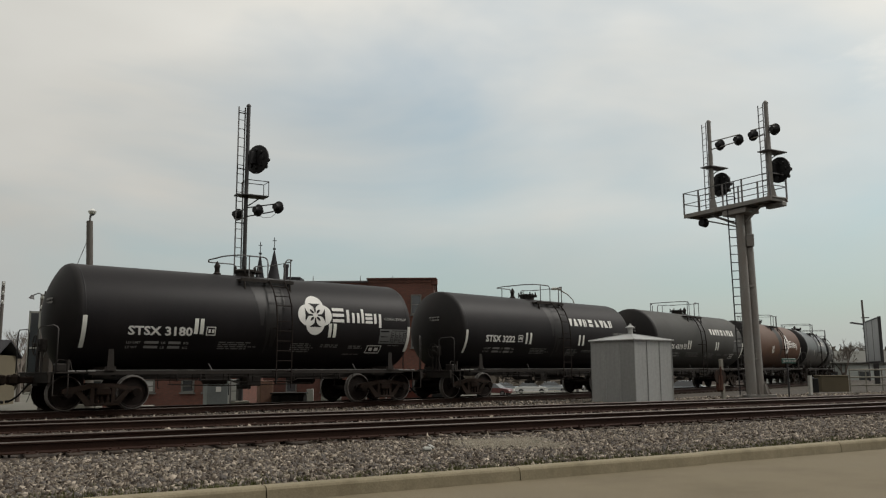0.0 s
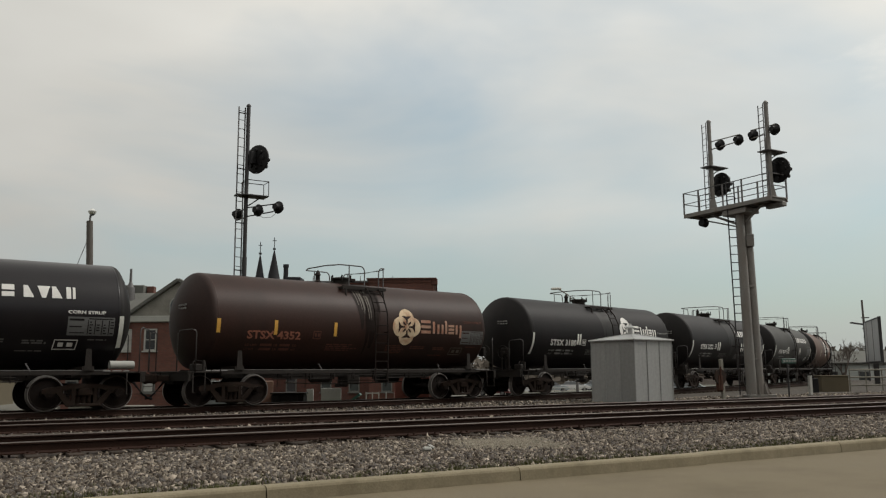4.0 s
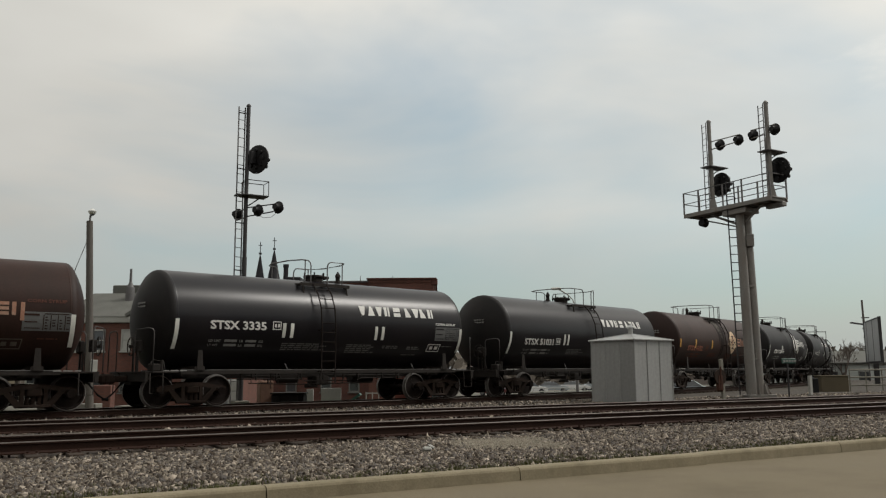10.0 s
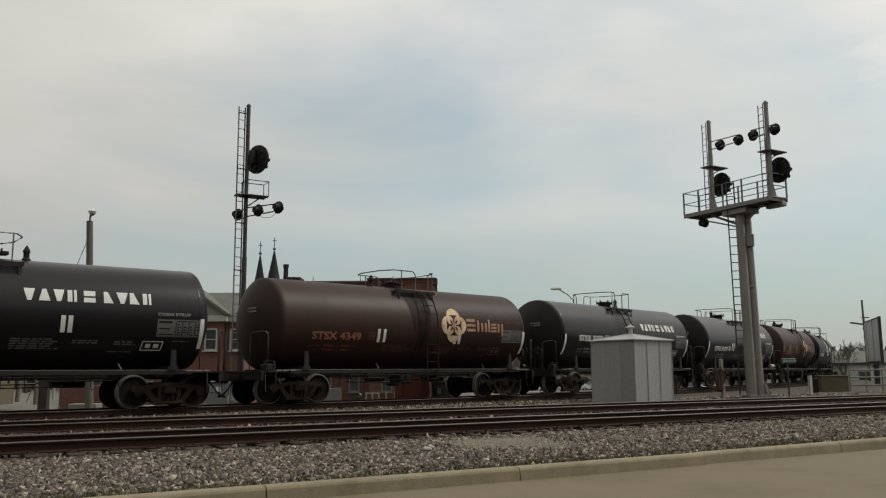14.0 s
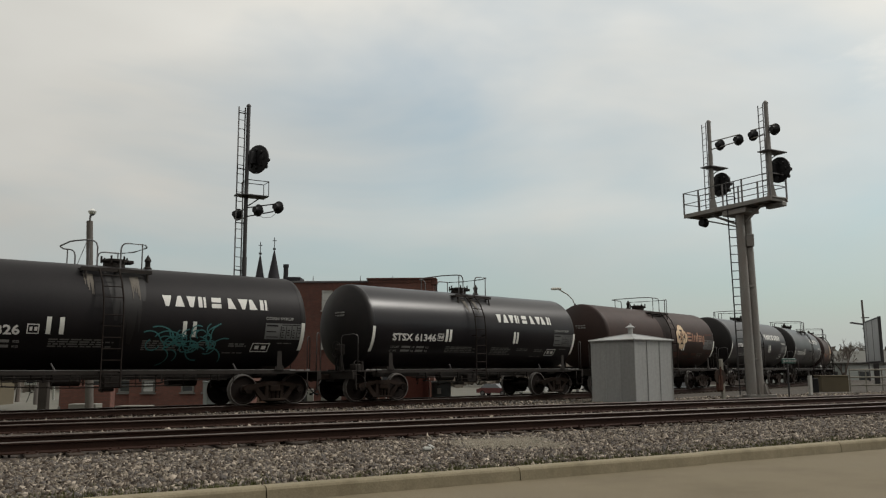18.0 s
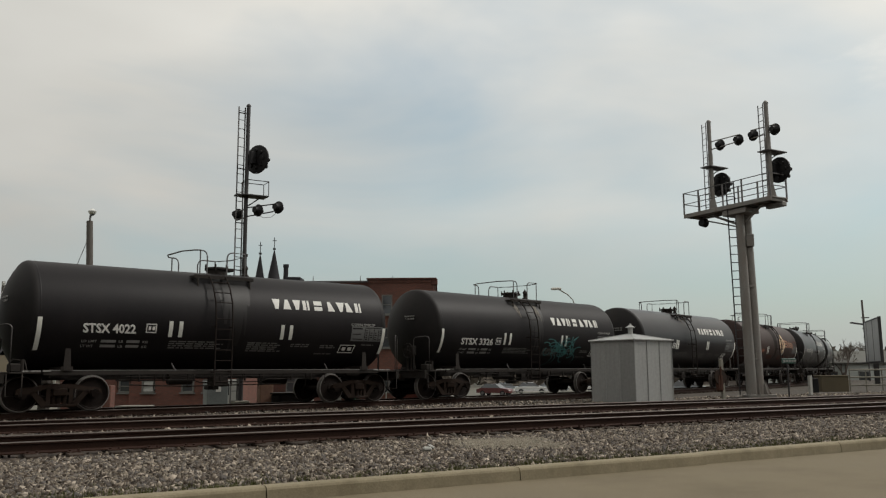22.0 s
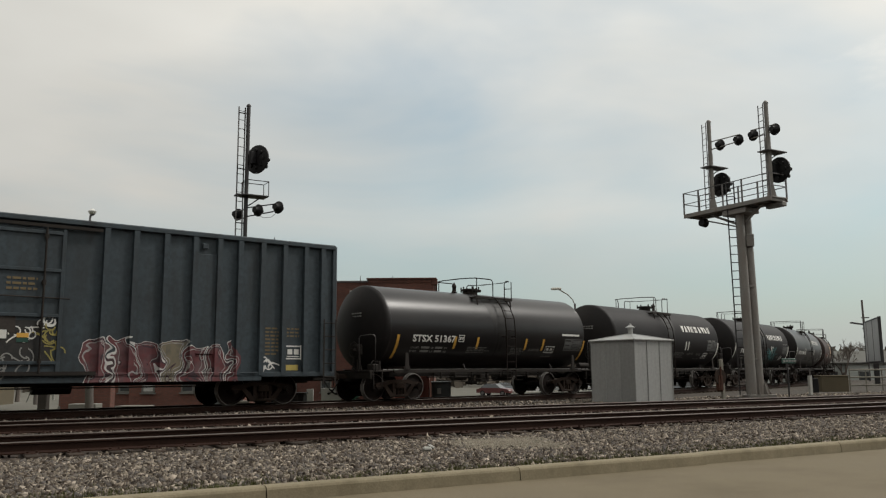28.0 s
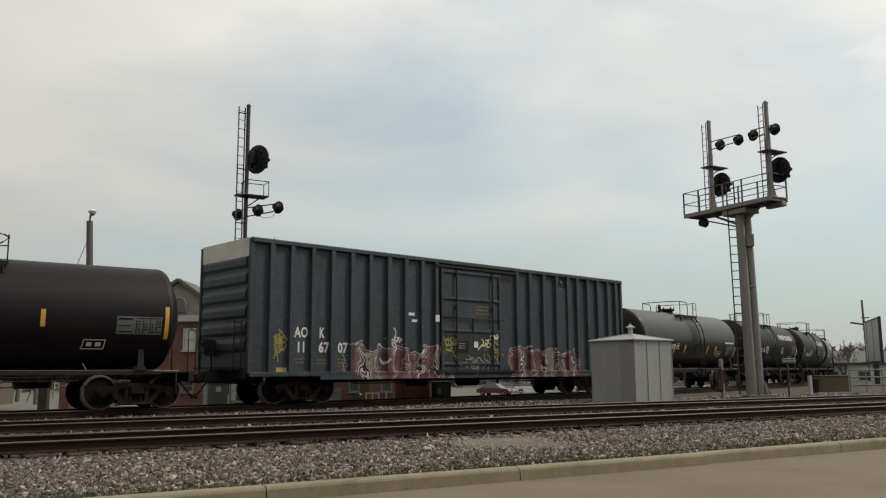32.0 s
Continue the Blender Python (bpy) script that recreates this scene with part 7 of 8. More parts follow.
simple("white_locker", pose(8.62, 31.3, -0.2), "white metal locker with ribs behind the mast", "cabinet", [
    ("body", "white_trim", lambda bm: block(bm, (0, 0, 0.62), (0.62, 0.5, 1.24), bevel=0.02)),
    ("slot", "signal_black", lambda bm: block(bm, (-0.12, -0.255, 0.9), (0.12, 0.008, 0.42)))])


# wooden lamp pole behind the train
def build_lamp_pole():
    ob = thing("lamp_pole", pose(4.50, 36.62, -1.0), "weathered wooden pole with a globe yard lamp", "lamp pole")
    bm = bmesh.new()
    rod(bm, (0, 0, 0), (-0.42, 0, 8.55), 0.17, 12, r2=0.125)
    part("pole", bm, "wood", ob)
    bm = bmesh.new()
    rod(bm, (-0.42, 0, 8.5), (-0.40, 0, 8.8), 0.04, 8)
    rod(bm, (-0.42, 0, 8.76), (-0.26, -0.04, 8.86), 0.05, 8)
    part("bracket", bm, "dull_steel", ob)
    bm = bmesh.new()
    lathe(bm, [(-0.12, 0.0), (-0.11, 0.09), (-0.03, 0.16), (0.02, 0.17), (0.05, 0.12), (0.12, 0.05), (0.13, 0.0)], "z", 16, centre=(-0.34, 0, 8.95))
    part("lamp_head", bm, ["lamp_glass"], ob, "pale round lamp head")
    bm = bmesh.new()
    pipe(bm, [(-0.46, 0, 7.75), (-0.83, 0.1, 6.6), (-2.3, 0.4, 1.2)], 0.016, 5)
    part("guy_wire", bm, "dull_steel", ob)
    bm = bmesh.new()
    block(bm, (0.02, -0.2, 2.6), (0.26, 0.12, 0.5), bevel=0.02)
    part("meter_box", bm, "white_trim", ob, "small white meter box")


build_lamp_pole()


# ---------------------------------------------------------------- buildings behind the train
def window_unit(parent, x, z, w, h, rot=0.0, y=0.0, frame_mat="dull_trim", glass="pane", bars=1):
    """Frame, sill, panes and bars set in a wall that faces local -y."""
    win = part("window", shared(f"win_{w}_{h}_{glass}", glass, lambda bm: block(bm, (0, 0.02, h / 2), (w, 0.03, h))), None, parent, at=pose(x, y, z, 0, 0, rot))
    def fr(bm):
        t = 0.10
        for s in (-1, 1):
            block(bm, (s * w / 2, -0.03, h / 2), (t, 0.10, h + t), bevel=0.01)
        for zz in (0, h):
            block(bm, (0, -0.03, zz), (w + t, 0.10, t), bevel=0.01)
        for k in range(bars):
            block(bm, (0, -0.02, h * (k + 1) / (bars + 1)), (w, 0.06, 0.06))
    part("frame", shared(f"winframe_{w}_{h}_{frame_mat}_{bars}", frame_mat, fr), None, win)
    part("sill", shared(f"winsill_{w}_{frame_mat}", frame_mat, lambda bm: block(bm, (0, -0.08, -0.09), (w + 0.25, 0.22, 0.09), bevel=0.01)), None, win)
    return win


def build_gable_house():
    # wall line runs along local x, facing the tracks; local origin at the gable's centre foot
    ob = thing("brick_hall", pose(12.05, 56.2, -1.2, 0, 0, -29.7), "red brick hall with pale pediment and grey hip roof", "building")
    bm = bmesh.new()
    block(bm, (-1.7, 3.2, 2.95), (12.0, 6.0, 5.7))
    block(bm, (0, 0.4, 2.95), (6.0, 1.2, 5.7))
    part("wall", bm, "brick", ob)
    bm = bmesh.new()
    block(bm, (-1.7, 3.2, -0.1), (12.1, 6.1, 1.05), bevel=0.03)
    block(bm, (0, 0.4, -0.1), (6.1, 1.3, 1.05), bevel=0.03)
    part("base_course", bm, "pale_stone", ob)
    bm = bmesh.new()
    block(bm, (0, 0.35, 6.02), (6.5, 1.6, 0.42), bevel=0.05)
    block(bm, (-1.7, 3.2, 6.02), (12.5, 6.5, 0.42), bevel=0.05)
    part("entablature", bm, "white_trim", ob)
    # pediment
    bm = bmesh.new()
    sheet(bm, [(-3.15, -0.25, 6.24), (3.15, -0.25, 6.24), (0, -0.25, 8.45)], 0.3)
    part("pediment", bm, "pediment", ob)
    for s in (-1, 1):
        bm = bmesh.new()
        d = math.degrees(math.atan2(2.21, 3.15))
        block(bm, (s * 1.68, -0.35, 7.42), (4.1, 0.5, 0.22), ry=s * d, bevel=0.03)
        block(bm, (s * 1.72, 1.4, 7.42), (4.0, 3.4, 0.12), ry=s * d)
        part("raking_cornice", bm, "roof", ob)
    bm = bmesh.new()
    ring = [(-0.5, 6.45), (-0.5, 6.9)] + [(0.5 * math.cos(radians(a)), 6.9 + 0.5 * math.sin(radians(a))) for a in range(170, -1, -20)] + [(0.5, 6.45)]
    sheet(bm, [(x, -0.33, z) for x, z in ring], 0.06)
    fan = part("fan_window", bm, "pane", ob, "arched attic window")
    bm = bmesh.new()
    pipe(bm, [(x * 1.06, -0.36, 6.45 + (z - 6.45) * 1.04) for x, z in ring], 0.05, 6)
    for x in (-0.17, 0.17):
        block(bm, (x, -0.36, 6.9), (0.04, 0.05, 0.85))
    part("frame", bm, "white_trim", fan)
    # hip roof
    bm = bmesh.new()
    b = [bm.verts.new(v) for v in ((-8.0, -0.1, 6.22), (4.6, -0.1, 6.22), (4.6, 6.5, 6.22), (-8.0, 6.5, 6.22))]
    t = [bm.verts.new(v) for v in ((-7.2, 3.6, 8.1), (3.3, 3.6, 8.1), (3.3, 4.4, 8.1), (-7.2, 4.4, 8.1))]
    for i in range(4):
        k = (i + 1) % 4
        bm.faces.new((b[i], b[k], t[k], t[i]))
    bm.faces.new(t)
    bm.faces.new(list(reversed(b)))
    bmesh.ops.recalc_face_normals(bm, faces=bm.faces[:])
    part("roof", bm, "roof", ob)
    bm = bmesh.new()
    block(bm, (-4.9, 4.6, 8.2), (2.2, 1.6, 1.0), bevel=0.05)
    part("dormer", bm, "roof", ob)
    bm = bmesh.new()
    rod(bm, (-4.3, 2.6, 7.0), (-4.3, 2.6, 8.4), 0.36, 8, r2=0.3)
    rod(bm, (-4.3, 2.6, 8.4), (-4.3, 2.6, 8.8), 0.26, 8, r2=0.1)
    rod(bm, (-4.3, 2.6, 8.8), (-4.3, 2.6, 9.7), 0.1, 8, r2=0.08)
    part("roof_vent", bm, "dull_steel", ob)
    bm = bmesh.new()
    block(bm, (-3.5, 4.5, 8.2), (0.5, 0.5, 0.9), bevel=0.02)
    part("chimney", bm, "brick", ob)
    for x, y in ((-6.9, 0.18), (-5.3, 0.18), (-3.4, 0.18), (-1.75, -0.22), (0.8, -0.22), (2.2, -0.22), (3.75, 0.18)):
        window_unit(ob, x, 4.0, 0.74, 1.34, y=y, frame_mat="white_trim", glass="blind" if x in (-3.4, 0.8) else "pane")
        window_unit(ob, x, 1.3, 0.74, 0.75, y=y, glass="blind" if x in (-1.75,) else "pane")
        bm = bmesh.new()
        block(bm, (x, y - 0.06, 0.12), (0.8, 0.06, 0.42))
        part("basement_window", bm, "pane", ob)


def build_warehouse():
    ob = thing("brick_warehouse", pose(26.6, 60.8, -1.2, 0, 0, -29.7), "dark red brick flat-roofed warehouse with corbelled parapet", "building")
    bm = bmesh.new()
    block(bm, (-1.5, 7.1, 4.75), (11.4, 14, 9.7))
    part("wall", bm, "brick_dark", ob)
    bm = bmesh.new()
    block(bm, (3.75, 6.8, 4.9), (5.1, 14.4, 9.5))
    block(bm, (3.75, 6.8, 9.62), (5.3, 14.6, 0.28), bevel=0.04)
    part("wing", bm, "brick", ob)
    bm = bmesh.new()
    block(bm, (3.75, 6.8, 9.80), (5.55, 14.9, 0.14), bevel=0.02)
    block(bm, (6.35, -0.2, 9.55), (0.5, 0.7, 0.5), bevel=0.05)
    part("cornice", bm, "brick_dark", ob)
    bm = bmesh.new()
    block(bm, (-1.1, 7.1, 9.66), (10.8, 14.2, 0.14), bevel=0.02)
    for x in (-5.8, -3.4, 0.4, 3.0):
        rod(bm, (x, 0.4, 9.7), (x, 0.4, 10.15), 0.04, 6, r2=0.02)
    part("coping", bm, "dull_steel", ob)
    bm = bmesh.new()
    rod(bm, (-6.1, 3.0, 9.4), (-6.1, 3.0, 11.35), 0.20, 12)
    rod(bm, (-6.1, 3.0, 11.2), (-6.1, 3.0, 11.45), 0.24, 12)
    part("chimney_pipe", bm, "dark_roof", ob, "dark round chimney pipe")
    bm = bmesh.new()
    block(bm, (-5.2, 2.6, 9.95), (1.1, 2.0, 0.6), bevel=0.04)
    part("roof_house", bm, "dark_roof", ob)
    for x in (-4.93, -2.2, 0.0):
        for z in (1.0, 4.4, 7.4):
            window_unit(ob, x, z, 0.75, 1.5, y=0.08, frame_mat="white_trim" if z > 4 else "dull_trim", glass="blind" if z > 7 else "pane")
    for x in (2.6, 4.9):
        for z in (1.0, 4.4, 7.0):
            window_unit(ob, x, z, 0.75, 1.5, y=-0.42)


build_gable_house()
build_warehouse()


def build_church():
    ob = thing("church", pose(46.8, 146, -1.2, 0, 0, -20), "distant dark church with two slender spires", "church")
    bm = bmesh.new()
    block(bm, (0.0, 8, 7), (12, 26, 14))
    part("nave", bm, "brick_dark", ob)
    for x, top, r in ((-1.55, 23.6, 0.8), (0.95, 24.5, 1.08)):
        bm = bmesh.new()
        block(bm, (x, 0, 9.5), (r * 1.9, r * 1.9, 19.0), bevel=0.1)
        tw = part("tower", bm, "dark_roof", ob)
        bm = bmesh.new()
        rod(bm, (0, 0, 18.9), (0, 0, top), r * 1.12, 8, r2=0.12)
        part("spire", bm, "dark_roof", tw, at=pose(x, 0, 0))
        bm = bmesh.new()
        rod(bm, (0, 0, top - 0.2), (0, 0, top + 2.5), 0.08, 6)
        block(bm, (0, 0, top + 1.9), (0.7, 0.1, 0.12))
        block(bm, (0, 0, top + 0.4), (0.5, 0.4, 0.3))
        part("cross", bm, "dark_roof", tw, at=pose(x, 0, 0))


build_church()


# cobra-head street lamp behind the train
def build_street_lamp():
    ob = thing("street_lamp", pose(47.5, 59.2, -1.2), "grey street lamp with a curved arm", "street lamp")
    bm = bmesh.new()
    rod(bm, (0, 0, 0), (0, 0, 8.5), 0.13, 10, r2=0.09)
    part("pole", bm, "dull_steel", ob)
    bm = bmesh.new()
    pipe(bm, [(0, 0, 8.3), (-0.15, 0.1, 8.85), (-0.55, 0.35, 9.35), (-1.2, 0.75, 9.8)], 0.055, 8)
    part("arm", bm, "white_trim", ob)
    bm = bmesh.new()
    block(bm, (-1.40, 0.88, 9.86), (0.95, 0.38, 0.22), rz=-32, bevel=0.08)
    part("lamp_head", bm, "band_white", ob)


build_street_lamp()


# ---------------------------------------------------------------- yard clutter between track and buildings
def box_thing(name, x, y, z, s, mat, label, cat, rz=-29.7, extra=None):
    ob = thing(name, pose(x, y, z, 0, 0, rz), label, cat)
    bm = bmesh.new()
    block(bm, (0, 0, s[2] / 2), s, bevel=0.03)
    part("body", bm, mat, ob)
    if extra:
        extra(ob)
    return ob


def lid_on(w, d, h, mat):
    def go(ob):
        bm = bmesh.new()
        block(bm, (0, 0, h + 0.03), (w + 0.08, d + 0.08, 0.06), bevel=0.015)
        part("lid", bm, mat, ob)
        for s in (-1, 1):
            bm = bmesh.new()
            block(bm, (s * w * 0.3, -d / 2 - 0.02, h * 0.5), (0.07, 0.05, h * 0.9))
            part("rib", bm, mat, ob)
    return go


def at_depth(aside, depth, z):
    """A plan point: metres to the right of the view axis, and metres in front of the eye."""
    return (aside * 0.8683 + depth * 0.4961, -aside * 0.4961 + depth * 0.8683, z)


box_thing("refuse_container", *at_depth(-5.6, 30.5, -0.30), (1.15, 0.8, 0.82), "under", "dark grey refuse container", "container", extra=lid_on(1.15, 0.8, 0.82, "under"))
box_thing("refuse_container", *at_depth(-1.32, 35.0, -0.62), (1.42, 1.2, 1.85), "red_steel", "brick-red steel refuse container in the yard", "container", extra=lid_on(1.42, 1.2, 1.85, "red_steel"))
box_thing("refuse_container", *at_depth(-0.12, 35.3, -0.62), (0.80, 1.0, 1.45), "box_grey", "pale grey steel container with a white label", "container", extra=lid_on(0.80, 1.0, 1.45, "box_grey"))
simple("container_label", pose(*at_depth(-0.20, 34.72, 0.35), 0, 0, -29.7), "small white label on the grey container", "label", [("plate", "white", lambda bm: block(bm, (0, 0, 0.15), (0.16, 0.02, 0.24)))])
box_thing("concrete_block", *at_depth(-14.6, 40.0, -0.95), (1.5, 0.8, 0.75), "pale_stone", "pale concrete barrier block", "barrier")
box_thing("concrete_block", *at_depth(-17.0, 40.0, -0.95), (1.3, 0.8, 0.85), "pale_stone", "pale concrete barrier block", "barrier")
box_thing("brick_pier", *at_depth(-18.6, 44.0, -1.1), (2.6, 0.6, 1.8), "brick", "low brown brick wall pier", "wall")


def sign_posts(bm):
    block(bm, (0, 0, 0.6), (0.26, 0.12, 1.2), bevel=0.01)
    block(bm, (0.52, 0, 0.62), (0.16, 0.1, 1.2), bevel=0.01)


def sign_board(bm):
    block(bm, (0.85, -0.04, 0.98), (0.75, 0.04, 0.5), bevel=0.01)


simple("white_sign", pose(*at_depth(-5.25, 33.0, -0.55), 0, 0, -29.7), "white painted board on two posts", "sign", [("posts", "white_trim", sign_posts), ("board", "white_trim", sign_board)])


def rack(bm):
    for x in (-0.6, -0.3, 0.0, 0.35, 0.75):
        block(bm, (x, 0, 0.65), (0.05, 0.05, 1.3))
    for z in (0.2, 0.55, 0.9, 1.25):
        block(bm, (-0.3, 0.0, z), (0.65, 0.05, 0.05))
    for z in (0.1, 0.4, 0.7):
        block(bm, (0.6, 0.0, z), (0.5, 0.4, 0.05))


simple("pipe_rack", pose(*at_depth(-3.1, 40.0, -0.95), 0, 0, -29.7), "white steel stair rack beside the yard wall", "rack", [("frame", "white_trim", rack)])


def slide(bm):
    sheet(bm, [(-0.9, -0.4, 0.1), (0.6, -0.4, 1.2), (0.6, 0.4, 1.2), (-0.9, 0.4, 0.1)], 0.1)


simple("green_ramp", pose(*at_depth(-4.4, 38.0, -0.85), 0, 0, -29.7), "teal painted sloping ramp", "ramp", [("deck", "sign_green", slide), ("leg", "mast", lambda bm: [block(bm, (0.5, y, 0.55), (0.08, 0.08, 1.1)) for y in (-0.3, 0.3)])])


# timber post in front of the brick hall
def shelter_frame(bm):
    for x in (-0.74, -0.34):
        block(bm, (x, -0.05, 3.1), (0.07, 0.06, 3.0))
    for z in (1.65, 3.1, 4.55):
        block(bm, (-0.54, -0.05, z), (0.44, 0.06, 0.07))
    block(bm, (0.42, -0.08, 2.6), (0.08, 0.06, 3.2))
    block(bm, (0.80, -0.08, 4.2), (0.84, 0.06, 0.08))


def shelter_lamp(bm):
    pipe(bm, [(-0.15, -0.1, 5.2), (-0.40, -0.15, 5.32), (-0.62, -0.2, 5.22)], 0.025, 6)
    rod(bm, (-0.62, -0.2, 5.24), (-0.66, -0.21, 5.08), 0.05, 10, r2=0.12)


simple("yard_portal", pose(*at_depth(-16.15, 34.0, -0.75), 0, 0, -29.7), "tall dark timber pillar with white framed panels and a gooseneck lamp", "post", [("pillar", "box_dark", lambda bm: block(bm, (0, 0, 2.70), (0.34, 0.34, 5.4), bevel=0.02)), ("panel_frame", "white_trim", shelter_frame), ("panel", "pane", lambda bm: block(bm, (-0.54, -0.04, 3.1), (0.36, 0.02, 2.9))), ("lamp", "dull_steel", shelter_lamp)])


def parked_car(x, y, z, rz, paint, label):
    ob = thing("parked_car", pose(x, y, z, 0, 0, rz), label, "car", group="parked cars")
    bm = bmesh.new()
    prof = [(-2.2, 0.35), (-2.2, 0.75), (-1.7, 0.92), (-1.2, 0.95), (1.1, 0.93), (2.0, 0.80), (2.2, 0.6), (2.2, 0.35)]
    a = [bm.verts.new((u, -0.87, v)) for u, v in prof]
    b = [bm.verts.new((u, 0.87, v)) for u, v in prof]
    n = len(prof)
    for i in range(n):
        k = (i + 1) % n
        bm.faces.new((a[i], a[k], b[k], b[i]))
    bm.faces.new(a)
    bm.faces.new(b)
    cab = [(-1.75, 0.92), (-1.15, 1.42), (0.3, 1.44), (1.05, 0.93)]
    c = [bm.verts.new((u, -0.78 if v < 1 else -0.62, v)) for u, v in cab]
    d = [bm.verts.new((u, 0.78 if v < 1 else 0.62, v)) for u, v in cab]
    f = bm.faces.new((c[1], c[2], d[2], d[1]))
    for i, k in ((0, 1), (2, 3)):
        f = bm.faces.new((c[i], c[k], d[k], d[i]))
        f.material_index = 1
    for q in (c, d):
        f = bm.faces.new(q)
        f.material_index = 1
    bmesh.ops.recalc_face_normals(bm, faces=bm.faces[:])
    part("body", bm, [paint, "pane"], ob)
    for u in (-1.35, 1.35):
        for v in (-0.8, 0.8):
            bm = bmesh.new()
            rod(bm, (0, -0.1, 0), (0, 0.1, 0), 0.32, 16)
            w = part("wheel", bm, "rubber", ob, at=pose(u, v, 0.32))
            bm = bmesh.new()
            rod(bm, (0, -0.11, 0), (0, 0.11, 0), 0.2, 12)
            part("rim", bm, "dull_steel", w)
    for u, m2 in ((2.19, "lamp_glass"), (-2.19, "car_red")):
        for v in (-0.62, 0.62):
            bm = bmesh.new()
            block(bm, (u, v, 0.66), (0.06, 0.34, 0.16), bevel=0.02)
            part("headlight" if u > 0 else "tail_light", bm, m2, ob)
    return ob


CAR_SPOTS = ((6.3, 103, "car_red", -60, "dark red parked saloon car in the lot"), (11.6, 112, "car_white", -35, "white parked saloon car in the lot"), (15.0, 116, "car_silver", -35, "silver parked saloon car in the lot"), (18.6, 120, "car_white", -35, "white parked car in the far row"), (22.4, 122, "car_silver", -35, "silver parked car in the far row"), (9.0, 120, "car_silver", -35, "silver parked car beside the fence"), (22.3, 76, "car_silver", -50, "pale blue-silver parked car past the curve"))
for right, dep, paint, turn, lab in CAR_SPOTS:
    cx, cy, cz = at_depth(right, dep, 0)
    parked_car(cx, cy, ground_z(cx, cy), turn, paint, lab)


def build_fence(p, q, z, h, n, name, label, mat):
    ob = thing(name, pose(0, 0, 0), label, "fence")
    p, q = Vector((*p, z)), Vector((*q, z))
    d = q - p
    for i in range(n + 1):
        bm = bmesh.new()
        c = p + d * (i / n)
        rod(bm, c, c + Vector((0, 0, h)), 0.035, 6)
        part("post", bm, mat, ob)
    for k in (0.35, 0.68, 1.0):
        bm = bmesh.new()
        rod(bm, p + Vector((0, 0, h * k)), q + Vector((0, 0, h * k)), 0.045, 6)
        part("rail", bm, mat, ob)


fa, fb = at_depth(7.5, 92, 0), at_depth(22, 98, 0)
build_fence(fa[:2], fb[:2], -1.75, 1.15, 12, "lot_fence", "pale pipe-rail fence along the car lot", "white_trim")


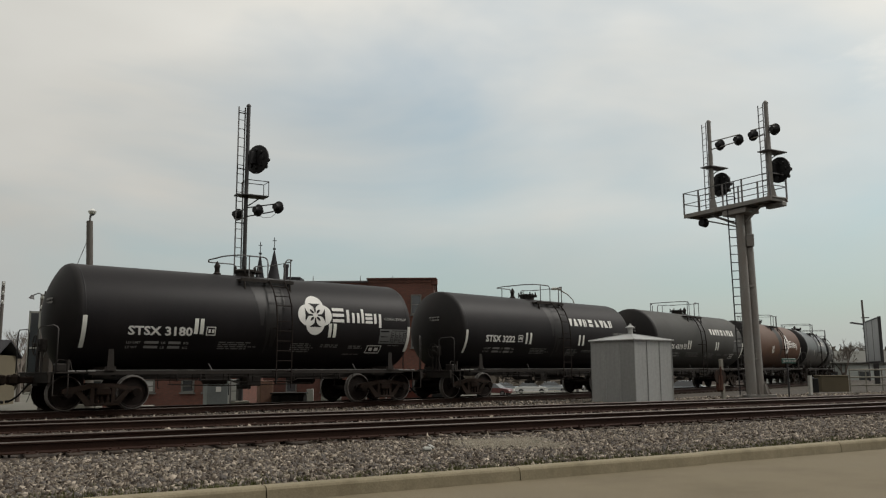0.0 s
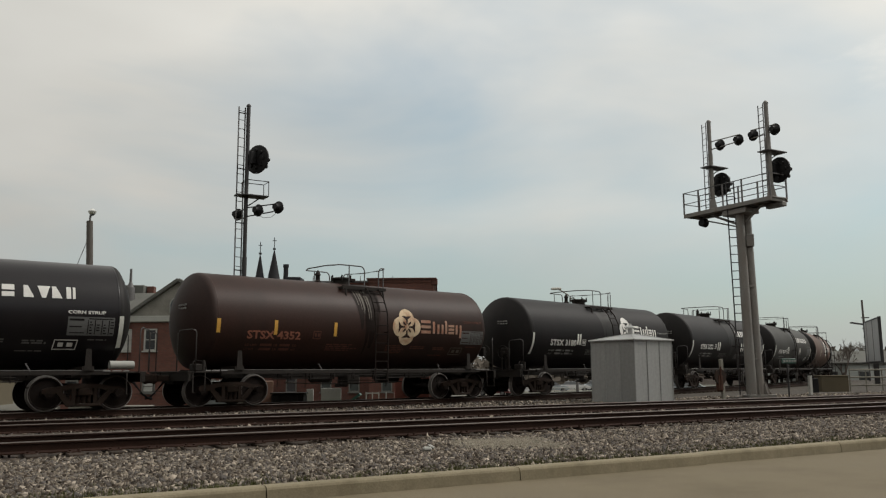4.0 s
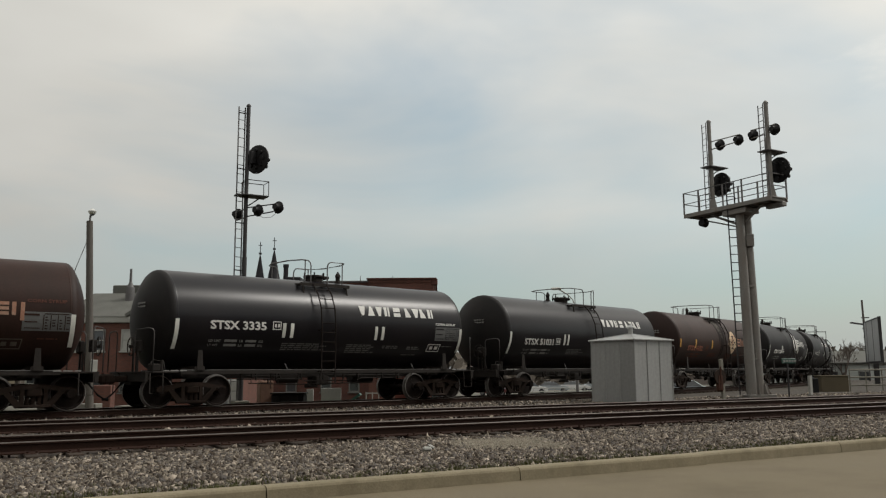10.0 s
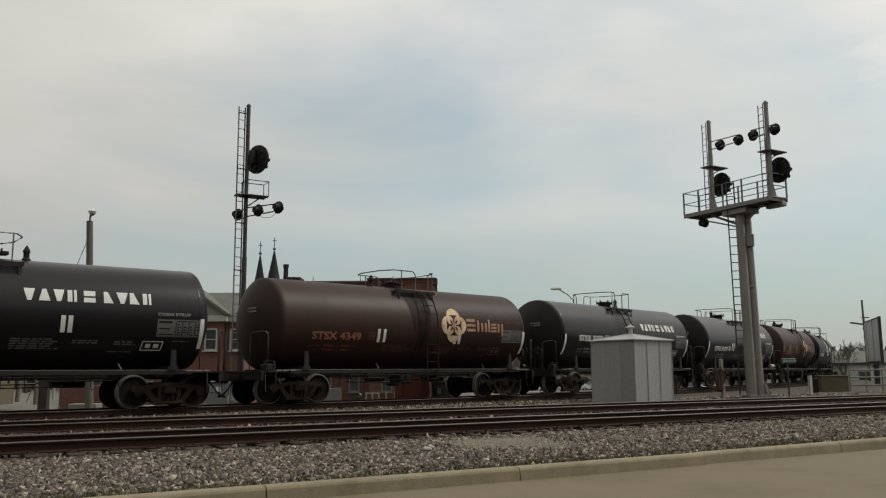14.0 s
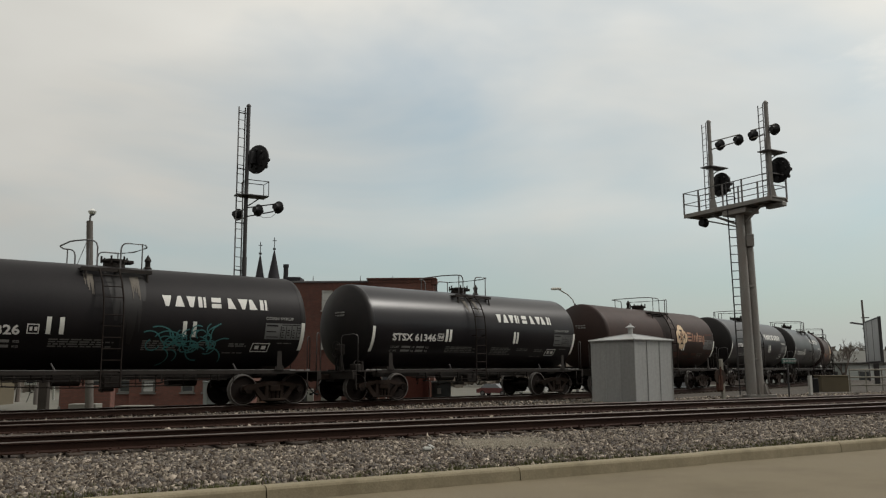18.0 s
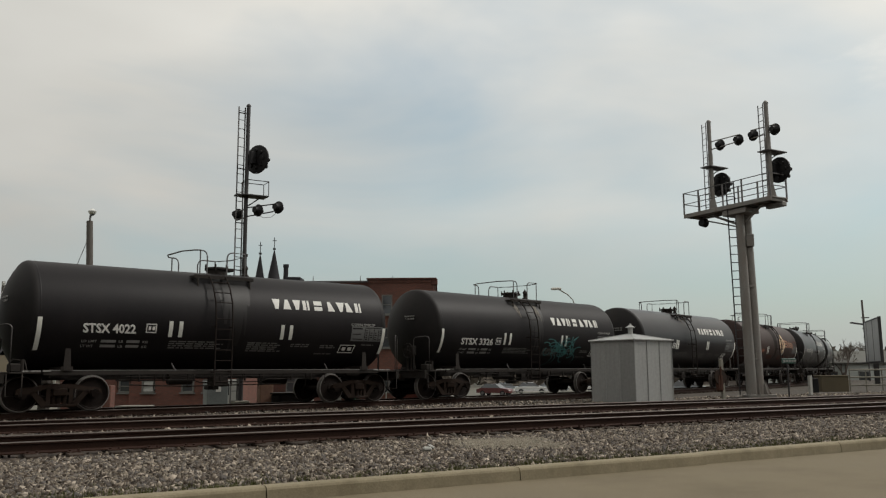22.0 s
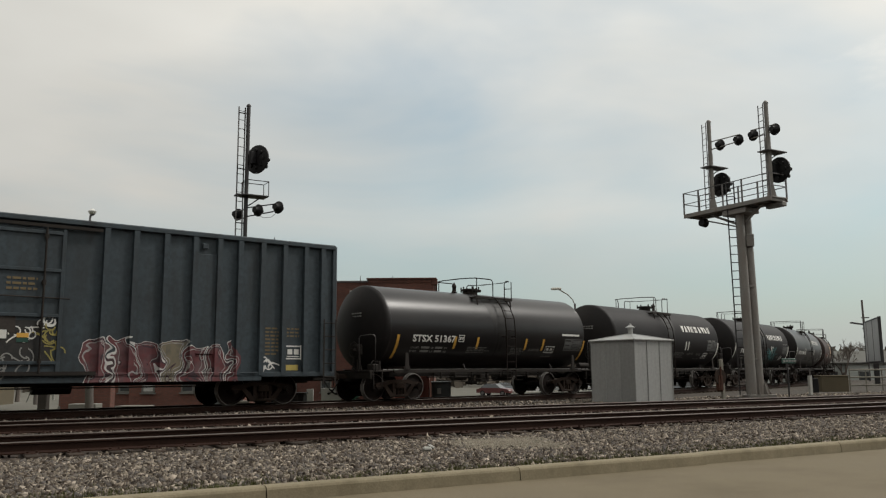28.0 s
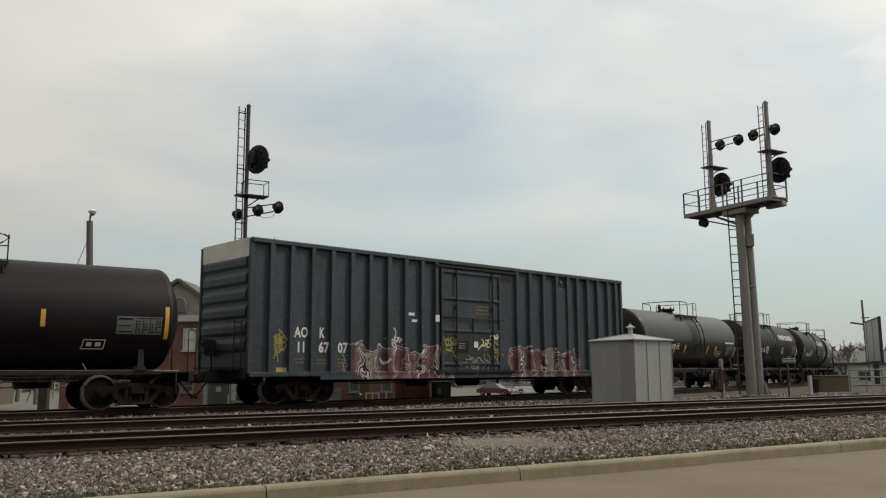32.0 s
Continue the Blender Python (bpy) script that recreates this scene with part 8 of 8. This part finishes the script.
# ---------------------------------------------------------------- far right: wall, billboard, houses, poles
def build_right_side():
    # low concrete wall and railing at the crossing
    ob = thing("low_wall", pose(40.48, 28.91, -0.05, 0, 0, -38), "tan block retaining wall with a flat cap", "wall")
    bm = bmesh.new()
    block(bm, (0, 0, 0.48), (1.4, 1.2, 0.96), bevel=0.03)
    part("wall_block", bm, "tan", ob)
    bm = bmesh.new()
    block(bm, (0, 0, 0.99), (1.46, 1.26, 0.06), bevel=0.02)
    part("cap", bm, "tan", ob)
    box_thing("signal_cabinet", 38.2, 28.3, -0.02, (0.34, 0.34, 0.86), "rubber", "small dark grey track cabinet", "cabinet", rz=-20)
    build_fence((41.25, 28.35), (49.0, 26.0), 0.0, 1.25, 8, "rail_fence", "weathered grey rail fence beside the wall", "concrete")
    # billboard
    bb = thing("billboard", pose(60.6, 39.6, -1.2, 0, 0, 41), "grey billboard seen edge-on with a dark frame", "billboard")
    bm = bmesh.new()
    block(bm, (-0.9, 0, 4.6), (7.2, 0.12, 3.1), bevel=0.02)
    part("panel", bm, "panel_back", bb)
    for x in (-1.5, 1.5):
        bm = bmesh.new()
        block(bm, (x, 0.07, 4.6), (0.06, 0.03, 3.1))
        part("seam", bm, "dull_steel", bb)
    bm = bmesh.new()
    for z in (3.02, 6.18):
        block(bm, (-0.9, 0, z), (7.4, 0.16, 0.1))
    for x in (-4.55, 2.72):
        block(bm, (x, 0, 4.6), (0.14, 0.20, 3.3))
    part("frame", bm, "mast", bb)
    for x in (0.6,):
        bm = bmesh.new()
        block(bm, (x, -0.3, 2.2), (0.35, 0.35, 4.4))
        part("support_post", bm, "mast", bb)
    bm = bmesh.new()
    block(bm, (-0.9, 0.5, 2.95), (7.2, 0.7, 0.08))
    part("catwalk", bm, "mast", bb)
    # low white house
    h = thing("white_house", pose(84.5, 58.5, -1.2, 0, 0, -30), "low pale-sided house with a shallow roof", "house")
    bm = bmesh.new()
    block(bm, (0, 4, 1.5), (14.0, 8, 3.4))
    part("wall", bm, "house_white", h)
    bm = bmesh.new()
    sheet(bm, [(-7.4, -0.5, 3.2), (7.4, -0.5, 3.2), (7.4, 4, 4.6), (-7.4, 4, 4.6)], 0.15)
    sheet(bm, [(-7.4, 8.5, 3.2), (7.4, 8.5, 3.2), (7.4, 4, 4.6), (-7.4, 4, 4.6)], -0.15)
    part("roof", bm, "roof", h)
    for x in (-4.5, -1.5, 2.0):
        window_unit(h, x, 1.0, 1.1, 1.2, y=-0.03)
    # utility pole with cross arms
    u = thing("utility_pole", pose(93.5, 61.7, -1.2), "thin wooden utility pole with short cross arms", "utility pole", group="utility poles")
    bm = bmesh.new()
    rod(bm, (0, 0, 0), (-0.3, 0, 10.7), 0.18, 8, r2=0.11)
    part("pole", bm, "wood", u)
    for z, w in ((8.6, 0.9), (7.3, 0.8), (6.2, 0.7)):
        bm = bmesh.new()
        block(bm, (0.1, 0, z), (w, 0.12, 0.12), rz=-30)
        part("cross_arm", bm, "wood", u)
    s = thing("street_lamp", pose(76.5, 50.4, -1.2), "far street lamp with a flat head", "street lamp")
    bm = bmesh.new()
    rod(bm, (0, 0, 0), (0, 0, 6.9), 0.09, 8)
    part("pole", bm, "dull_steel", s)
    bm = bmesh.new()
    block(bm, (-0.7, 0.4, 6.9), (1.4, 0.3, 0.14), rz=-30, ry=8)
    part("lamp_head", bm, "dull_steel", s)


build_right_side()


def bare_tree(x, y, z, height, seed, spread=0.36, label="leafless grey tree with fine branches"):
    ob = thing("tree", pose(x, y, z), label, "tree", group="street trees")
    r = random.Random(seed)
    wood, twigs = bmesh.new(), bmesh.new()

    def grow(p, d, length, rad, depth):
        q = p + d * length
        rod(wood if depth > 2 else twigs, p, q, rad, 6 if depth > 2 else 4, r2=rad * 0.66)
        if depth == 0:
            return
        for k in range(3 if depth > 1 else 4):
            v = Vector((r.gauss(0, 1), r.gauss(0, 1), r.gauss(0.35, 0.6))).normalized()
            nd = (d + v * spread * (1.7 if depth < 4 else 1.2)).normalized()
            grow(p + d * length * r.uniform(0.55, 1.0), nd, length * r.uniform(0.6, 0.85), rad * 0.58, depth - 1)
    grow(Vector((0, 0, -0.1)), Vector((0.03, 0, 1)), height * 0.30, height * 0.026, 5)
    part("trunk", wood, "bark", ob)
    part("crown", twigs, "bark", ob)


bare_tree(*at_depth(-40.5, 80, -1.2), 8.6, 3)
bare_tree(*at_depth(46.5, 95, -1.2), 7.0, 4)
bare_tree(*at_depth(49.5, 100, -1.2), 6.6, 5)
bare_tree(*at_depth(53.0, 105, -1.2), 6.4, 6)
bare_tree(*at_depth(43.8, 92, -1.2), 7.4, 8)


# far left: poles and a house past the brick hall
def build_left_side():
    for px, dep, h in ((-42.6, 80.0, 11.4), (-33.9, 70.0, 9.2)):
        x, y, z = at_depth(px, dep, -1.2)
        u = thing("utility_pole", pose(x, y, z), "wooden utility pole with insulators", "utility pole", group="utility poles")
        bm = bmesh.new()
        rod(bm, (0, 0, 0), (0, 0, h), 0.2, 8, r2=0.15)
        part("pole", bm, "wood", u)
        for k in range(3):
            bm = bmesh.new()
            rod(bm, (0, -0.15, h - 0.3 - k * 0.9), (0, -0.4, h - 0.1 - k * 0.9), 0.16, 8, r2=0.08)
            part("insulator", bm, "lamp_glass", u)
    x, y, z = at_depth(-42.0, 72.0, -1.2)
    h = thing("grey_house", pose(x, y, z, 0, 0, -20), "grey house with a dark gable roof past the street", "house")
    bm = bmesh.new()
    block(bm, (0, 3, 2.0), (6, 6, 4.4))
    part("wall", bm, "tan", h)
    bm = bmesh.new()
    sheet(bm, [(-3.4, -0.4, 4.1), (3.4, -0.4, 4.1), (3.4, 3, 5.6), (-3.4, 3, 5.6)], 0.15)
    sheet(bm, [(-3.4, 6.4, 4.1), (3.4, 6.4, 4.1), (3.4, 3, 5.6), (-3.4, 3, 5.6)], -0.15)
    part("roof", bm, "dark_roof", h)
    window_unit(h, 0.5, 1.5, 1.0, 1.4, y=-0.03)


build_left_side()


# far hedge line closes the distance
def build_hedge():
    r = random.Random(12)
    bm = bmesh.new()
    for i in range(4200):
        a = radians(28 + 66 * r.random())
        d = r.uniform(170, 230)
        p = Vector((d * math.cos(a), d * math.sin(a), -1.2 + r.random() ** 1.5 * 6.5))
        s = r.uniform(0.8, 2.0)
        m = Matrix.Translation(p) @ Euler((r.uniform(0, 6), r.uniform(0, 6), 0)).to_matrix().to_4x4()
        vs = [bm.verts.new(m @ Vector(c)) for c in ((-s, 0, 0), (0, s * 0.5, 0.3), (s, 0, 0), (0, -s * 0.5, -0.3))]
        bm.faces.new(vs)
    tagged(part("far_shrubs", bm, "far_hedge", None), "distant brown leafless shrubs", "shrubs", kind="stuff")


build_hedge()


simple("dark_clod", pose(16.55, 12.85, 0.10, 0, 0, 15), "dark clod of old tie timber on the ballast", "debris", [("clod", "tie", lambda bm: block(bm, (0, 0, 0.06), (0.5, 0.16, 0.1), bevel=0.03))])

# pale scrap on the ballast
simple("paper_scrap", pose(5.92, 10.86, 0.16, 0, 0, -20), "crumpled pale scrap on the ballast", "litter", [("scrap", "white_trim", lambda bm: (block(bm, (0, 0, 0.02), (0.13, 0.09, 0.05), bevel=0.02, rx=14), block(bm, (0.06, 0.03, 0.045), (0.10, 0.07, 0.04), bevel=0.015, rx=25, ry=20, rz=30)))])


# ---------------------------------------------------------------- movement of the train
def motions():
    for car, s0, half in CARS:
        rows = []
        for t in range(33):
            s = s0 + travel(t)
            a, b = curve_at(s - half), curve_at(s + half)
            rows.append((float(t), pose((a[0] + b[0]) / 2, (a[1] + b[1]) / 2, RAIL, 0, 0, math.degrees(math.atan2(b[1] - a[1], b[0] - a[0])))))
        walk(car, rows)
    steps = [32.0 * i / 200 for i in range(201)]
    turns = [math.degrees(travel(t) / 0.457) for t in steps]
    for w, x in WHEELSETS:
        walk(w, [(t, pose(x, 0, 0.457, 0, a % 360.0, 0)) for t, a in zip(steps, turns)])


motions()
